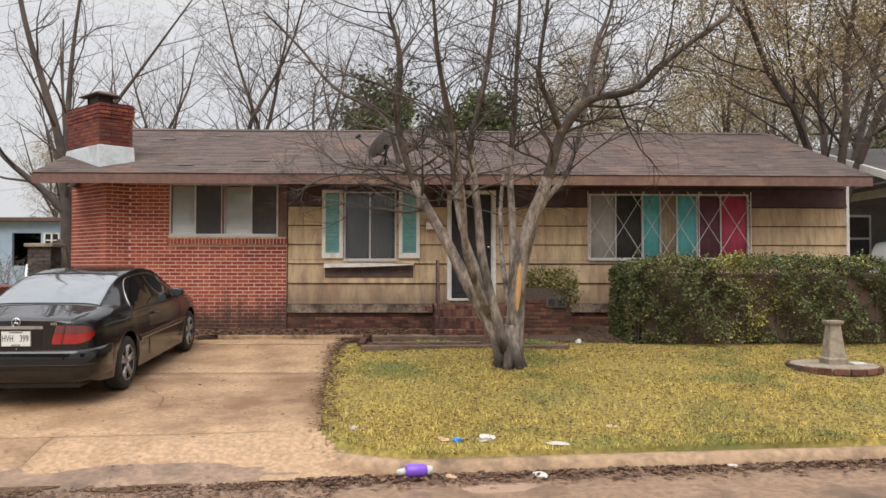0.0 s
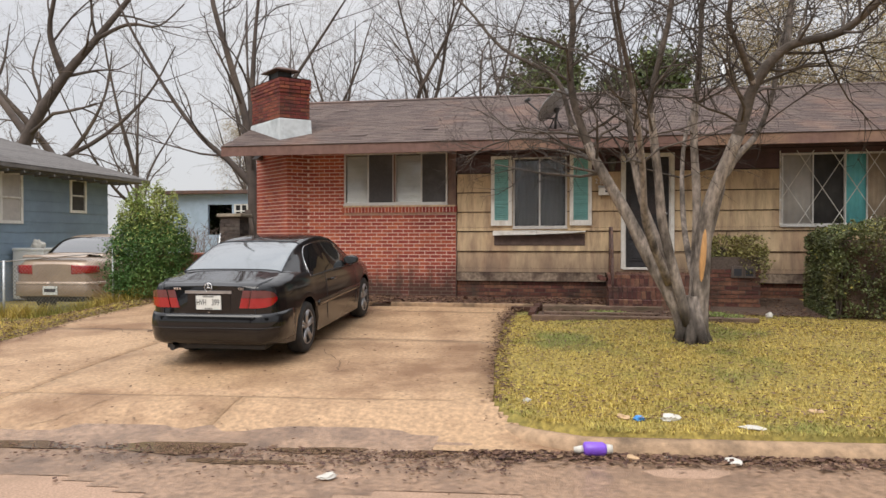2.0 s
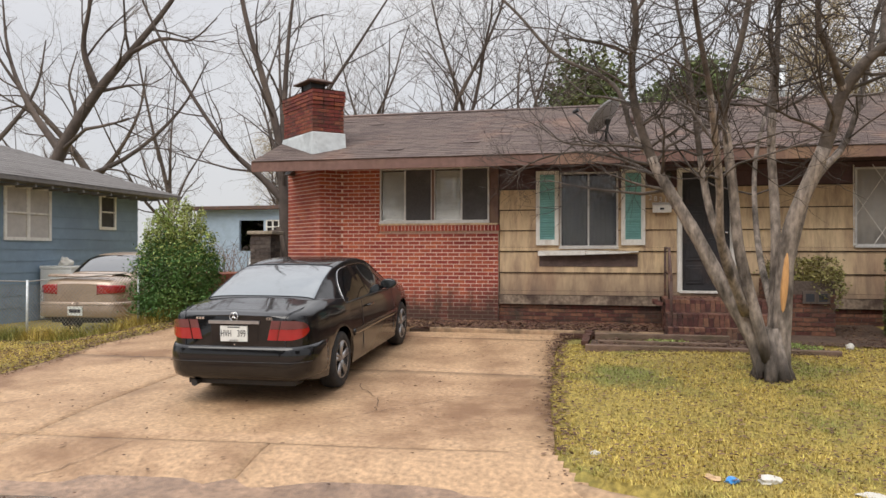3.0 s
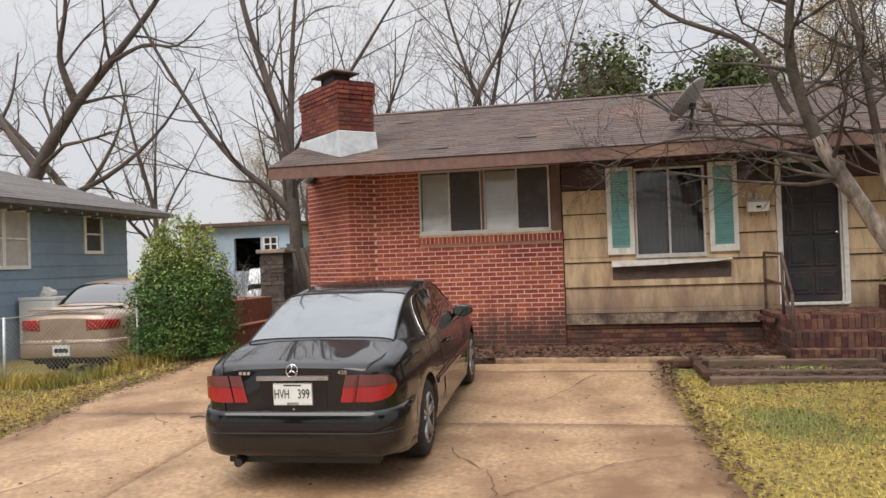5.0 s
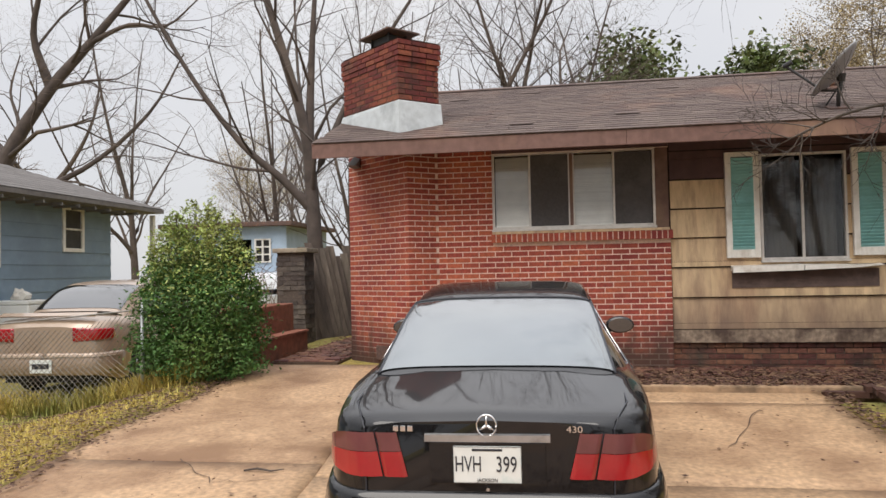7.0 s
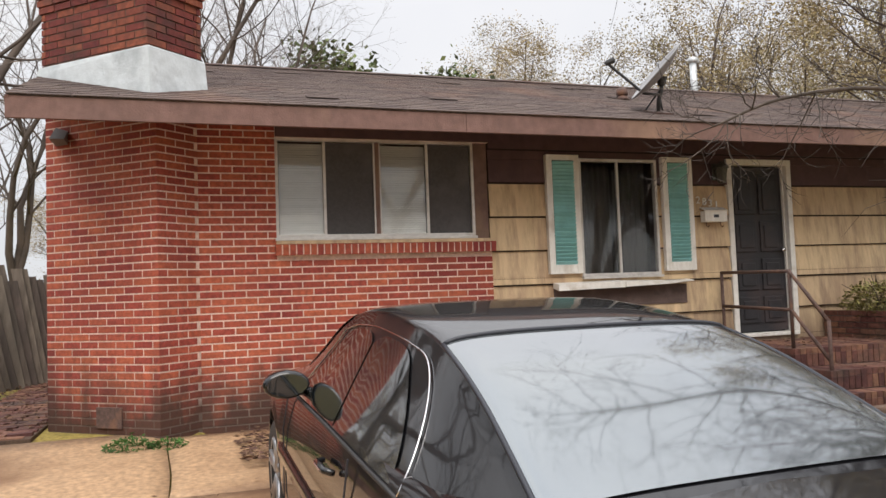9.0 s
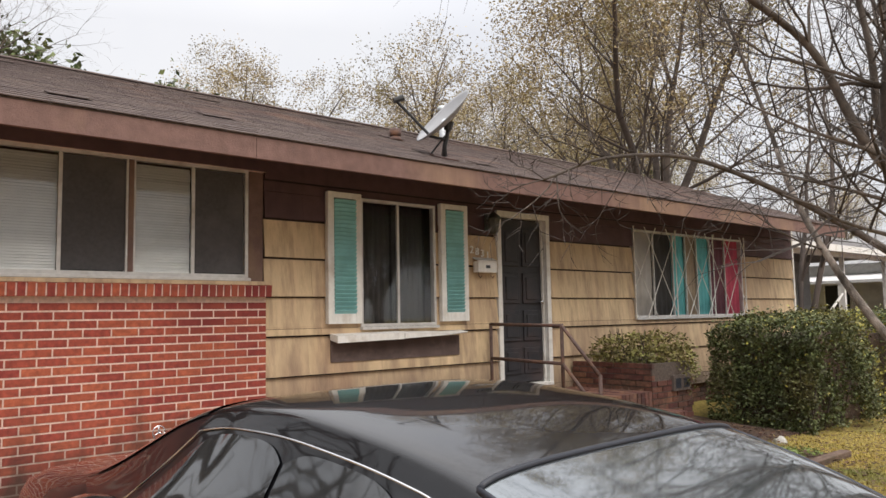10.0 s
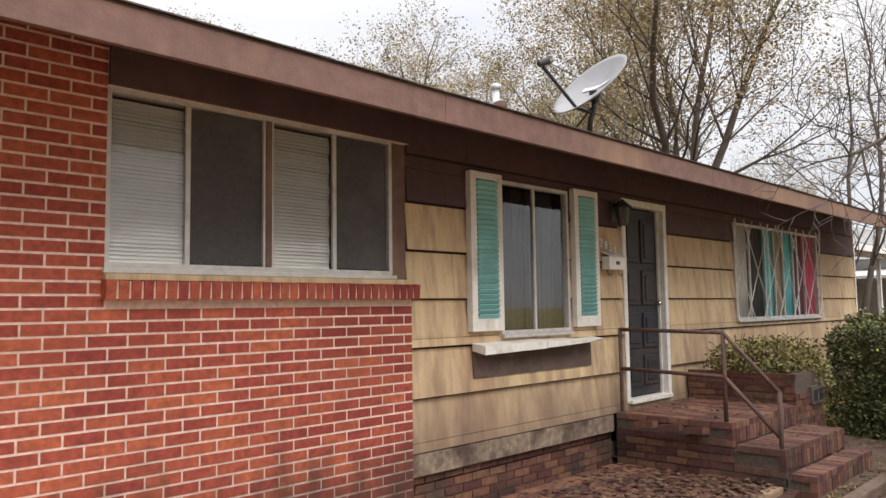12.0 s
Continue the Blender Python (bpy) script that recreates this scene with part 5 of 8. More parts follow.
def plan_curve(spec):
    """Rear outline in plan, from the middle to the flank: (x, y) pairs."""
    W = spec["width"]
    pts = [(0, 0)] + [(w, y) for y, w in W if y < 1.0]
    out, acc = [], 0
    for (xa, ya), (xb, yb) in zip(pts, pts[1:]):
        for k in range(10):
            out.append((xa + (xb - xa) * k / 10, ya + (yb - ya) * k / 10))
    out.append(pts[-1])
    return out


def wrap(spec, s0, s1, z0, z1, lift, sgn, zc=None):
    """A strip wrapped round the tail between arc lengths s0 and s1. Returns a closed skin."""
    c = plan_curve(spec)
    acc = [0]
    for a, b in zip(c, c[1:]):
        acc.append(acc[-1] + math.hypot(b[0] - a[0], b[1] - a[1]))
    rings = []
    n = 14
    for k in range(n + 1):
        s = s0 + (s1 - s0) * k / n
        x, y = np.interp(s, acc, [p[0] for p in c]), np.interp(s, acc, [p[1] for p in c])
        x2, y2 = np.interp(s + 0.02, acc, [p[0] for p in c]), np.interp(s + 0.02, acc, [p[1] for p in c])
        x1_, y1_ = np.interp(max(0, s - 0.02), acc, [p[0] for p in c]), np.interp(max(0, s - 0.02), acc, [p[1] for p in c])
        d = Vector((x2 - x1_, y2 - y1_)).normalized()
        nx, ny = d.y, -d.x
        e = math.sin(math.pi * min(1, max(0, k / n)))
        za, zb = (z0(k / n), z1(k / n)) if callable(z0) else (z0, z1)
        q = [(-0.02, za + 0.0), (lift * 0.6, za), (lift, za + 0.02), (lift, (za + zb) / 2), (lift, zb - 0.02), (lift * 0.6, zb), (-0.02, zb)]
        rings.append([(sgn * (x + nx * o), y + ny * o, z) for o, z in q])
    return loft(rings)


def wrap_round(spec, s1, z0, z1, lift):
    """A strip that runs round the whole tail from flank to flank."""
    c = plan_curve(spec)
    full = [(-x, y) for x, y in reversed(c[1:])] + c
    acc = [0]
    for p, q in zip(full, full[1:]):
        acc.append(acc[-1] + math.hypot(q[0] - p[0], q[1] - p[1]))
    mid = acc[-1] / 2
    X_, Y_ = [p[0] for p in full], [p[1] for p in full]
    rings = []
    for k in range(49):
        s = mid - s1 + 2 * s1 * k / 48
        x, y = np.interp(s, acc, X_), np.interp(s, acc, Y_)
        d = Vector((np.interp(s + 0.05, acc, X_) - np.interp(s - 0.05, acc, X_), np.interp(s + 0.05, acc, Y_) - np.interp(s - 0.05, acc, Y_))).normalized()
        e = min(1, (24 - abs(k - 24)) / 5)
        o_ = lift * (0.25 + 0.75 * e)
        q = [(-0.10, z0 - 0.03), (-0.03, z0), (o_ * 0.35, z0 + 0.03), (o_ * 0.8, z0 + (z1 - z0) * 0.28), (o_, z0 + (z1 - z0) * 0.52), (o_ * 0.96, z0 + (z1 - z0) * 0.72), (o_ * 0.72, z0 + (z1 - z0) * 0.88), (o_ * 0.35, z1 - 0.006), (-0.03, z1)]
        rings.append([(x + d.y * o, y - d.x * o, z) for o, z in q])
    return loft(rings)


def lens(spec, s0, s1, v0, v1, tip, sgn, zb=0.685, zt=0.882):
    """A lamp lens wrapped round the tail: s0, s1 are (bottom, top) arc lengths, tip rounds off its outer end."""
    c = plan_curve(spec)
    acc = [0]
    for a, b in zip(c, c[1:]):
        acc.append(acc[-1] + math.hypot(b[0] - a[0], b[1] - a[1]))
    X_, Y_ = [p[0] for p in c], [p[1] for p in c]
    rows = []
    for i in range(15):
        u = i / 14
        row = []
        for j in range(9):
            v = v0 + (v1 - v0) * j / 8
            sa = s0[0] + (s0[1] - s0[0]) * v
            sb = s1[0] + (s1[1] - s1[0]) * v
            q = sa + (sb - sa) * u
            z = zb + (zt - zb) * v
            z += tip * u ** 4 * (0.085 * (1 - v) - 0.06 * v)
            d = Vector((np.interp(q + 0.02, acc, X_) - np.interp(q - 0.02, acc, X_), np.interp(q + 0.02, acc, Y_) - np.interp(q - 0.02, acc, Y_))).normalized()
            o = 0.014 * min(1, 6 * u + 0.35, 6 * (1 - u) + 0.2)
            row.append((sgn * (np.interp(q, acc, X_) + d.y * o), np.interp(q, acc, Y_) - d.x * o, z))
        rows.append(row)
    return loft(rows, closed=False, caps=False)


COUPE = dict(
    length=4.57, wheels=(0.98, 3.67), wheel_r=0.315,
    width=[(0, 0.60), (0.02, 0.66), (0.07, 0.735), (0.16, 0.79), (0.32, 0.825), (0.6, 0.85), (1.2, 0.862), (2.3, 0.862), (3.6, 0.86), (4.0, 0.83), (4.3, 0.74), (4.48, 0.6), (4.57, 0.4)],
    top=[(0, 0.925), (0.03, 0.953), (0.08, 0.967), (0.35, 1.005), (0.68, 1.052), (3.3, 1.0), (3.7, 0.94), (4.2, 0.85), (4.45, 0.76), (4.57, 0.6)],
    shoulder=[(0, 0.885), (0.05, 0.905), (0.4, 0.925), (1.0, 0.915), (2.3, 0.885), (3.4, 0.86), (4.1, 0.78), (4.5, 0.66), (4.57, 0.55)],
    sill=[(0, 0.30), (0.3, 0.24), (0.6, 0.22), (1.4, 0.20), (3.2, 0.20), (4.2, 0.22), (4.57, 0.3)],
    house=dict(
        belt=[(0.5, 0.86), (0.62, 0.88), (1.0, 0.90), (2.3, 0.89), (3.4, 0.87), (3.6, 0.86)],
        roof=[(0.5, 0.98), (0.62, 1.035), (0.85, 1.135), (1.15, 1.25), (1.45, 1.325), (1.75, 1.36), (2.15, 1.375), (2.5, 1.35), (2.75, 1.275), (3.05, 1.13), (3.3, 1.015), (3.6, 0.93)],
        wbelt=[(0.5, 0.74), (0.62, 0.76), (1.0, 0.81), (1.6, 0.82), (2.6, 0.82), (3.2, 0.81), (3.6, 0.78)],
        wroof=[(0.5, 0.66), (0.62, 0.65), (1.0, 0.61), (1.5, 0.575), (2.0, 0.57), (2.5, 0.58), (3.0, 0.64), (3.45, 0.70)],
        screens=[("rear_window", 0.635, 1.42, 0.53, 0.505), ("windscreen", 2.62, 3.36, 0.52, 0.535)],
        sides=[(1.32, 2.1, 1.62, 2.1), (2.12, 3.0, 2.12, 2.60)],
        trim=(1.22, 3.08, 1.58, 2.62)),
    trim=M_CHROME, screen=M_SKY_GLASS)
CAR_M = pose(-4.19, 8.10, 0.672, 3.4, 0, 1.7)
coupe, gp_c = build_car("coupe", CAR_M, "glossy black two-door coupe wet with rain, parked on the driveway", COUPE, M_CAR)
coupe.scale = (0.94, 1, 1)
for sgn in (-1, 1):
    # each lamp: an inner piece on the lid and an outer one on the wing, split by slanting edges
    for s0, s1, tip in (((0.375, 0.425), (0.487, 0.527), 0.0), ((0.495, 0.535), (0.85, 0.83), 1.0)):
        for v0, v1, mt, words_ in ((0.0, 0.56, M_RED, "deep red lens"), (0.57, 1.0, M_SMOKE, "smoked upper lens")):
            part("tail_light", lens(COUPE, s0, s1, v0, v1, tip, sgn), mt, coupe, words_, smooth=True)
    # boot shut line
    part("shut_line", tube([(sgn * 0.575, -0.004, 0.60), (sgn * 0.578, -0.003, 0.9), (sgn * 0.60, 0.03, 0.945), (sgn * 0.66, 0.2, 0.972), (sgn * 0.665, 0.62, 0.995)], 0.0045, 5), M_INK, coupe)
    # door gap, handle, mirror
    xs = sgn * 0.866
    part("door_gap", tube([(xs, 1.72, 0.30), (xs * 1.0, 1.72, 0.70), (sgn * 0.845, 1.70, 0.90)], 0.004, 5), M_INK, coupe)
    part("door_gap", tube([(xs, 3.12, 0.30), (xs, 3.12, 0.70), (sgn * 0.84, 3.08, 0.88)], 0.004, 5), M_INK, coupe)
    part("side_moulding", loft([[(xs + sgn * o, y, z) for o, z in ((-0.01, 0.515), (0.010, 0.52), (0.012, 0.55), (0.008, 0.585), (-0.01, 0.59))] for y in (1.36, 1.4, 2.4, 3.26, 3.3)]), M_CAR, coupe, smooth=True)
    h = part("door_handle", tube([(sgn * 0.853, 1.90, 0.80), (sgn * 0.885, 1.93, 0.803), (sgn * 0.888, 2.06, 0.803), (sgn * 0.855, 2.09, 0.80)], [0.012, 0.014, 0.014, 0.012], 8), M_CAR, coupe, smooth=True)
    part("handle_inlay", tube([(sgn * 0.899, 1.94, 0.803), (sgn * 0.901, 2.05, 0.803)], 0.005, 6), M_CHROME, h)
    mir = [[(sgn * (0.90 + 0.115 * math.cos(a) * r), 2.76 + dy, 0.985 + 0.065 * math.sin(a) * r) for a in [2 * math.pi * k / 16 for k in range(16)]] for r, dy in ((0.55, 0.13), (0.85, 0.10), (1.0, 0.03), (1.0, -0.02), (0.92, -0.035))]
    mo = part("mirror", loft(mir), M_CAR, coupe, "black wing mirror", smooth=True)
    part("mirror_glass", loft([[(sgn * (0.90 + 0.10 * math.cos(a)), 2.722 + dy, 0.985 + 0.053 * math.sin(a)) for a in [2 * math.pi * k / 16 for k in range(16)]] for dy in (0, 0.003)]), M_CAR_GLASS, mo)
    part("mirror_arm", tube([(sgn * 0.79, 2.82, 0.94), (sgn * 0.86, 2.80, 0.955)], 0.026, 8), M_CAR, mo)
part("bumper", wrap_round(COUPE, 1.22, 0.275, 0.625, 0.042), M_CAR, coupe, smooth=True)
part("bumper_strip", wrap_round(COUPE, 1.05, 0.452, 0.474, 0.0445), M_BLACK, coupe, "narrow dull black rubbing strip", smooth=True)
# filler cap, lid handle, plate, badges
part("lid_handle", loft([[(x, -0.022 + 0.010 * abs(x) * abs(x) * 2, z) for z in (0.845, 0.875)] + [(x, 0.01, 0.878), (x, 0.01, 0.842)] for x in (-0.29, -0.28, -0.1, 0.1, 0.28, 0.29)]), M_RIM, coupe, "grey metal grip bar over the number plate")
part("plate_recess", boxed(-0.27, 0.27, -0.006, 0.01, 0.655, 0.84, bevel=0.004), M_CAR, coupe)
plate = part("number_plate", boxed(-0.158, 0.158, -0.018, -0.004, 0.665, 0.825, bevel=0.004), M_PLATE, coupe, "white number plate reading HVH 399")
part("plate_frame", loft([[(x * s, -0.0205, 0.745 + z * s2) for x, z in ((-0.158, -0.08), (0.158, -0.08), (0.158, 0.08), (-0.158, 0.08))] for s, s2 in ((1, 1), (0.985, 0.97))], caps=False), M_INK, plate)
word("HVH", 0.085, pose(-0.088, -0.0195, 0.745, 90, 0, 0) @ Matrix.Diagonal((0.72, 1.15, 1, 1)), M_INK, plate, "plate_text", 0.001)
word("399", 0.085, pose(0.088, -0.0195, 0.745, 90, 0, 0) @ Matrix.Diagonal((0.78, 1.15, 1, 1)), M_INK, plate, "plate_text", 0.001)
word("JACKSON", 0.022, pose(0.0, -0.0195, 0.678, 90, 0, 0), M_INK, plate, "plate_text", 0.001)
part("plate_bar", boxed(-0.07, 0.07, -0.0195, -0.017, 0.805, 0.815), M_INK, plate)
ring = [(0.045 * math.cos(2 * math.pi * k / 32), -0.012 + 0.006 * math.sin(2 * math.pi * k / 32), 0.915 + 0.045 * math.sin(2 * math.pi * k / 32)) for k in range(33)]
part("badge", joined([tube(ring, 0.0045, 6)] + [tube([(0, -0.012, 0.915), (0.042 * math.cos(a), -0.012, 0.915 + 0.042 * math.sin(a))], [0.009, 0.003], 6) for a in (math.pi / 2, math.pi * 7 / 6, math.pi * 11 / 6)]), M_CHROME, coupe, "round chrome badge", smooth=True)
bm = bmesh.new()
for k in range(3):
    box(bm, -0.44 + k * 0.034, -0.415 + k * 0.034, -0.006, 0.004, 0.885, 0.91, bevel=0.003)
part("badge", bm, M_CHROME, coupe, "small chrome model letters as plain shapes")
word("430", 0.04, pose(0.40, -0.004, 0.897, 90, 0, 0) @ Matrix.Diagonal((1.25, 1, 1, 1)), M_CHROME, coupe, "badge", 0.002)
part("keyhole", tube([(0, 0.0, 0.635), (0, -0.012, 0.635)], 0.008, 8), M_CHROME, coupe)
hs = [(0.035 * math.cos(2 * math.pi * k / 28), 4.34, 0.90 + 0.035 * math.sin(2 * math.pi * k / 28)) for k in range(29)]
part("bonnet_star", joined([tube(hs, 0.003, 6), tube([(0, 4.34, 0.82), (0, 4.34, 0.868)], 0.005, 6)] + [tube([(0, 4.34, 0.90), (0.033 * math.cos(a), 4.34, 0.90 + 0.033 * math.sin(a))], [0.006, 0.002], 5) for a in (math.pi / 2, math.pi * 7 / 6, math.pi * 11 / 6)]), M_CHROME, coupe, "upright chrome bonnet ornament", smooth=True)
part("exhaust", tube([(-0.50, 0.3, 0.235), (-0.50, 0.02, 0.225)], 0.035, 12), M_BLACK, coupe)
# rear-screen surround seal
sl = [gp_c(0.63 + 0.80 * t, 0.54 - 0.03 * t) for t in np.linspace(0, 1, 14)]
top = [gp_c(1.43, v) for v in np.linspace(0.505, -0.505, 20)]
pts = sl + top + [Vector((-p.x, p.y, p.z)) for p in reversed(sl)]
part("screen_seal", tube([p + Vector((0, -0.003, 0.008)) for p in pts], 0.008, 6), M_INK, coupe, smooth=True)

SEDAN = dict(
    length=4.85, wheels=(1.05, 3.80), wheel_r=0.31, spokes=7, twin=False,
    width=[(0, 0.66), (0.03, 0.72), (0.09, 0.79), (0.2, 0.845), (0.5, 0.88), (1.2, 0.90), (3.7, 0.90), (4.3, 0.82), (4.7, 0.65), (4.85, 0.4)],
    top=[(0, 0.86), (0.04, 0.92), (0.15, 0.97), (0.4, 0.985), (0.8, 0.995), (3.5, 0.95), (4.2, 0.84), (4.7, 0.7), (4.85, 0.55)],
    shoulder=[(0, 0.78), (0.06, 0.82), (0.5, 0.86), (1.2, 0.88), (3.4, 0.84), (4.3, 0.74), (4.85, 0.5)],
    sill=[(0, 0.30), (0.4, 0.22), (4.4, 0.2), (4.85, 0.3)],
    house=dict(
        belt=[(0.75, 0.95), (1.2, 0.93), (3.5, 0.9), (3.6, 0.93)],
        roof=[(0.75, 1.0), (1.05, 1.16), (1.35, 1.3), (1.7, 1.38), (2.2, 1.41), (2.7, 1.37), (3.0, 1.25), (3.4, 1.02), (3.6, 0.95)],
        wbelt=[(0.75, 0.72), (1.2, 0.82), (3.3, 0.83), (3.6, 0.78)],
        wroof=[(0.75, 0.66), (1.2, 0.64), (1.8, 0.60), (2.7, 0.60), (3.2, 0.68), (3.6, 0.74)],
        screens=[("rear_window", 0.84, 1.52, 0.52, 0.50), ("windscreen", 2.82, 3.5, 0.52, 0.53)],
        sides=[(1.3, 2.15, 1.62, 2.15), (2.2, 3.2, 2.2, 2.75)]))
gold, _ = build_car("sedan", pose(-11.2, 14.5, 0.545, 0, 0, 4), "champagne-gold rounded sedan parked behind the wire fence", SEDAN, M_GOLD)
for sgn in (-1, 1):
    part("tail_light", wrap(SEDAN, 0.42, 1.02, lambda t: 0.69 + 0.03 * t, lambda t: 0.86 - 0.02 * t, 0.015, sgn), M_RED, gold, "brownish red lens", smooth=True)
    part("bumper", wrap(SEDAN, 0.0, 1.3, 0.30, 0.56, 0.05, sgn), M_GOLD, gold, smooth=True)
    part("rub_strip", wrap(SEDAN, 0.0, 1.1, 0.50, 0.53, 0.058, sgn), M_STONE, gold, smooth=True)
gold.scale = (1.06, 1, 1.2)
part("spoiler", loft([[(x, 0.02 + 0.10 * abs(x) ** 2, 1.0), (x, 0.12 + 0.1 * abs(x) ** 2, 1.035), (x, 0.16 + 0.1 * abs(x) ** 2, 1.02), (x, 0.05 + 0.1 * abs(x) ** 2, 0.985)] for x in np.linspace(-0.68, 0.68, 9)]), M_GOLD, gold)
gpl = part("number_plate", boxed(-0.155, 0.155, -0.072, -0.055, 0.33, 0.485, bevel=0.004), M_PLATE, gold, "white number plate")
part("plate_bar", boxed(-0.12, 0.12, -0.075, -0.07, 0.38, 0.44), M_INK, gpl)

blue_car, _ = build_car("sedan", pose(19.8, 13.2, 0.955, 0, 0, -88), "bright blue car parked far along the next driveway", SEDAN, M_BLUE_CAR)

WAGON = dict(
    length=5.4, wheels=(1.15, 4.35), wheel_r=0.36, spokes=6, twin=False,
    width=[(0, 0.84), (0.02, 0.88), (0.06, 0.92), (0.2, 0.95), (0.6, 0.97), (4.8, 0.97), (5.2, 0.93), (5.36, 0.86), (5.4, 0.8)],
    top=[(0, 1.10), (0.05, 1.14), (4.0, 1.16), (4.2, 1.14), (5.1, 1.06), (5.32, 1.0), (5.4, 0.85)],
    shoulder=[(0, 1.0), (0.2, 1.04), (3.9, 1.04), (5.1, 0.98), (5.4, 0.8)],
    sill=[(0, 0.42), (0.4, 0.38), (5.0, 0.38), (5.4, 0.45)],
    house=dict(
        belt=[(0.02, 1.06), (3.9, 1.06), (4.1, 1.08)],
        roof=[(0.02, 1.10), (0.06, 1.45), (0.14, 1.76), (0.3, 1.83), (1.6, 1.86), (3.0, 1.84), (3.3, 1.76), (3.7, 1.45), (4.1, 1.14)],
        wbelt=[(0.02, 0.86), (0.3, 0.92), (3.7, 0.92), (4.1, 0.9)],
        wroof=[(0.02, 0.82), (0.2, 0.78), (3.2, 0.78), (3.7, 0.84), (4.1, 0.88)],
        screens=[("windscreen", 3.36, 3.98, 0.52, 0.53)],
        sides=[(0.28, 1.5, 0.34, 1.5), (1.66, 2.4, 1.66, 2.4), (2.55, 3.6, 2.55, 3.25)]))
wagon, _ = build_car("station_wagon", pose(12.1, 19.0, 1.075, 0, 0, -84), "long white old station wagon parked under the carport", WAGON, M_WHITE_CAR)
silver, _ = build_car("station_wagon", pose(-13.2, 27.6, 0.54, 0, 0, 25), "silver wagon parked in front of the pale blue shed", WAGON, M_SILVER)

# ---------------------------------------------------------------- satellite dish and roof vents
dish = thing("satellite_dish", pose(-0.62, 14.22, EAVE_Z + (14.22 - EAVE_Y) * math.tan(SLOPE)), "grey satellite dish on a bent mast bolted to the roof edge", "satellite dish")
part("foot", boxed(-0.13, 0.13, -0.1, 0.1, 0.0, 0.02, bevel=0.004), M_IRON, dish).rotation_euler = (SLOPE, 0, 0)
part("mast", tube([(0, 0, 0.0), (0.0, -0.02, 0.14), (0.02, -0.04, 0.24), (0.03, -0.05, 0.33)], 0.024, 10), M_BLACK, dish, smooth=True)
part("strut", tube([(-0.11, 0.08, 0.05), (0, -0.03, 0.24)], 0.01, 6), M_BLACK, dish)
part("strut", tube([(0.11, 0.08, 0.05), (0, -0.03, 0.24)], 0.01, 6), M_BLACK, dish)
aim = Vector((-0.71, 0.21, 0.65)).normalized()
DM = Matrix.Translation((-0.02, -0.05, 0.43)) @ aim.to_track_quat("Z", "Y").to_matrix().to_4x4()
rr = [[tuple(DM @ Vector((0.41 * q * math.cos(2 * math.pi * k / 40), 0.37 * q * math.sin(2 * math.pi * k / 40), 0.09 * q * q - 0.05))) for k in range(40)] for q in (0.02, 0.25, 0.5, 0.75, 0.92, 1.0)]
rr += [[tuple(DM @ Vector((0.415 * q * math.cos(2 * math.pi * k / 40), 0.375 * q * math.sin(2 * math.pi * k / 40), 0.09 * q * q - 0.06))) for k in range(40)] for q in (1.0, 0.9, 0.5, 0.02)]
refl = part("reflector", loft(rr), M_DISH, dish, smooth=True)
part("back_bracket", tube([(0.02, -0.05, 0.30), tuple(DM @ Vector((0, 0, -0.06)))], [0.04, 0.06], 8), M_BLACK, dish)
part("feed_arm", tube([Vector((0.0, -0.03, 0.20)), Vector((-0.16, 0.02, 0.22)), Vector((-0.52, 0.12, 0.55))], 0.016, 8), M_BLACK, dish)
part("feed_horn", tube([Vector((-0.56, 0.13, 0.56)), Vector((-0.47, 0.09, 0.60))], [0.028, 0.036], 10), M_BLACK, dish)
bar = part("print", loft([[tuple(DM @ Vector((-0.17 + 0.34 * k / 8, 0.02 + dy, 0.09 * ((-0.17 + 0.34 * k / 8) ** 2 / 0.13) - 0.043)) ) for dy in (0, 0.05)] for k in range(9)], closed=False, caps=False), M_STEEL, refl, "worn pale printing as a plain bar")


def roof_vent(x, y, h, r, label, M_STEEL=M_STEEL):
    v = thing("roof_vent", pose(x, y, EAVE_Z + (min(y, 2 * RIDGE_Y - y) - EAVE_Y) * math.tan(SLOPE) - 0.01), label, "roof vent", "roof vents")
    part("pipe", tube([(0, 0, 0), (0, 0, h)], r, 14), M_STEEL, v, smooth=True)
    part("collar", tube([(0, 0, 0.0), (0, 0, 0.06)], [r * 1.9, r * 1.05], 14), M_STEEL, v, smooth=True)
    part("cap", tube([(0, 0, h - 0.08), (0, 0, h - 0.07), (0, 0, h), (0, 0, h + 0.02)], [r * 1.1, r * 1.5, r * 1.5, r * 0.9], 14), M_STEEL, v, smooth=True)


roof_vent(2.97, 18.3, 1.1, 0.06, "galvanised vent pipe with a cap behind the ridge")
roof_vent(-0.2, 15.6, 0.14, 0.05, "short dark vent stub on the roof slope", M_IRON)

# ---------------------------------------------------------------- flower bed, birdbath, litter
bed = thing("flower_bed", pose(0.7, 12.0, 0.88), "flower bed edged with weathered timbers and loose red bricks", "flower bed", in_world=True)
part("timber", boxed(-0.86, 2.3, 11.42, 11.53, 0.80, 1.0, bevel=0.012), M_TIMBER, bed)
part("timber", boxed(-0.7, 1.0, 11.86, 11.96, 0.82, 1.01, bevel=0.012), M_TIMBER, bed)
part("timber", boxed(-0.75, 1.1, 12.36, 12.47, 0.85, 1.06, bevel=0.012), M_TIMBER, bed)
part("soil", boxed(-0.8, 2.2, 11.53, 12.36, 0.6, 0.965), M_SOIL, bed)
rb = random.Random(5)
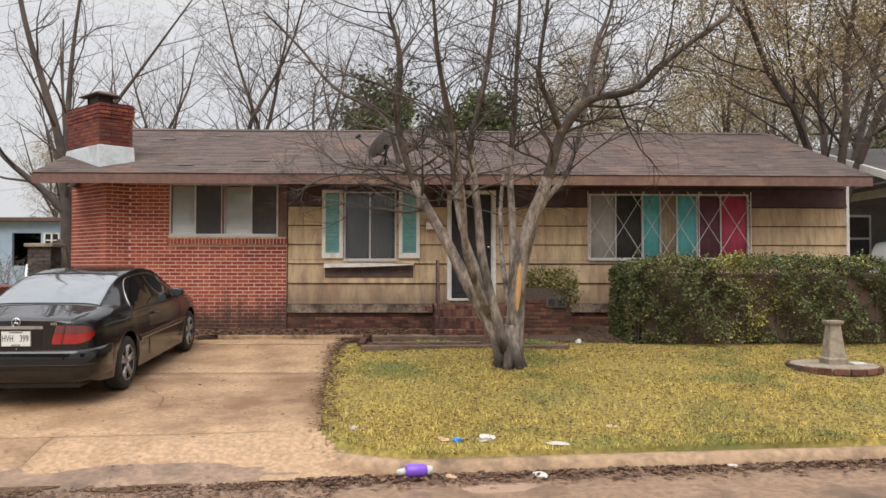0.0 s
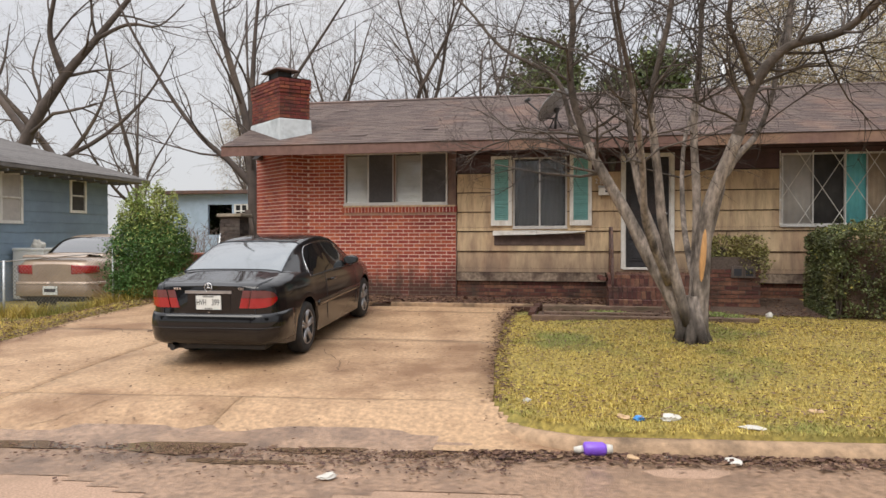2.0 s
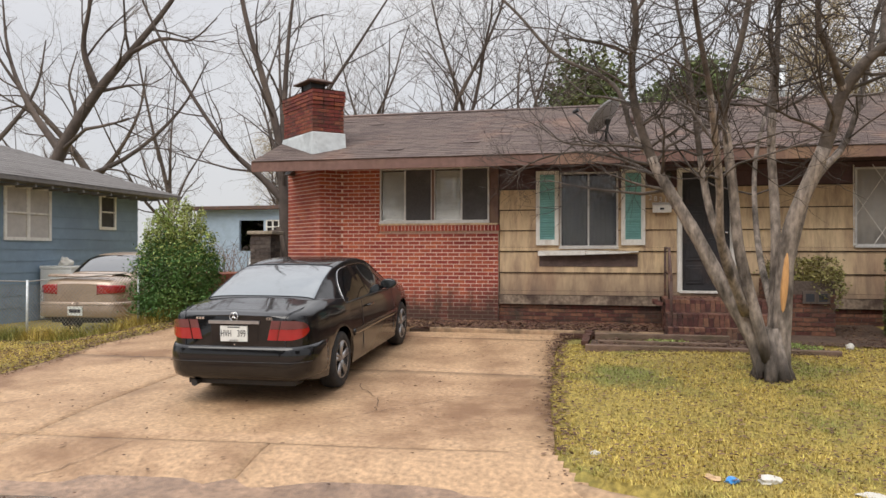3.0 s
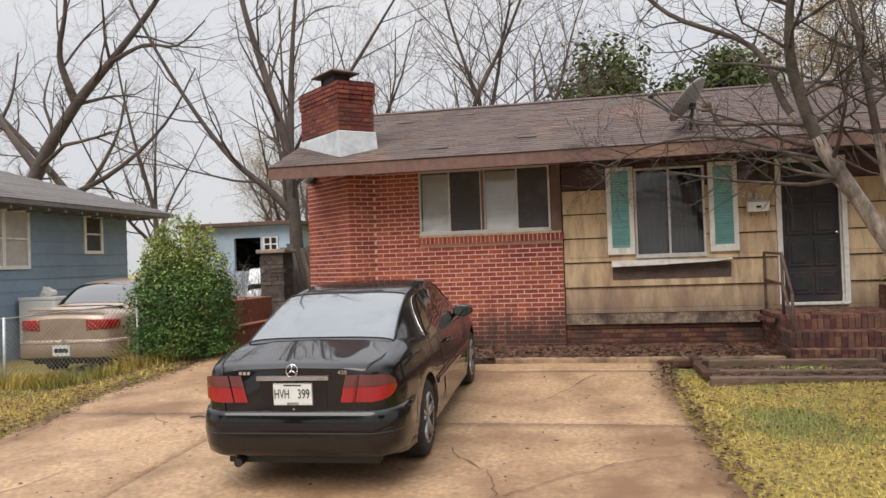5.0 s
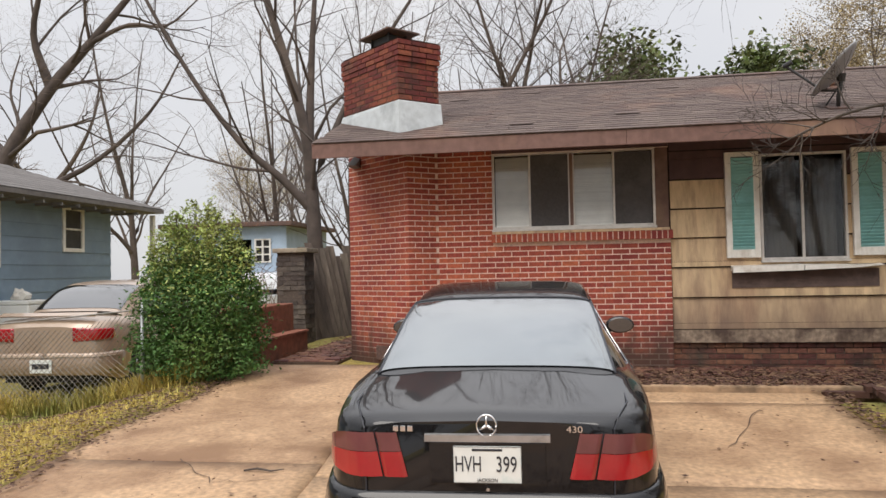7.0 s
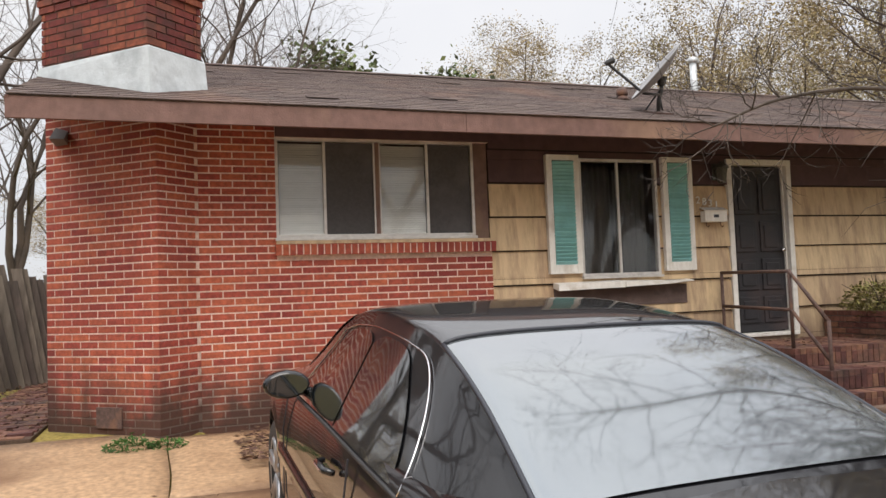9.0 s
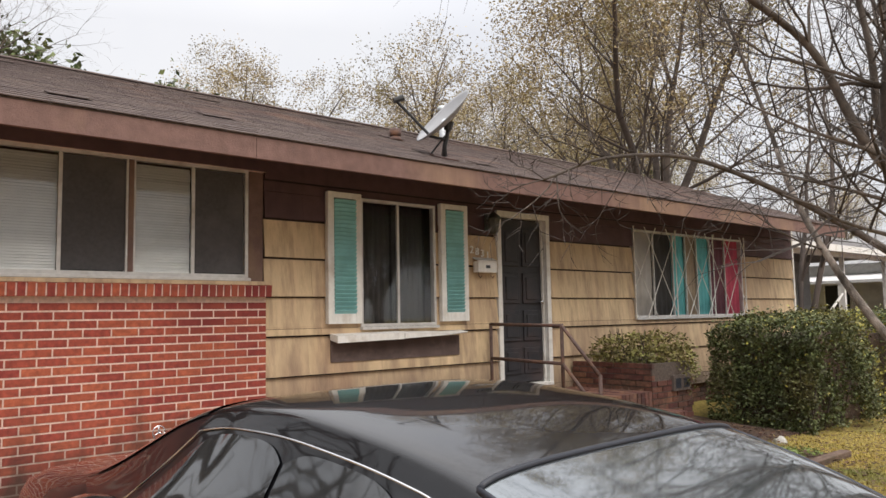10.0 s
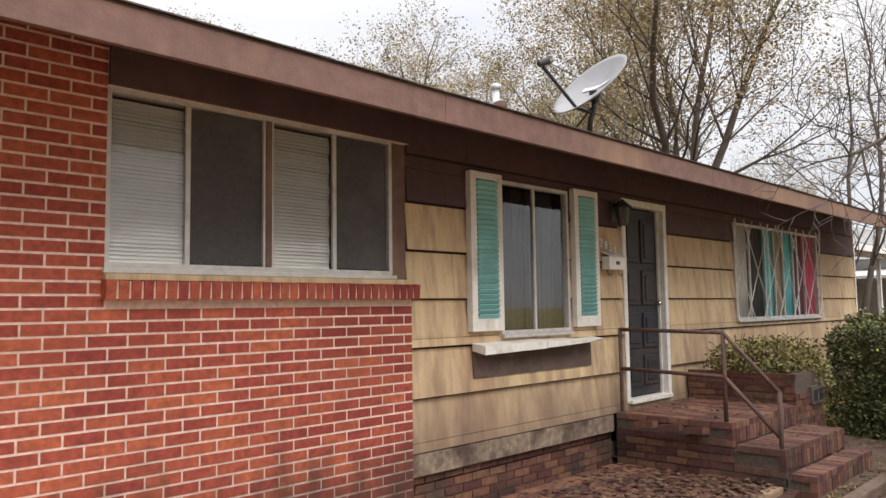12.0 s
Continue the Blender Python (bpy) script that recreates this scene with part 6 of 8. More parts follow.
for k in range(7):
    ob = new("brick", piece_mesh(0.2, 0.095, 0.06, M_BRICK, "edge_brick"))
    ob.parent = bed
    ob.matrix_parent_inverse = WORLD_ROOTS[bed.name]
    ob.matrix_basis = pose(-0.83 + rb.uniform(-0.02, 0.02), 11.58 + k * 0.21 - (0.0 if k < 5 else 0.01), 0.97 + 0.012 * (k > 4), 0, 0, 84 + rb.uniform(-8, 8))

bath = thing("birdbath_pedestal", pose(5.72, 10.25, 0.775), "weathered stone pedestal on a round slab of old bricks, basin missing", "pedestal")
n8 = [(math.cos(2 * math.pi * k / 24), math.sin(2 * math.pi * k / 24)) for k in range(24)]
disc = part("base", loft([[(x * r, y * r, z) for x, y in n8] for r, z in ((0.56, -0.05), (0.57, 0.05), (0.55, 0.075), (0.52, 0.08))]), M_STONE, bath, "low round slab of old brick")
for k in range(18):
    a = 2 * math.pi * k / 18
    ob = new("brick", piece_mesh(0.175, 0.09, 0.07, M_BRICK_OLD, "rim_brick"))
    ob.parent = disc
    ob.matrix_local = Matrix.Rotation(a, 4, "Z") @ pose(-0.088, -0.60, 0.0)
sq = [(-1, -1), (-0.8, -1.06), (0.8, -1.06), (1, -1), (1.06, -0.8), (1.06, 0.8), (1, 1), (0.8, 1.06), (-0.8, 1.06), (-1, 1), (-1.06, 0.8), (-1.06, -0.8)]
part("pedestal", loft([[(x * r, y * r, z) for x, y in sq] for r, z in ((0.13, 0.06), (0.135, 0.15), (0.115, 0.17), (0.11, 0.2), (0.075, 0.55), (0.07, 0.60), (0.085, 0.615), (0.10, 0.64), (0.10, 0.67))]), M_STONE, bath, smooth=False)
part("basin_shard", boxed(0.16, 0.34, -0.22, -0.08, 0.08, 0.11, bevel=0.012), M_PAPER, bath)


def crumple(name, x, y, z, size, material, label, category, seed, flat=0.35):
    rng_ = random.Random(seed)
    bm = bmesh.new()
    bmesh.ops.create_icosphere(bm, subdivisions=2, radius=1)
    for v in bm.verts:
        k = 0.7 + 0.5 * rng_.random()
        v.co = Vector((v.co.x * size * k, v.co.y * size * 0.7 * k, (v.co.z + 0.6) * size * flat * k))
    ob = part(name, bm, material)
    ob.matrix_world = pose(x, y, z, 0, 0, rng_.uniform(0, 180))
    return tagged(ob, label, category, "litter on the verge")


crumple("paper_litter", 0.62, 6.95, 0.575, 0.09, M_PAPER, "crumpled white paper lying in the grass", "litter", 1)
crumple("wrapper", 0.36, 6.9, 0.57, 0.075, M_BLUE_LITTER, "crushed blue and white wrapper lying in the grass", "litter", 2)
crumple("cardboard_scrap", 0.24, 6.95, 0.57, 0.07, M_TAN_LITTER, "small tan cardboard scrap in the grass", "litter", 3)
crumple("paper_litter", 1.02, 6.33, 0.41, 0.09, M_PAPER, "wet white paper among gutter leaves", "litter", 4, 0.2)
crumple("paper_litter", 0.55, 6.35, 0.41, 0.045, M_PAPER, "small white paper scrap in the gutter", "litter", 5)
crumple("cardboard_scrap", 0.27, 6.28, 0.41, 0.06, M_TAN_LITTER, "small tan cardboard scrap in the gutter", "litter", 6)
crumple("paper_litter", 2.75, 6.55, 0.42, 0.05, M_PAPER, "small white paper scrap by the kerb", "litter", 7)
crumple("cardboard_scrap", 1.9, 7.35, 0.60, 0.08, M_TAN_LITTER, "faded tan scrap lying on the lawn", "litter", 8, 0.2)
crumple("paper_litter", 1.25, 6.78, 0.575, 0.11, M_PAPER, "flattened pale strip of paper on the lawn", "litter", 9, 0.08)
crumple("paper_litter", -0.62, 7.35, 0.6, 0.06, M_PAPER, "small white scrap on the lawn corner", "litter", 10)
crumple("cup_litter", -1.9, 5.45, 0.41, 0.08, M_PAPER, "flattened white cup on the street", "litter", 11, 0.2)
tagged(crumple("plastic_bag_ball", 2.62, 12.3, 0.905, 0.075, M_PAPER, "white plastic bag ball beside the flower bed", "litter", 12, 0.9), category="litter")
btl = thing("plastic_bottle", pose(0.0, 6.30, 0.475, 0, 0, 8), "crushed purple plastic bottle with a white cap in the gutter", "bottle")
part("body", tube([(-0.10, 0, 0), (-0.085, 0, 0), (0.05, 0, 0), (0.08, 0, 0)], [0.045, 0.057, 0.055, 0.035], 14), M_PURPLE, btl, smooth=True)
part("cap", tube([(0.078, 0, 0.0), (0.125, 0, 0)], [0.04, 0.034], 12), M_PAPER, btl, smooth=True)
part("neck", tube([(-0.10, 0, 0), (-0.13, 0, -0.005), (-0.17, 0.01, -0.01)], [0.03, 0.03, 0.025], 10), M_PAPER, btl, smooth=True)
stick = part("stick", tube([(0, 0, 0.0), (0.1, 0.02, 0.012), (0.22, -0.01, 0.004), (0.3, 0.04, 0.006)], [0.008, 0.009, 0.007, 0.004], 6), M_BARK_FAR)
stick.matrix_world = pose(-6.25, 10.15, drive_z(-6.25, 10.15) + 0.012)
tagged(stick, "small brown fallen stick lying on the driveway", "stick")

# ---------------------------------------------------------------- neighbouring lots


def wall_planks(parent, a, b, z0, z1, step, material, holes=()):
    a, b = Vector(a), Vector(b)
    length, turn = (b - a).length, math.atan2(b.y - a.y, b.x - a.x)
    its = []
    z = z0
    while z < z1 - 0.02:
        h = min(step, z1 - z)
        spans = [(0, length)]
        for h0, h1, hz0, hz1 in holes:
            if z + h > hz0 + 0.01 and z < hz1 - 0.01:
                spans = [q for p in spans for q in ((p[0], min(p[1], h0)), (max(p[0], h1), p[1])) if q[1] > q[0] + 0.02]
        for s0, s1 in spans:
            p = a + (b - a) * (s0 / length)
            its.append((Matrix.Translation((p.x, p.y, z)) @ Matrix.Rotation(turn, 4, "Z") @ Matrix.Translation((0, -0.022, 0)) @ Matrix.Rotation(-0.05, 4, "X"), round(s1 - s0, 3), 0.014, round(h, 3)))
        z += step
    pieces(parent, its, material, name="plank", limit=120)


blue = thing("house", pose(-18.6, 16, 0.58), "blue-grey lap-sided neighbour house with a grey hip roof", "house", in_world=True)
BX, BY0, BY1 = -14.5, 9.5, 21.2
bw_ = part("wall", boxed(-22.7, BX, BY0, BY1, 0.4, 3.95), M_BLUE_SIDING, blue)
wins = [(16.15, 17.55, 2.6, 3.78), (19.5, 20.1, 2.95, 3.78), (12.2, 13.4, 2.6, 3.78)]
wall_planks(bw_, (BX, BY0), (BX, BY1), 0.9, 3.95, 0.28, M_BLUE_SIDING, [(y0 - BY0, y1 - BY0, z0, z1) for y0, y1, z0, z1 in wins])
for y0, y1, z0, z1 in wins:
    bm = bmesh.new()
    for a in ((y0 - 0.06, y1 + 0.06, z0 - 0.08, z0), (y0 - 0.06, y1 + 0.06, z1, z1 + 0.07), (y0 - 0.06, y0 + 0.02, z0, z1), (y1 - 0.02, y1 + 0.06, z0, z1), (y0, y1, (z0 + z1) / 2 - 0.02, (z0 + z1) / 2 + 0.02)):
        box(bm, BX - 0.01, BX + 0.05, *a)
    w = part("window", bm, M_WHITE, blue, "white-framed sash window with closed pale blinds")
    nsplit = 2 if y1 - y0 > 1 else 1
    if nsplit == 2:
        part("mullion", boxed(BX - 0.01, BX + 0.045, (y0 + y1) / 2 - 0.05, (y0 + y1) / 2 + 0.05, z0, z1), M_WHITE, w)
    for zz in ((z0, (z0 + z1) / 2 - 0.02), ((z0 + z1) / 2 + 0.02, z1)):
        part("pane", boxed(BX + 0.004, BX + 0.012, y0 + 0.02, y1 - 0.02, *zz), M_CURTAIN if nsplit == 1 else M_CLOTH_WHITE, w)
E0, E1, EZ = (-23.4, BY0 - 0.7), (BX + 0.65, BY1 + 1.3), 3.98
rid = (-18.6, 14.0, 17.0, 5.75)
rv = [(E0[0], E0[1], EZ), (E1[0], E0[1], EZ), (E1[0], E1[1], EZ), (E0[0], E1[1], EZ), (rid[0], rid[1], rid[3]), (rid[0], rid[2], rid[3])]
rv += [(x, y, z - 0.09) for x, y, z in rv[:4]]
blue_roof = part("roof", (rv, [(0, 1, 4), (1, 2, 5, 4), (2, 3, 5), (3, 0, 4, 5), (0, 6, 7, 1), (1, 7, 8, 2), (2, 8, 9, 3), (3, 9, 6, 0), (9, 8, 7, 6)]), M_ROOF_FAR, blue, "grey shingled hip roof with rafter tails")
sl_v = Vector((rid[0] - E1[0], 0, rid[3] - EZ))
its = []
for c in range(22):
    t0 = c / 22
    ya, yb = E0[1] + (rid[1] - E0[1]) * t0, E1[1] + (rid[2] - E1[1]) * t0
    m = Matrix.Translation((E1[0] + sl_v.x * t0, ya, EZ + sl_v.z * t0 + 0.012)) @ Matrix.Rotation(math.pi / 2, 4, "Z") @ Matrix.Rotation(math.atan2(sl_v.z, -sl_v.x) - 0.02, 4, "X")
    its.append((m, round(yb - ya, 2), 0.25, 0.008))
pieces(blue_roof, its, M_ROOF_FAR, name="shingle_course")
for k in range(22):
    part("rafter_tail", boxed(BX, E1[0] - 0.03, BY0 + 0.3 + k * 0.55, BY0 + 0.35 + k * 0.55, 3.78, 3.84), M_GREY_SIDING, blue)
part("porch_post", boxed(E1[0] - 0.25, E1[0] - 0.15, E1[1] - 0.25, E1[1] - 0.15, 0.5, 3.84), M_WHITE, blue, "thin white porch post")

shed = thing("shed", pose(-15.9, 32, 0.6), "pale blue flat-roofed outbuilding with a dark opening", "shed", in_world=True)
bm = bmesh.new()
wall_boxes(bm, -18.1, -13.66, 0.5, 4.05, 30.5, 30.65, [(-16.1, -14.98, 2.3, 3.6)])
box(bm, -18.1, -17.95, 30.65, 35, 0.5, 4.05)
box(bm, -13.81, -13.66, 30.65, 35, 0.5, 4.05)
box(bm, -18.1, -13.66, 35, 35.1, 0.5, 4.05)
part("wall", bm, M_BLUE_PALE, shed)
part("roof", boxed(-18.4, -13.3, 30.1, 35.4, 4.05, 4.2, bevel=0.02), M_IRON, shed, "flat roof with a rusty dark edge")
# Near-black panel stands for the unlit inside of the shed.
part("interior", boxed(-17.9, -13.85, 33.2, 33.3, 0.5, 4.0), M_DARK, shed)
for i in range(3):
    part("window_bar", boxed(-14.85 + i * 0.28, -14.79 + i * 0.28, 30.44, 30.49, 2.75, 3.6), M_WHITE, shed)
for i in range(4):
    part("window_bar", boxed(-14.85, -14.23, 30.442, 30.488, 2.75 + i * 0.27, 2.80 + i * 0.27), M_WHITE, shed)
part("pane", boxed(-14.85, -14.23, 30.495, 30.499, 2.75, 3.6), M_DARK, shed)

fence = thing("chain_link_fence", pose(-12.3, 13.4, 0.9), "rusty sagging chain-link fence along the side lot", "fence", in_world=True)
FX = [-8.85, -9.05, -11.4, -13.8, -16.2, -18.5]


def fence_y(x):
    return 13.45 + 0.10 * (x + 9) * 0.3


for x in FX[1:]:
    z = ground_z(x, fence_y(x))
    part("post", tube([(x, fence_y(x), z - 0.1), (x + 0.01, fence_y(x), z + 1.16)], 0.024, 8), M_STEEL, fence, smooth=True)
tops = [(x, fence_y(x), ground_z(x, fence_y(x)) + 1.12 - 0.05 * math.sin(k * 1.7)) for k, x in enumerate(FX)]
part("top_rail", tube(tops, 0.011, 8), M_WIRE, fence, smooth=True)
wires = []
x = -18.5
while x < -8.9:
    for s in (-1, 1):
        for seg in range(1):
            x2 = x + s * 1.02
            if -18.5 <= x2 <= -8.85:
                g0, g1 = ground_z(x, fence_y(x)), ground_z(x2, fence_y(x2))
                wires.append(tube([(x, fence_y(x) + 0.004 * s, g0 + 0.03), ((x + x2) / 2, fence_y((x + x2) / 2), (g0 + g1) / 2 + 0.55), (x2, fence_y(x2) - 0.004 * s, g1 + 1.08)], 0.0036, 3, cap=False))
    x += 0.075
part("wire_mesh", joined(wires), M_WIRE, fence)["kind"] = "stuff"

app = thing("chest_freezer", pose(-13.95, 17.5, 0.54), "old white chest freezer standing in the neighbouring yard", "freezer")
part("body", boxed(-0.45, 0.45, -0.35, 0.35, 0.05, 1.28, bevel=0.03), M_WHITE_CAR, app)
part("lid", boxed(-0.46, 0.46, -0.36, 0.36, 1.28, 1.36, bevel=0.02), M_WHITE_CAR, app)
b = crumple("plastic_bag", -13.95, 17.5, 1.90, 0.2, M_PAPER, "white plastic bag lying on the freezer", "bag", 21, 0.7)
jug = thing("water_jug", pose(-12.9, 16.6, 0.54), "clear blue plastic water jug on the fence side", "jug")
part("body", tube([(0, 0, 0.0), (0, 0, 0.82), (0, 0, 0.84), (0, 0, 1.05), (0, 0, 1.10), (0, 0, 1.16)], [0.09, 0.09, 0.12, 0.12, 0.04, 0.04], 14), M_BLUE_PALE, jug, smooth=True)

retain = thing("retaining_wall", pose(-8.6, 15.5, 1.0), "stepped red block retaining wall with weeds, beside the side path", "retaining wall", in_world=True)
part("lower_wall", boxed(-9.3, -7.92, 14.5, 16.35, 0.8, 1.36, bevel=0.02), M_TERRA, retain)
part("upper_wall", boxed(-9.5, -8.30, 14.95, 16.75, 1.3, 1.80, bevel=0.02), M_TERRA, retain)
for y0 in (14.5, 15.12, 15.74):
    part("coping", boxed(-8.12, -7.90, y0 + 0.004, y0 + 0.61, 1.36, 1.395, bevel=0.006), M_TERRA, retain)
post = thing("stone_post", pose(-8.62, 17.75, 1.05), "square dark stone gatepost with a flat cap", "gatepost", in_world=True)
pc = part("core", boxed(-8.87, -8.37, 17.5, 18.0, 0.9, 2.66), M_MORTAR_OLD, post)
its = []
for a, b in (((-8.88, 17.49), (-8.36, 17.49)), ((-8.36, 17.49), (-8.36, 18.01)), ((-8.88, 18.01), (-8.88, 17.49))):
    its += brick_rows(a, b, 0.98, 2.66, seed=int(abs(a[0] * 10)), jitter=0.012, course=0.085, pitch=0.26, height=0.072)
M_SLATE = mat("dark_ledge_stone", (0.10, 0.08, 0.068), 0.9, 0.35, 15, (0.06, 0.05, 0.045), 0.5, 2, 0.5, 60, piece=0.4)
pieces(pc, its, M_SLATE, name="stone", limit=200)
part("cap", boxed(-8.94, -8.30, 17.43, 18.07, 2.66, 2.74, bevel=0.015), M_STONE, post)
lean = thing("wooden_fence", pose(-7.9, 19.3, 1.05), "leaning old grey wooden fence boards behind the side path", "fence", in_world=True)
rl = random.Random(14)
for k in range(30):
    x, y = -8.3 + k * 0.062, 18.5 + k * 0.10
    tl = -0.26 + 0.009 * k + rl.uniform(-0.02, 0.02)
    part("board", loft([[(x + tl * z + dx, y + dy, 1.0 + z) for dx, dy in ((-0.07, 0), (0.07, 0.02), (0.07, 0.045), (-0.07, 0.025))] for z in (0, 1.75 + rl.uniform(-0.2, 0.15))]), M_FENCE_WOOD, lean)
side = thing("side_path", pose(-7.4, 17, 1.05), "old brick path running back along the house side", "path", kind="structure", in_world=True)
sp_b = part("bed", boxed(-7.85, -6.9, 14.62, 21, 0.8, 1.075), M_SOIL, side)
its = []
for r in range(56):
    for c in range(4):
        its.append((pose(-7.82 + c * 0.215 + (0.06 if r % 2 else 0), 14.65 + r * 0.108, 1.045 + rl.uniform(-0.006, 0.008), rl.uniform(-2, 2), rl.uniform(-2, 2), rl.uniform(-2, 2)), 0.203, 0.099, 0.05))
pieces(sp_b, its, M_BRICK_DARK, limit=210, near=lambda q: q[0].translation.y)

tagged(sheet("neighbour_drive", steps_of((8.45, 30, 0.8)), steps_of((7.9, 21, 0.5)), lambda a, b: ground_z(a, b) + 0.022, M_SOIL, skip=lambda a, b: a < 8.8 + 0.5 * math.sin(b)), "bare brown earth drive strewn with leaves", "driveway", kind="structure")
# neighbour on the other side: carport and dark house
nb = thing("house", pose(17, 22, 1.05), "dark grey sided neighbour house with a white-trimmed carport", "house", in_world=True)
nw = part("wall", boxed(11.6, 24, 20.9, 28, 0.8, 4.3), M_GREY_SIDING, nb)
wall_planks(nw, (11.6, 20.9), (24, 20.9), 1.0, 4.3, 0.2, M_GREY_SIDING)
wall_planks(nw, (11.6, 28), (11.6, 20.9), 1.0, 4.3, 0.2, M_GREY_SIDING)
wn_ = part("window", boxed(12.05, 12.75, 20.82, 20.9, 2.3, 3.7), M_WHITE, nb, "white-framed window")
part("pane", boxed(12.12, 12.68, 20.80, 20.825, 2.37, 3.0), M_CURTAIN, wn_)
part("pane", boxed(12.12, 12.68, 20.80, 20.825, 3.06, 3.63), M_CURTAIN, wn_)
part("corner_board", boxed(11.5, 11.66, 20.8, 20.96, 1.0, 4.3), M_WHITE, nb)
for x, y in ((12.05, 17.85), (15.6, 17.85), (19.2, 17.85), (22.8, 17.85)):
    part("post", boxed(x - 0.06, x + 0.06, y - 0.06, y + 0.06, ground_z(x, y) - 0.05, 4.1), M_WHITE, nb, "white carport post")
part("brace", tube([(17.4, 17.9, 1.9), (19.1, 17.85, 2.9)], 0.04, 6), M_WHITE, nb)
part("beam", boxed(11.95, 24, 17.75, 17.95, 4.05, 4.3), M_WHITE, nb, "white carport beam")
part("beam", boxed(11.95, 12.15, 17.95, 20.9, 4.05, 4.3), M_WHITE, nb, "white carport beam")
carv = [(11.3, 17.3, 4.3), (24.5, 17.3, 4.3), (24.5, 28.6, 4.3), (11.3, 28.6, 4.3), (11.3, 21.9, 5.75), (24.5, 21.9, 5.75)]
part("roof", (carv + [(x, y, z - 0.05) for x, y, z in carv], [(0, 1, 5, 4), (3, 4, 5, 2), (0, 4, 3), (1, 2, 5), (7, 6, 9, 8)]), M_ROOF_FAR, nb, "grey shingled roof")
bm = bmesh.new()
for a, b in (((11.25, 17.3, 4.2), (11.25, 21.9, 5.65)), ((11.25, 21.9, 5.65), (11.25, 28.6, 4.2))):
    vs, fs = loft([[(p[0] - 0.06, p[1], p[2]), (p[0] + 0.06, p[1], p[2]), (p[0] + 0.06, p[1], p[2] + 0.18), (p[0] - 0.06, p[1], p[2] + 0.18)] for p in (a, b)])
    bv = [bm.verts.new(v) for v in vs]
    for f in fs:
        bm.faces.new([bv[i] for i in f])
part("rake_trim", bm, M_WHITE, nb, "white rake trim")
gv = [(11.32, 17.5, 4.25), (11.32, 28.4, 4.25), (11.32, 21.9, 5.62), (11.4, 17.5, 4.25), (11.4, 28.4, 4.25), (11.4, 21.9, 5.62)]
part("gable", (gv, [(0, 1, 2), (3, 5, 4), (0, 3, 4, 1)]), M_WHITE_SIDING, nb, "white boarded gable")
part("fascia", boxed(11.3, 24.5, 17.26, 17.3, 4.12, 4.32), M_WHITE, nb, "white fascia")

wh = thing("house", pose(36, 20, 1.1), "small white sided house with a porch roof further down the street", "house", in_world=True)
ww = part("wall", boxed(30, 42, 16.5, 25, 0.8, 4.4), M_WHITE_SIDING, wh)
wall_planks(ww, (30, 25), (30, 16.5), 1.0, 4.4, 0.25, M_WHITE_SIDING)
wall_planks(ww, (30, 16.5), (42, 16.5), 1.0, 4.4, 0.25, M_WHITE_SIDING)
for y in (18.2, 21.6):
    w = part("window", boxed(29.9, 30.0, y, y + 1.2, 2.3, 3.6), M_WHITE, wh, "white-framed window")
    part("pane", boxed(29.88, 29.9, y + 0.08, y + 1.12, 2.4, 3.5), M_DARK, w)
hv = [(29.4, 15.9, 4.4), (42.6, 15.9, 4.4), (42.6, 25.6, 4.4), (29.4, 25.6, 4.4), (31.5, 20.8, 6.0), (40.5, 20.8, 6.0)]
part("roof", (hv, [(0, 1, 5, 4), (1, 2, 5), (2, 3, 4, 5), (3, 0, 4), (3, 2, 1, 0)]), M_TIN, wh, "dull grey metal hip roof")
part("porch_roof", loft([[(27.2, y, 3.5), (27.2, y, 3.62), (29.9, y, 3.95), (29.9, y, 3.83)] for y in (15.2, 24)]), M_WHITE_SIDING, wh, "sloping white porch roof")
for y in (15.4, 18.2, 21.0, 23.8):
    part("porch_post", boxed(27.25, 27.4, y, y + 0.14, 0.9, 3.52), M_WHITE, wh)

# ---------------------------------------------------------------- trees


def curve_pts(pts, n=5):
    """Catmull-Rom through points."""
    p = [Vector(q) for q in pts]
    p = [p[0] * 2 - p[1]] + p + [p[-1] * 2 - p[-2]]
    out = []
    for i in range(1, len(p) - 2):
        for k in range(n):
            t = k / n
            a, b, c, d = p[i - 1], p[i], p[i + 1], p[i + 2]
            out.append(0.5 * ((2 * b) + (c - a) * t + (2 * a - 5 * b + 4 * c - d) * t * t + (3 * b - a - 3 * c + d) * t ** 3))
    out.append(p[-2])
    return out


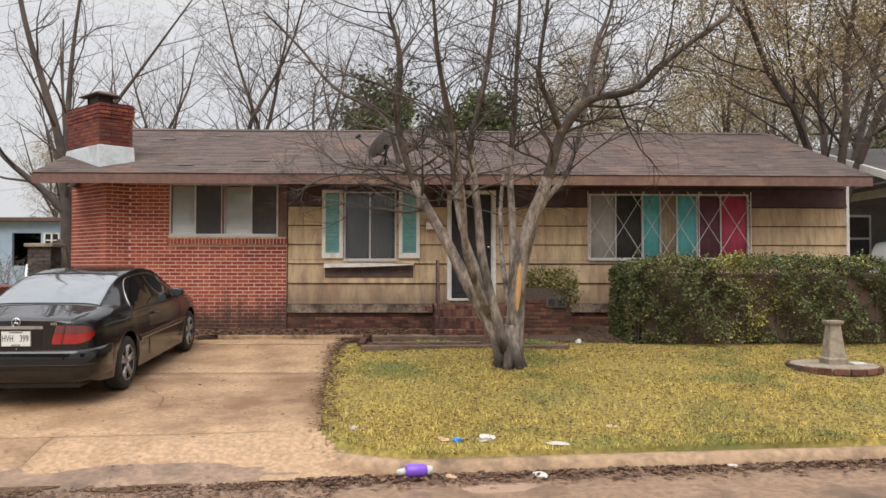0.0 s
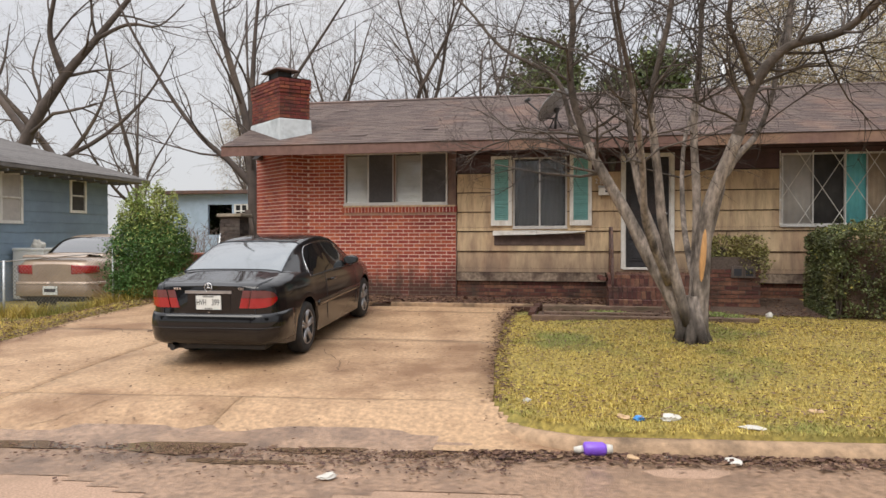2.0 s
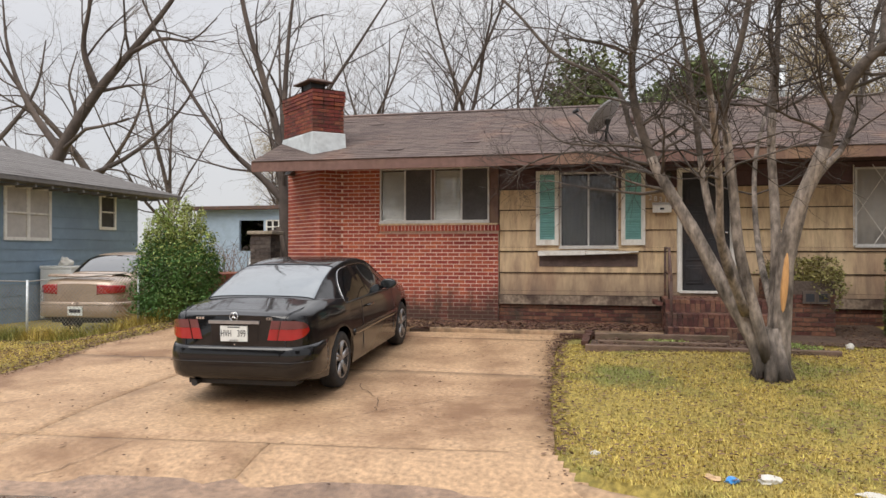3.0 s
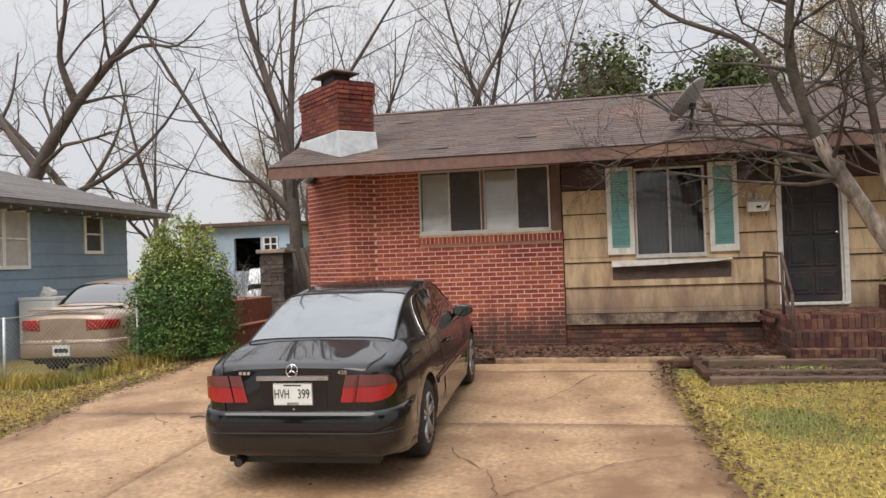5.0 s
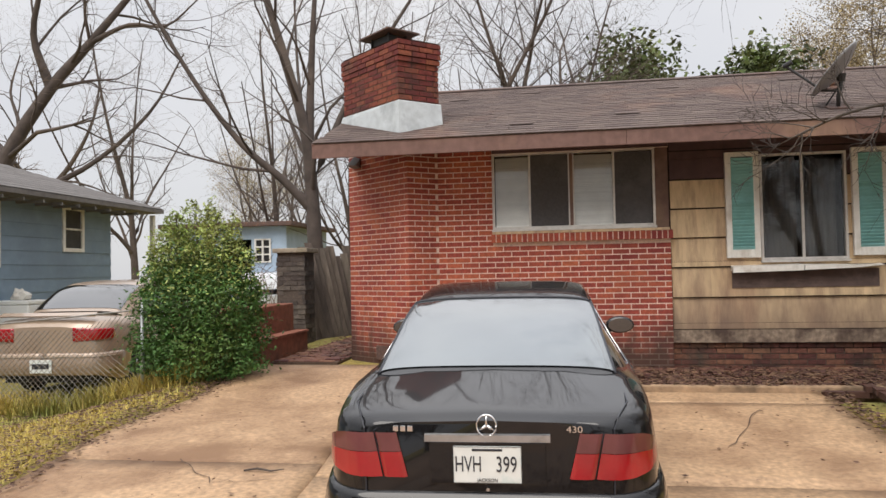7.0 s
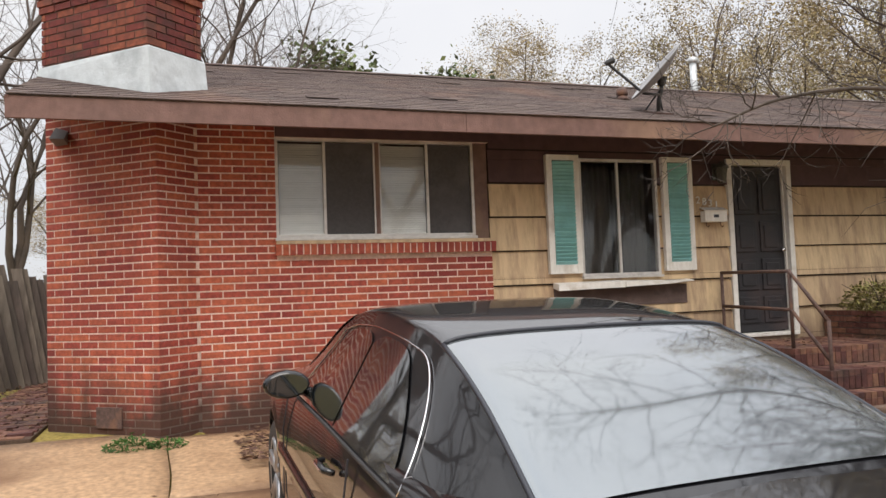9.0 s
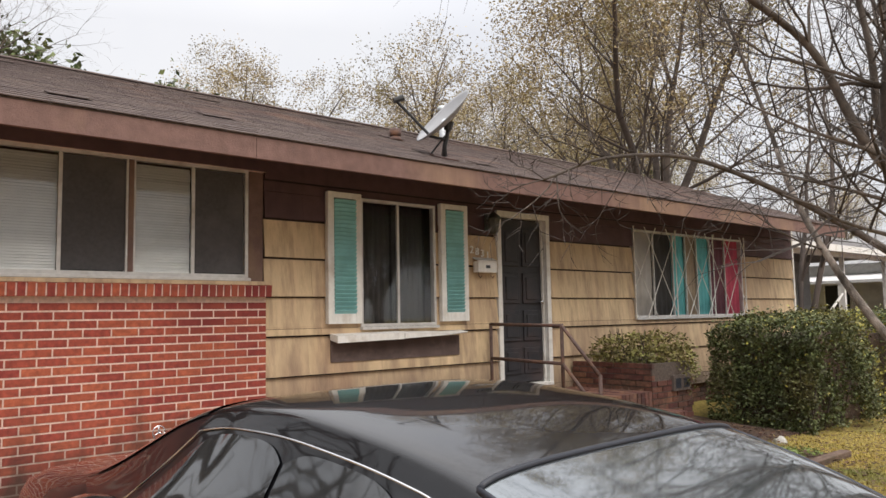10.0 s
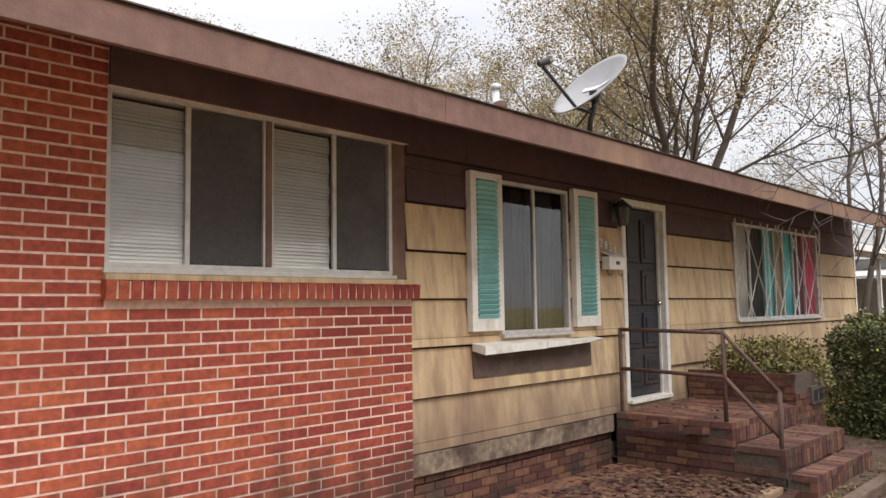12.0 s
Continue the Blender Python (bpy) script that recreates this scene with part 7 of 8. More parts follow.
def sprout(p, d, length, r, level, rng_, wood, twigs, kids, bend=0.25, lift=0.10, tips=None):
    """Grows one branch and its side branches into the lists of tubes."""
    seg = 5 if level > 1 else 3 if level else 2
    pts, dirs, d = [Vector(p)], [], Vector(d).normalized()
    for k in range(seg):
        d = (d + Vector((rng_.gauss(0, bend), rng_.gauss(0, bend), rng_.gauss(0, bend) + lift)) * 0.6).normalized()
        pts.append(pts[-1] + d * length / seg)
        dirs.append(d)
    radii = [r * (1 - 0.75 * k / seg) for k in range(seg + 1)]
    (wood if level > 1 else twigs).append(tube(pts, radii, 6 if level > 2 else (4 if level > 1 else 3), cap=False))
    if tips is not None and level <= 1:
        tips += pts[1:]
    if level <= 0:
        return
    for c in range(kids[level]):
        t = 0.25 + 0.75 * (c + rng_.random()) / kids[level]
        i = min(int(t * seg), seg - 1)
        q = pts[i].lerp(pts[i + 1], t * seg - i)
        ax = dirs[i].cross(Vector((rng_.gauss(0, 1), rng_.gauss(0, 1), rng_.gauss(0, 1)))).normalized()
        nd = dirs[i] * math.cos(0.75) + ax * math.sin(rng_.uniform(0.5, 1.0))
        sprout(q, nd, length * rng_.uniform(0.45, 0.72) * (1.1 - 0.35 * t), max(r * 0.5 * (1.1 - 0.5 * t), 0.003), level - 1, rng_, wood, twigs, kids, bend, lift, tips)


# the many-stemmed tree on the lawn
X, Y, Z0 = 1.205, 9.95, 0.86
tree = thing("tree", pose(X, Y, Z0), "bare many-stemmed grey tree on the lawn with a torn orange wound", "tree", in_world=True)


def fw(across, up, dy=0.0):
    """A place from centimetres across and up as seen from the street at 10.75 m, moved dy metres behind the trunk."""
    k = (Y + dy) / 10.75
    return Vector(((1.3 + across / 100) * k, Y + dy, 2.13 + (0.82 + up / 100 - 2.13) * k))


wood, branches, twigs = [], [], []
rt = random.Random(21)
limbs = [
    ([(-8, 0, 0), (-20, 40, 0), (-52, 98, 0.05), (-84, 162, 0.1), (-116, 218, 0.1), (-136, 258, 0.15), (-156, 322, 0.1), (-160, 372, 0.0), (-156, 436, -0.1), (-172, 500, -0.2)], 0.115, 0.03),
    ([(-136, 258, 0.15), (-158, 290, 0.3), (-180, 350, 0.5), (-250, 392, 0.8), (-300, 450, 1.0), (-350, 500, 1.2)], 0.045, 0.016),
    ([(-100, 190, 0.15), (-120, 226, 0.6), (-160, 254, 1.0), (-212, 268, 1.3), (-262, 262, 1.6), (-300, 244, 1.8)], 0.034, 0.010),
    ([(-5, 10, 0.1), (-46, 130, 0.2), (-68, 194, 0.3), (-80, 272, 0.35), (-85, 320, 0.4), (-92, 370, 0.4), (-108, 465, 0.5)], 0.065, 0.022),
    ([(-5, 15, -0.1), (-36, 136, -0.2), (-44, 208, -0.25), (-52, 280, -0.3), (-54, 320, -0.3), (-32, 416, -0.4), (-20, 510, -0.5), (-14, 580, -0.6)], 0.075, 0.025),
    ([(0, 20, 0.1), (6, 160, 0.25), (2, 272, 0.4), (8, 352, 0.5), (12, 432, 0.6), (16, 512, 0.7), (18, 590, 0.8)], 0.07, 0.022),
    ([(8, 5, 0.0), (12, 80, 0.0), (20, 168, 0.0), (56, 264, -0.1), (76, 328, -0.2), (116, 376, -0.3), (180, 392, -0.5), (236, 440, -0.8), (324, 505, -1.0)], 0.125, 0.03),
    ([(76, 328, -0.2), (60, 372, -0.5), (44, 416, -0.7), (56, 512, -0.9), (60, 580, -1.0)], 0.05, 0.02),
    ([(116, 376, -0.3), (124, 448, 0.0), (148, 512, 0.2), (160, 590, 0.4)], 0.045, 0.018),
    ([(10, 90, 0.1), (44, 216, 0.3), (84, 272, 0.5), (108, 352, 0.8), (120, 420, 1.0), (150, 500, 1.2)], 0.06, 0.02),
    ([(-30, 70, -0.1), (-60, 150, -0.6), (-66, 230, -1.0), (-80, 330, -1.5), (-100, 430, -1.9), (-110, 540, -2.2)], 0.06, 0.018),
    ([(5, 60, 0.1), (-10, 150, 0.8), (-10, 250, 1.4), (10, 340, 1.8), (10, 440, 2.2)], 0.05, 0.016),
]
for li, (pts, r0, r1) in enumerate(limbs):
    c = curve_pts([fw(*p) for p in pts], 5)
    n = len(c)
    rad = [0.93 * (r0 + (r1 - r0) * (k / (n - 1)) ** 0.8) for k in range(n)]
    rad = [r * (1 + 0.10 * noise.noise(c[k] * 4)) for k, r in enumerate(rad)]
    cut = next((k for k in range(n) if c[k].z > 3.3 + 0.25 * (li % 3)), n - 1)
    cut = max(cut if li != 2 else 3, 1)
    if cut < n - 1:
        wood.append(tube(c[:cut + 1], rad[:cut + 1], 9, cap=True))
        branches.append(tube(c[cut - 1:], [r * 0.97 for r in rad[cut - 1:]], 8, cap=True))
    else:
        wood.append(tube(c, rad, 9, cap=True))
    for k in range(int(n * 0.40), n):
        if c[k].z < 2.9 or (k % 2 and k < n - 3):
            continue
        for _ in range(2):
            d = (c[min(k + 1, n - 1)] - c[k - 1]).normalized()
            ax = d.cross(Vector((rt.gauss(0, 1), rt.gauss(0, 1), rt.gauss(0, 1)))).normalized()
            nd = (d * 0.5 + ax * rt.uniform(0.7, 1.1)).normalized()
            sprout(c[k], nd, rt.uniform(0.7, 1.7) * (0.45 if li == 2 else 1), max(0.007, min(0.022, rad[k] * 0.4)), 2, rt, branches, twigs, {2: 6, 1: 3, 0: 0}, 0.36, 0.08)
# root flare
for a in range(7):
    t = 2 * math.pi * a / 7
    wood.append(tube([Vector((X, Y, Z0)) + Vector((math.cos(t) * 0.2, math.sin(t) * 0.18, -0.06)), Vector((X, Y, Z0)) + Vector((math.cos(t) * 0.12, math.sin(t) * 0.13, 0.12)), Vector((X, Y, Z0)) + Vector((math.cos(t) * 0.06 - 0.02, math.sin(t) * 0.07, 0.55))], [0.07, 0.08, 0.05], 8))
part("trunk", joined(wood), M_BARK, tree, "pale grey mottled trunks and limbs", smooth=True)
part("limb_growth", joined(branches), M_LIMB, tree, "dark upper branches", smooth=True)["kind"] = "stuff"
part("crown", joined(twigs), M_TWIG, tree, "fine bare twigs")["kind"] = "stuff"
wd = curve_pts([fw(11, 70, -0.07), fw(12.5, 96, -0.085), fw(14.5, 122, -0.08), fw(16, 146, -0.06)], 4)
part("wound", tube(wd, [0.006 + 0.032 * math.sin(math.pi * (0.15 + 0.8 * k / (len(wd) - 1))) for k in range(len(wd))], 8), M_WOUND, tree, "bare torn orange sapwood", smooth=True)


def bare_tree(seed, height, r, kids, spread=0.5, lift=0.1, forks=3, first=0.28, leaders=()):
    """A leafless tree: leader with limbs and fine twigs. Returns wood, twigs and tip points in its own space."""
    rng_ = random.Random(seed)
    w, tw, tips = [], [], []
    for f in range(forks):
        a = 2 * math.pi * (f + rng_.random() * 0.7) / forks
        d = Vector((math.cos(a) * spread, math.sin(a) * spread, 1)) if forks > 1 else Vector((0.05, 0, 1))
        base = Vector((0, 0, height * first * (0.75 + 0.25 * rng_.random()))) if forks > 1 else Vector((0, 0, 0))
        pts, dd = [base], d.normalized()
        L = (height - base.z) * rng_.uniform(0.8, 1.0)
        seg = 9
        for k in range(seg):
            dd = (dd + Vector((rng_.gauss(0, 0.13), rng_.gauss(0, 0.13), 0.10))).normalized()
            pts.append(pts[-1] + dd * L / seg)
        r0 = r * (0.62 if forks > 1 else 1)
        rad = [r0 * (1 - 0.85 * k / seg) for k in range(seg + 1)]
        w.append(tube(pts, rad, 8, cap=False))
        for k in range(2, seg):
            for _ in range(2):
                ax = (pts[k + 1] - pts[k]).normalized().cross(Vector((rng_.gauss(0, 1), rng_.gauss(0, 1), rng_.gauss(0, 1)))).normalized()
                nd = (pts[k + 1] - pts[k]).normalized() * 0.7 + ax * rng_.uniform(0.5, 1.0)
                sprout(pts[k], nd, L * rng_.uniform(0.22, 0.42) * (1.25 - 0.6 * k / seg), rad[k] * 0.42, 3, rng_, w, tw, kids, 0.22, lift, tips)
    for path, r0, r1 in leaders:
        pts = curve_pts(path, 4)
        m_ = len(pts) - 1
        rad = [r0 + (r1 - r0) * (k / m_) ** 0.7 for k in range(m_ + 1)]
        w.append(tube(pts, rad, 9, cap=False))
        for k in range(max(2, m_ // 4), m_, 2):
            ax = (pts[k + 1] - pts[k]).normalized().cross(Vector((rng_.gauss(0, 1), rng_.gauss(0, 1), rng_.gauss(0, 1)))).normalized()
            nd = (pts[k + 1] - pts[k]).normalized() * 0.8 + ax * rng_.uniform(0.5, 1.0)
            sprout(pts[k], nd, height * rng_.uniform(0.14, 0.28), rad[k] * 0.42, 3, rng_, w, tw, kids, 0.3, lift, tips)
    if forks > 1:
        w.append(tube([(0, 0, -0.2), (0, 0, height * 0.1), (0.05, 0, height * first * 0.8), (0.05, 0, height * first)], [r * 1.25, r, r * 0.85, r * 0.6], 10, cap=False))
    return w, tw, tips


def make_tree(seed, height, r, m, label, kids=None, leaves=0, leaf=M_LEAF_TAN, leaf_size=0.16, group="bare trees behind the houses", **kw):
    t = thing("tree", m, label, "tree", group)
    w, tw, tips = bare_tree(seed, height, r, kids or {3: 4, 2: 4, 1: 2, 0: 0}, **kw)
    part("trunk", joined(w), M_BARK_FAR, t, smooth=True)
    part("twig_crown", joined(tw), M_TWIG_FAR, t)["kind"] = "stuff"
    if leaves:
        rng_ = np.random.default_rng(seed)
        tp = np.array([tuple(p) for p in tips])
        c = tp[rng_.integers(0, len(tp), leaves)] + rng_.normal(0, 0.22, (leaves, 3))
        quads("foliage", leaf_quads(c, leaf_size, rng_), leaf, t, "sparse clinging leaves", "stuff")
    return t


gz_ = ground_z
t_a = make_tree(101, 13, 0.17, pose(-8.55, 18.9, gz_(-8.5, 18.9)), "tall bare tree with spreading limbs beside the side path", forks=0, lift=0.06, kids={3: 3, 2: 3, 1: 2, 0: 0}, leaders=[([(0, 0, -0.2), (-0.08, 0, 1.6), (-0.16, 0, 3.1), (-0.28, -0.05, 4.2), (-0.7, -0.15, 5.8), (-1.1, -0.2, 7.2), (-1.6, -0.2, 9.6), (-1.9, -0.3, 11.5)], 0.20, 0.025),
    ([(-0.14, 0, 2.5), (-0.7, -0.1, 3.1), (-1.45, -0.3, 3.8), (-2.3, -0.5, 5.0), (-3.3, -0.7, 6.8), (-4.2, -0.8, 8.8)], 0.11, 0.02), ([(-0.2, 0, 3.4), (-0.15, 0.1, 5.4), (-0.05, 0.2, 7.2), (0.3, 0.4, 10.4)], 0.11, 0.02),
    ([(-0.14, 0, 3.0), (0.6, 0.3, 4.8), (1.6, 0.5, 6.4), (2.7, 0.8, 8.2)], 0.085, 0.018), ([(-0.1, 0, 2.0), (-0.4, 0.6, 3.6), (-0.9, 1.4, 5.6), (-1.2, 2.0, 8.0)], 0.08, 0.018)])
t_b = make_tree(102, 12, 0.16, pose(-5.5, 24.5, 1.1), "slender bare tree rising behind the house", forks=3, spread=0.35, first=0.2)
t_c = make_tree(103, 15, 0.36, pose(-22.2, 26.5, 0.6), "large dark bare tree with a leaning trunk and crooked limbs", forks=0, lift=0.03, kids={3: 4, 2: 4, 1: 3, 0: 0}, leaders=[([(-0.6, 0, -0.2), (-0.3, 0, 3.0), (0.5, 0.1, 5.6), (2.0, 0.3, 7.9), (3.2, 0.6, 9.4), (4.7, 1.0, 11.4), (6.0, 1.3, 13.6)], 0.40, 0.05),
    ([(2.0, 0.3, 7.9), (1.6, 0.0, 9.6), (2.2, -0.4, 11.4), (1.8, -0.6, 13.4)], 0.17, 0.03), ([(0.5, 0.1, 5.6), (-1.2, 0.3, 7.6), (-2.4, 0.6, 9.8), (-2.8, 0.7, 12.2)], 0.18, 0.03), ([(3.2, 0.6, 9.4), (4.6, 0.6, 9.9), (6.0, 0.4, 9.7), (7.2, 0.2, 10.4)], 0.10, 0.02), ([(-0.2, 0, 4.0), (2.2, 1.6, 5.4), (4.2, 2.4, 7.4), (5.2, 3.0, 9.6)], 0.15, 0.025)])
t_d = make_tree(104, 14, 0.2, pose(21.0, 27.0, 1.1), "tall tree with thin tan autumn leaves", leaves=30000, leaf=M_LEAF_TAN, leaf_size=0.10, forks=4, spread=0.5, group="autumn trees behind the houses")
t_e = make_tree(105, 12, 0.2, pose(12.5, 31.0, 1.1), "tree with sparse olive and tan leaves", leaves=15000, leaf=M_LEAF_TAN, leaf_size=0.10, forks=4, spread=0.5, group="autumn trees behind the houses")
t_f = make_tree(106, 9.5, 0.11, pose(9.75, 15.1, gz_(9.75, 15.1)), "slim two-stemmed bare tree beyond the hedge", forks=2, spread=0.16, first=0.04)
t_g = make_tree(108, 12.5, 0.2, pose(10.9, 19.2, 1.07), "broad tree with dense tan and olive leaves between the houses", leaves=60000, leaf=M_LEAF_TAN, leaf_size=0.08, forks=5, spread=0.5, first=0.2, group="autumn trees behind the houses")
far = random.Random(31)
for x, y, s, src in ((-9.5, 27, 0.95, t_b), (-3.2, 27, 0.9, t_b), (-12.0, 33.5, 0.9, t_a), (-16.5, 37, 1.0, t_a), (-24, 38, 1.1, t_a), (-29, 30, 1.0, t_c), (-33, 44, 1.1, t_c), (-19, 46, 1.0, t_b), (-7, 38, 0.9, t_a), (2.5, 42, 0.85, t_b), (8, 44, 0.9, t_a), (14, 46, 0.95, t_b), (5.5, 36, 0.85, t_e), (9.0, 38.5, 0.9, t_d), (17, 36, 0.95, t_e),
                     (23, 37, 1.0, t_d), (29, 33, 0.95, t_e), (34, 40, 1.0, t_d), (40, 30, 0.9, t_b), (45, 38, 1.0, t_e), (27, 48, 1.1, t_a), (52, 30, 1.0, t_a), (-2, 48, 0.8, t_d), (-11, 52, 0.75, t_e), (20, 55, 1.0, t_d), (50, 50, 1.1, t_d), (-26, 56, 0.9, t_e), (62, 34, 1.1, t_e), (0, 56, 0.9, t_e), (10, 58, 0.95, t_d), ):
    c = copy_thing(src, pose(x, y, gz_(x, min(y, 40)), 0, 0, far.uniform(0, 360)))
    c.scale = (s * far.uniform(0.95, 1.1),) * 3
# Two bare trees added unseen behind the camera, for reflections in the car.
for x, y, s, src in ((-12, -14, 0.9, t_a), (4, -15, 1.0, t_c)):
    c = copy_thing(src, pose(x, y, 0.3, 0, 0, far.uniform(0, 360)))
    c.scale = (s,) * 3

ever = thing("tree", pose(0.3, 31, 1.1), "dense dark evergreen tree behind the house, also copied unseen to screen low sky", "tree")
we, te, tips = bare_tree(107, 8.2, 0.25, {3: 4, 2: 3, 1: 2, 0: 0}, spread=0.6, forks=5, first=0.25)
part("trunk", joined(we), M_BARK_FAR, ever, smooth=True)
re = np.random.default_rng(3)
tp = np.array([tuple(p) for p in tips])
c = tp[re.integers(0, len(tp), 21000)] + re.normal(0, 0.28, (21000, 3))
quads("crown", leaf_quads(c, 0.23, re), M_LEAF_DK, ever, "glossy dark green leaves", "stuff")
c2 = copy_thing(ever, pose(-6.5, 34, 1.1, 0, 0, 80))
c2.scale = (0.62,) * 3
copy_thing(ever, pose(-17.5, 33.5, 0.55, 0, 0, 200)).scale = (0.42,) * 3
c3 = copy_thing(ever, pose(22.5, 30, 1.1, 0, 0, 140))
c3.scale = (0.9,) * 3
# Evergreens added out of view across the street, to block low sky light.
for x, y, s in ((-24, -12, 1.5), (-13, -17, 1.6), (19, -13, 1.5)):
    copy_thing(ever, pose(x, y, 0.3, 0, 0, far.uniform(0, 360))).scale = (s,) * 3

# ---------------------------------------------------------------- hedge, bush, planter scrub


def clump_points(n, rng_, blobs):
    """Points gathered near the skins of ellipsoids (cx, cy, cz, rx, ry, rz)."""
    out = []
    w = np.array([b[3] * b[4] + b[4] * b[5] + b[3] * b[5] for b in blobs])
    cnt = rng_.multinomial(n, w / w.sum())
    for b, k in zip(blobs, cnt):
        d = rng_.normal(size=(k, 3))
        d /= np.linalg.norm(d, axis=1)[:, None]
        rr_ = 1.05 - np.abs(rng_.normal(0, 0.2, k)) + np.where(rng_.uniform(size=k) < 0.12, rng_.uniform(0, 0.28, k), 0)
        rr_ *= 1 + 0.10 * np.sin(d[:, 0] * 7 + b[0] * 5) * np.cos(d[:, 1] * 6 + b[1] * 3) + 0.08 * np.sin(d[:, 2] * 9 + b[0])
        out.append(np.array(b[:3]) + d * np.array(b[3:]) * rr_[:, None])
    return np.concatenate(out)


hedge = thing("hedge", pose(5.7, 12.85, 0.93), "clipped leafy green hedge with yellow variegated patches", "hedge", in_world=True)
rh = np.random.default_rng(11)
HB = (3.45, 8.05, 12.2, 13.6, 0.95, 2.33)
n = 72000
u = rh.uniform(size=(n, 3))
face = rh.integers(0, 6, n)
dep = np.abs(rh.normal(0, 0.07, n))
pts = np.stack([HB[0] + u[:, 0] * (HB[1] - HB[0]), HB[2] + u[:, 1] * (HB[3] - HB[2]), HB[4] + u[:, 2] ** 0.9 * (HB[5] - HB[4])], axis=1)
pts[face <= 1, 1] = HB[2] + dep[face <= 1]
pts[face == 2, 2] = HB[5] - dep[face == 2]
pts[face == 3, 0] = HB[0] + dep[face == 3]
pts[face == 4, 0] = HB[1] - dep[face == 4]
pts[face == 5, 1] = HB[3] - dep[face == 5]
wob = 0.12 * np.sin(pts[:, 0] * 3.1 + pts[:, 2] * 2.2) + 0.10 * np.sin(pts[:, 0] * 7.3 + 1.7 + pts[:, 2] * 5) + 0.06 * np.sin(pts[:, 0] * 15 - pts[:, 2] * 13) + rh.normal(0, 0.03, n)
pts[:, 1] += wob * np.where(face <= 1, 1, 0.3)
pts[:, 2] += np.where(pts[:, 2] > 2.0, 0.05 * np.sin(pts[:, 0] * 5.1 + pts[:, 1] * 4) + 0.04 * np.sin(pts[:, 0] * 11) + np.where(rh.uniform(size=n) < 0.1, rh.uniform(0, 0.12, n), 0), 0) - 0.12 * np.clip(np.abs(pts[:, 0] - 5.75) - 1.9, 0, 1)
edge = np.minimum(np.minimum(pts[:, 0] - HB[0], HB[1] - pts[:, 0]), 0.3) / 0.3
pts[:, 2] -= np.where(pts[:, 2] > 1.9, (1 - np.clip(edge, 0, 1)) * 0.18, 0)
yel = rh.uniform(size=n) < 0.012 + 0.4 * np.exp(-((pts[:, 0] - 5.5 - 0.25 * np.sin(pts[:, 2] * 5)) / 0.32) ** 2) + 0.07 * (pts[:, 2] > 2.2)
hollow = (np.sin(pts[:, 0] * 5.3 + pts[:, 2] * 3.1) * np.sin(pts[:, 2] * 7.7 - pts[:, 0] * 2.9) + 0.5 * np.sin(pts[:, 0] * 13 + pts[:, 2] * 11)) > 0.55
thin = hollow & (rh.uniform(size=n) < 0.8) & (pts[:, 2] < 2.15)
pts, yel = pts[~thin], yel[~thin]
quads("foliage", leaf_quads(pts[~yel], 0.046, rh, aspect=0.6), M_LEAF, hedge, "small dark green leaves", "stuff")
quads("yellow_foliage", leaf_quads(pts[yel], 0.048, rh, aspect=0.6), M_LEAF_YEL, hedge, "yellow variegated leaves", "stuff")
# Soil-coloured box inside the leaves makes the hedge's gaps look shaded.
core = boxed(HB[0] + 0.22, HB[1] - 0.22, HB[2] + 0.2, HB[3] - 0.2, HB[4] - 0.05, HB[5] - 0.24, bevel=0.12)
part("core", core, M_SOIL, hedge, "solid dark box standing for the hedge's shaded inside")
rs = random.Random(9)
st = []
for k in range(70):
    x, y = rs.uniform(HB[0] + 0.1, HB[1] - 0.1), rs.uniform(HB[2] + 0.02, HB[2] + 0.4)
    st.append(tube([(x, y + 0.15, 0.88), (x + rs.uniform(-0.1, 0.1), y + 0.05, 1.3), (x + rs.uniform(-0.2, 0.2), y - 0.03, 1.7)], [0.014, 0.01, 0.005], 4))
part("stem_growth", joined(st), M_BARK_FAR, hedge)["kind"] = "stuff"

bush = thing("bush", pose(-8.4, 13.75, 0.97), "leafy bright green bush with upright shoots beside the fence", "bush", in_world=True)
rbz = np.random.default_rng(12)
bl = [(-8.45, 13.75, 1.7, 0.82, 0.65, 0.75), (-8.75, 13.75, 2.05, 0.42, 0.42, 0.5), (-8.1, 13.75, 1.9, 0.45, 0.45, 0.5), (-8.4, 13.65, 1.25, 0.8, 0.55, 0.35), (-8.85, 13.8, 2.55, 0.26, 0.26, 0.42), (-8.25, 13.8, 2.6, 0.22, 0.24, 0.5), (-8.5, 13.9, 2.4, 0.3, 0.3, 0.35), (-8.3, 13.8, 2.95, 0.1, 0.1, 0.3), (-8.8, 13.8, 2.9, 0.12, 0.12, 0.22), (-8.05, 13.8, 2.35, 0.34, 0.3, 0.4), (-8.75, 13.8, 2.4, 0.36, 0.3, 0.4), (-8.0, 13.85, 2.8, 0.1, 0.1, 0.25), (-8.55, 13.8, 2.95, 0.14, 0.14, 0.3)]
pb = clump_points(42000, rbz, bl)
lime = pb[:, 2] + rbz.normal(0, 0.28, len(pb)) > 2.35
quads("foliage", leaf_quads(pb[~lime], 0.055, rbz, aspect=0.45), M_LEAF_BRIGHT, bush, "small glossy green leaves", "stuff")
quads("shoot_foliage", leaf_quads(pb[lime], 0.05, rbz, aspect=0.4), M_LEAF_LIME, bush, "pale yellow-green young leaves", "stuff")
stb = []
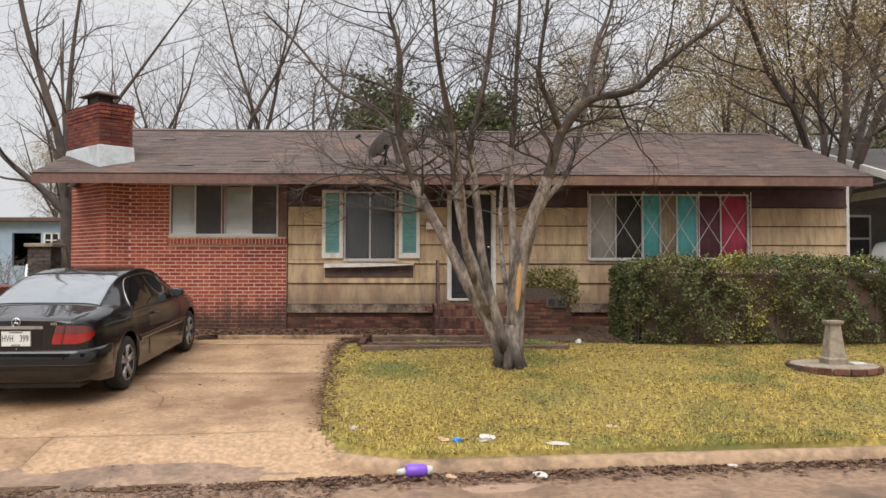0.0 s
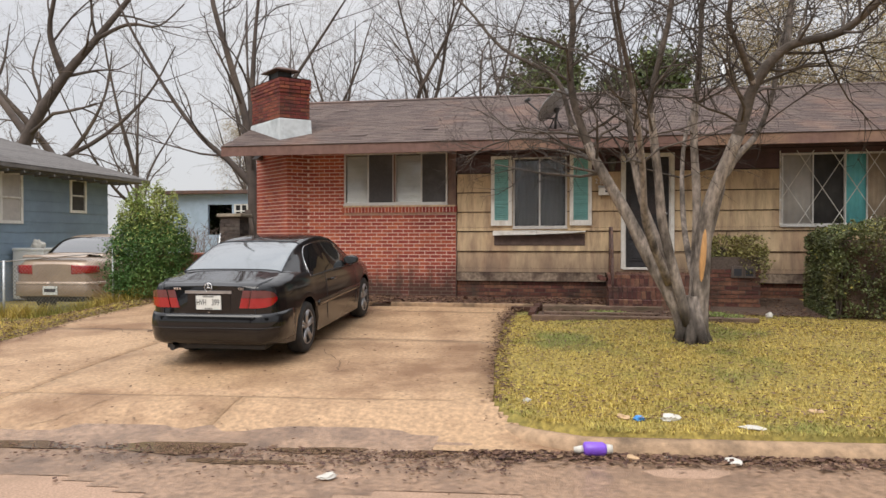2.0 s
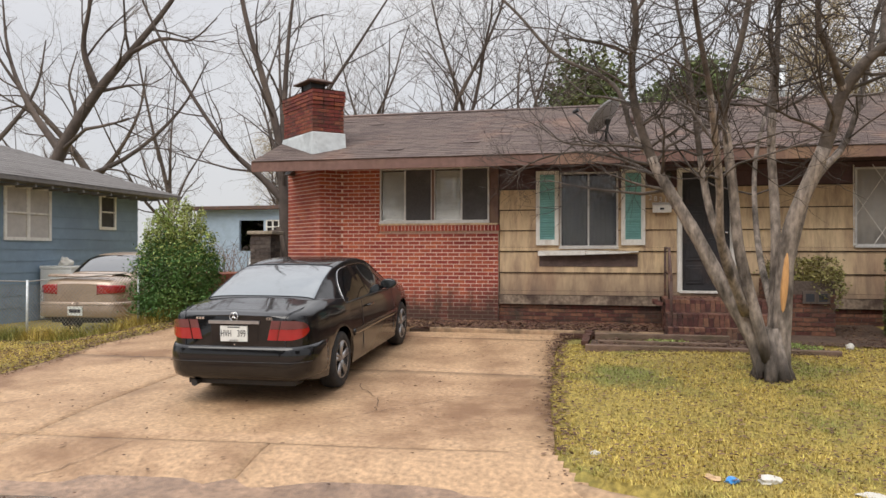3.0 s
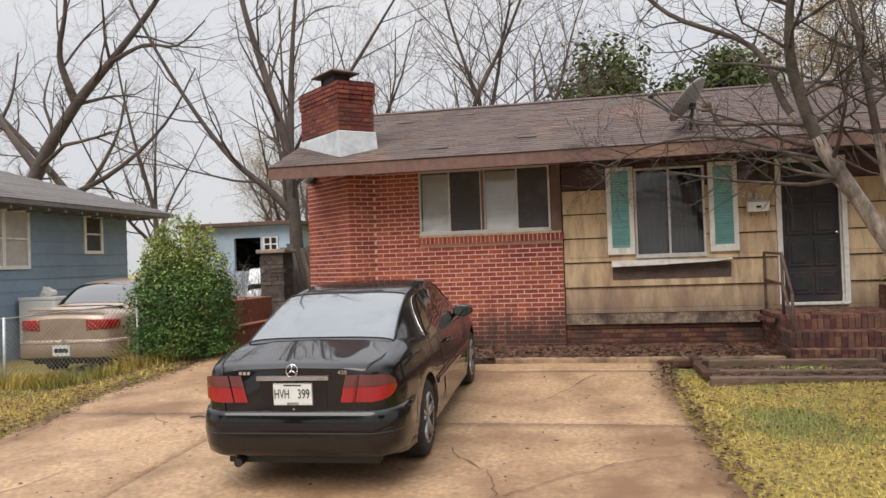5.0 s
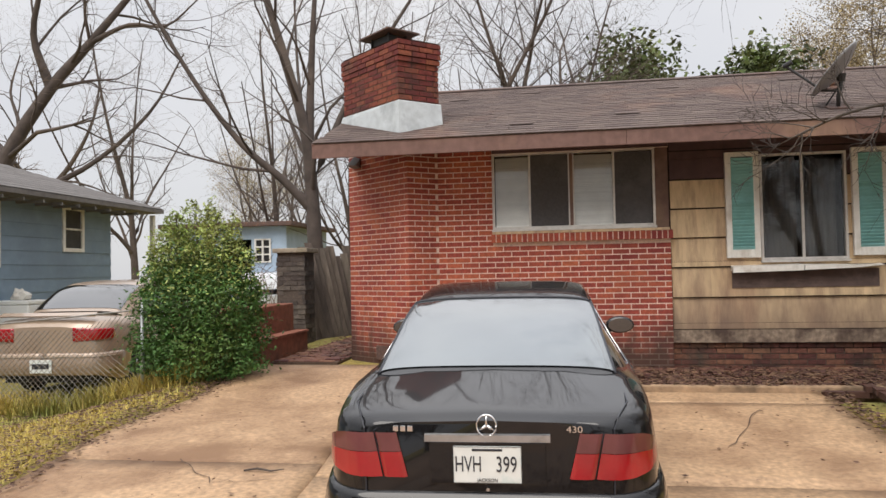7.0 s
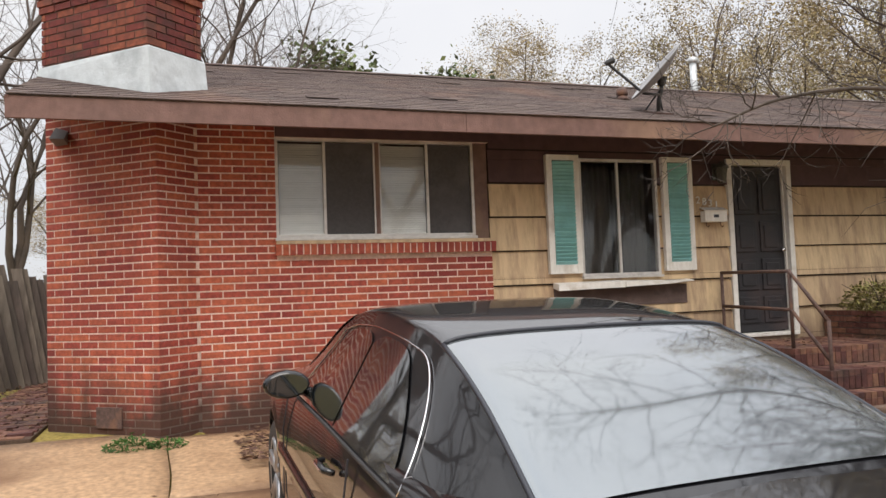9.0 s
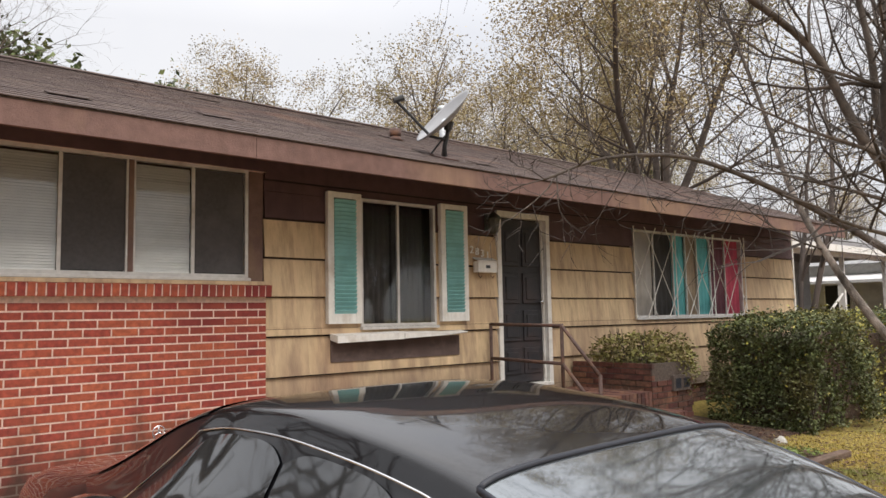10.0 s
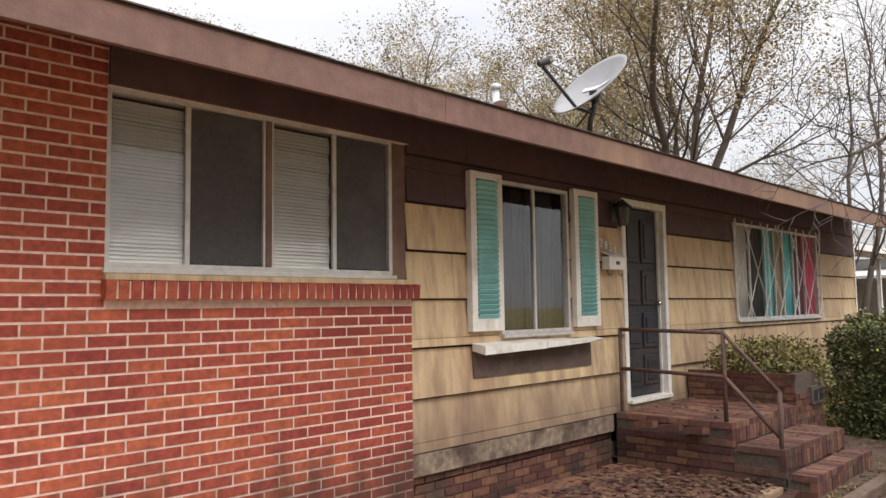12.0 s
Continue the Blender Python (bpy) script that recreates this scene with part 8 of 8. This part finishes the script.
for k in range(22):
    b = bl[k % len(bl)]
    stb.append(tube([(-8.4 + rs.uniform(-0.12, 0.12), 13.75 + rs.uniform(-0.1, 0.1), 0.92), (b[0] * 0.6 - 8.42 * 0.4 + rs.uniform(-0.1, 0.1), 13.75, (b[2] + 0.9) / 2), (b[0] + rs.uniform(-0.1, 0.1), b[1], b[2] + b[5] * 0.8)], [0.022, 0.015, 0.005], 5))
part("stem_growth", joined(stb), M_BARK_FAR, bush)["kind"] = "stuff"

scrub = thing("planter_shrub", pose(2.35, 13.95, PZ - 0.1), "low straggly yellow-green shrub growing in the brick planter", "shrub", in_world=True)
pp = clump_points(5200, rbz, [(2.25, 13.95, 1.92, 0.42, 0.45, 0.26), (2.6, 13.75, 1.9, 0.32, 0.4, 0.3), (2.65, 13.6, 1.72, 0.28, 0.3, 0.35), (2.05, 14.1, 1.9, 0.2, 0.35, 0.2)])
quads("foliage", leaf_quads(pp, 0.05, rbz, aspect=0.5), mat("scrub_leaves", (0.20, 0.17, 0.05), 0.6, 0.3, 3, (0.11, 0.12, 0.035), 0.5, 1.5, 0, piece=0.5), scrub, "", "stuff")
part("stem_growth", joined([tube([(2.3 + rs.uniform(-0.3, 0.3), 14.0 + rs.uniform(-0.3, 0.3), 1.72), (2.3 + rs.uniform(-0.5, 0.5), 13.95 + rs.uniform(-0.4, 0.4), 2.0 + rs.uniform(0, 0.25))], [0.008, 0.003], 4) for _ in range(26)]), M_BARK_FAR, scrub)["kind"] = "stuff"
vine = thing("dead_vines", pose(-8.95, 16.2, 1.8), "tangle of dead vines over the retaining wall", "vines", in_world=True)
vt = []
for k in range(70):
    a = Vector((-9.2 + rs.uniform(-0.3, 0.7), 16.0 + rs.uniform(-0.6, 0.9), 1.79))
    vt.append(tube([a, a + Vector((rs.uniform(-0.25, 0.25), rs.uniform(-0.2, 0.2), rs.uniform(0.25, 0.6))), a + Vector((rs.uniform(-0.4, 0.4), rs.uniform(-0.3, 0.3), rs.uniform(0.1, 0.8)))], [0.006, 0.005, 0.003], 4))
part("stem_growth", joined(vt), M_TWIG_FAR, vine)["kind"] = "stuff"
weeds = thing("weeds", pose(-5.75, 14.0, 0.98), "green weeds sprouting at the chimney foot", "weeds", in_world=True)
pwz = clump_points(900, rbz, [(-6.05, 13.98, 1.03, 0.2, 0.12, 0.08), (-5.75, 13.95, 1.02, 0.15, 0.1, 0.06)])
quads("foliage", leaf_quads(pwz, 0.045, rbz, aspect=0.35), M_LEAF_BRIGHT, weeds, "", "stuff")
bed_weeds = thing("weeds", pose(1.85, 11.9, 0.965), "low green weeds growing in the flower bed", "weeds", in_world=True)
pwb = clump_points(1500, rbz, [(1.75, 11.9, 0.98, 0.28, 0.22, 0.06), (2.0, 11.75, 0.98, 0.16, 0.14, 0.05), (0.2, 12.1, 0.98, 0.35, 0.15, 0.04)])
quads("foliage", leaf_quads(pwb, 0.04, rbz, aspect=0.4), M_LEAF_LIME, bed_weeds, "", "stuff")

# ---------------------------------------------------------------- grass and fallen leaves
rg = np.random.default_rng(7)
GN = 260000


def blades(name, x, y, hmin, hmax, label, lean=0.7, width=0.0038):
    n_ = len(x)
    z = np.array([ground_z(a, b) + (0.012 * noise.noise(Vector((a * 0.9, b * 0.9, 0)))) for a, b in zip(x, y)])
    h = rg.uniform(hmin, hmax, n_)
    a = rg.uniform(0, 2 * np.pi, n_)
    dx, dy = np.cos(a), np.sin(a)
    l_ = h * rg.uniform(0.2, lean + 0.4, n_)
    w_ = width * rg.uniform(0.7, 1.5, n_)
    b0 = np.stack([x - dy * w_, y + dx * w_, z - 0.006], 1)
    b1 = np.stack([x + dy * w_, y - dx * w_, z - 0.006], 1)
    t1 = np.stack([x + dx * l_ + dy * w_ * 0.3, y + dy * l_ - dx * w_ * 0.3, z + h], 1)
    t0 = np.stack([x + dx * l_ - dy * w_ * 0.3, y + dy * l_ + dx * w_ * 0.3, z + h], 1)
    return tagged(quads(name, np.stack([b0, b1, t1, t0], 1), M_GRASS, None), label, "grass", kind="stuff")


gx1 = rg.uniform(-1.25, 10.5, GN)
gy1 = 6.55 + rg.uniform(0, 1, GN) ** 1.15 * 6.3
keep = (gy1 - 0.09 * gx1 > 6.51) & ~((gx1 < -0.1) & (gy1 < 7.5) & (np.hypot(gx1 + 0.1, gy1 - 7.5) > 0.83)) & ~((gx1 > -0.85) & (gx1 < 2.25) & (gy1 > 11.45) & (gy1 < 12.5)) & ~((gx1 > 3.5) & (gx1 < 8) & (gy1 > 12.3)) & ~((gx1 < -0.9 + 0) & (gy1 < 6.95)) & (np.hypot(gx1 - 5.72, gy1 - 10.25) > 0.62) & (gy1 < 12.5 + 0.5 * np.sin(gx1))
keep &= gx1 > np.array([right_edge(v) for v in gy1]) + 0.02
keep &= rg.uniform(size=GN) < 0.62 + 0.38 * np.sin(gx1 * 1.3 + gy1) * np.sin(gy1 * 1.9 - gx1 * 0.7)
blades("lawn_grass", gx1[keep], gy1[keep], 0.008, 0.027, "short yellow-green winter lawn grass in front of the house", lean=1.2, width=0.005)
gx2 = rg.uniform(-13.5, -7.95, 30000)
gy2 = rg.uniform(7.2, 13.6, 30000)
k2 = (gx2 < np.array([left_edge(v) for v in gy2]) - 0.05) & (gy2 - 0.09 * gx2 > 7.3)
blades("verge_grass", gx2[k2], gy2[k2], 0.015, 0.05, "longer yellow grass between driveway and fence", width=0.006)
x = -8.1 - rg.beta(1, 2.2, 5600) * 4.9
y = rg.uniform(8.0, 13.4, 5600)
VERGE = (x, y)
gx3 = rg.uniform(-16, -8.2, 9000)
gy3 = np.array([fence_y(v) for v in gx3]) + rg.normal(0, 0.12, 9000)
blades("fence_grass", gx3, gy3, 0.1, 0.32, "tall dry grass along the wire fence", width=0.005)


def litter(name, x, y, zf, size, label, material=M_LEAF_DRY, lift=0.01):
    z = np.array([zf(a, b) for a, b in zip(x, y)]) + lift + np.abs(rg.normal(0, 0.008, len(x)))
    c = np.stack([x, y, z], 1)
    q = leaf_quads(c, size, rg, aspect=0.6)
    q[:, :, 2] = c[:, None, 2] + (q[:, :, 2] - c[:, None, 2]) * 0.28
    return tagged(quads(name, q, material), label, "fallen leaves", kind="stuff")


litter("fallen_leaves", *VERGE, lambda a, b: ground_z(a, b) + 0.025, 0.05, "brown leaves among the verge grass")
x = rg.uniform(-5.2, 0.25, 5200)
y = 13.0 + rg.beta(1.2, 2.2, 5200) * 1.6
litter("fallen_leaves", x, y, lambda a, b: 1.015, 0.075, "dead brown leaves heaped on the brick walk")
x = rg.uniform(0.4, 3.4, 2600)
y = rg.uniform(12.4, 14.4, 2600)
k3 = ~((x < 2.8) & (y > 12.7))
litter("fallen_leaves", x[k3], y[k3], ground_z, 0.07, "dead brown leaves around the entry steps")
x = rg.uniform(0.35, 1.8, 160)
y = rg.uniform(12.75, 14.5, 160)
litter("fallen_leaves", x, y, lambda a, b: 1.505 if b > 13.42 else 1.32 if b > 12.97 else 1.135, 0.06, "dead leaves scattered on the brick steps")
y = 7.1 + rg.beta(1.6, 1.1, 1100) * 5.9
x = np.array([right_edge(v) for v in y]) + 0.03 + rg.normal(0, 0.08, 1100)
litter("fallen_leaves", x, y, lambda a, b: max(ground_z(a, b), drive_z(a, b)) + 0.008, 0.06, "dead leaves along the driveway's lawn edge")
x = rg.uniform(-1.0, 9.0, 3600)
y = 6.49 + 0.09 * x - 0.12 - np.abs(rg.normal(0, 0.14, 3600))
litter("fallen_leaves", x, y, lambda a, b: street_z(a, b - 0.09 * a) + 0.015, 0.07, "wet dark leaves and debris along the kerb")
x = rg.uniform(-1.0, 9.5, 13000)
y = rg.uniform(6.8, 12.4, 13000)
litter("fallen_leaves", x, y, lambda a, b: ground_z(a, b) + 0.02, 0.047, "brown leaves scattered over the lawn")
x = -0.6 - np.abs(rg.normal(0, 2.2, 1500))
y = 6.32 + 0.09 * x - np.abs(rg.normal(0, 0.3, 1500))
litter("fallen_leaves", x, y, lambda a, b: street_z(a, b - 0.09 * a) + 0.008, 0.05, "wet leaf scraps strewn over the gutter mud")
y = rg.uniform(8.5, 14.3, 1800)
x = np.array([left_edge(v) for v in y]) + rg.normal(-0.02, 0.13, 1800)
litter("fallen_leaves", x, y, lambda a, b: max(ground_z(a, b), drive_z(a, b)) + 0.008, 0.055, "dead leaves along the driveway's verge")
x = rg.uniform(-7.9, -1.3, 340)
y = rg.uniform(6.0, 12.8, 340)
litter("fallen_leaves", x, y, lambda a, b: drive_z(a, b) + 0.004, 0.05, "few leaves and crumbs scattered on the driveway")
x = rg.uniform(-8.0, -6.9, 900)
y = rg.uniform(15.0, 20.5, 900)
litter("fallen_leaves", x, y, lambda a, b: 1.09, 0.065, "dead leaves on the side path")
x = rg.uniform(-0.75, 2.2, 900)
y = rg.uniform(11.5, 12.4, 900)
litter("fallen_leaves", x, y, lambda a, b: 0.975, 0.06, "dead leaves in the flower bed")
x = rg.uniform(8.4, 15.0, 4200)
y = rg.uniform(12.6, 20.5, 4200)
litter("fallen_leaves", x, y, lambda a, b: ground_z(a, b) + 0.03, 0.08, "brown leaf litter over the neighbouring drive")
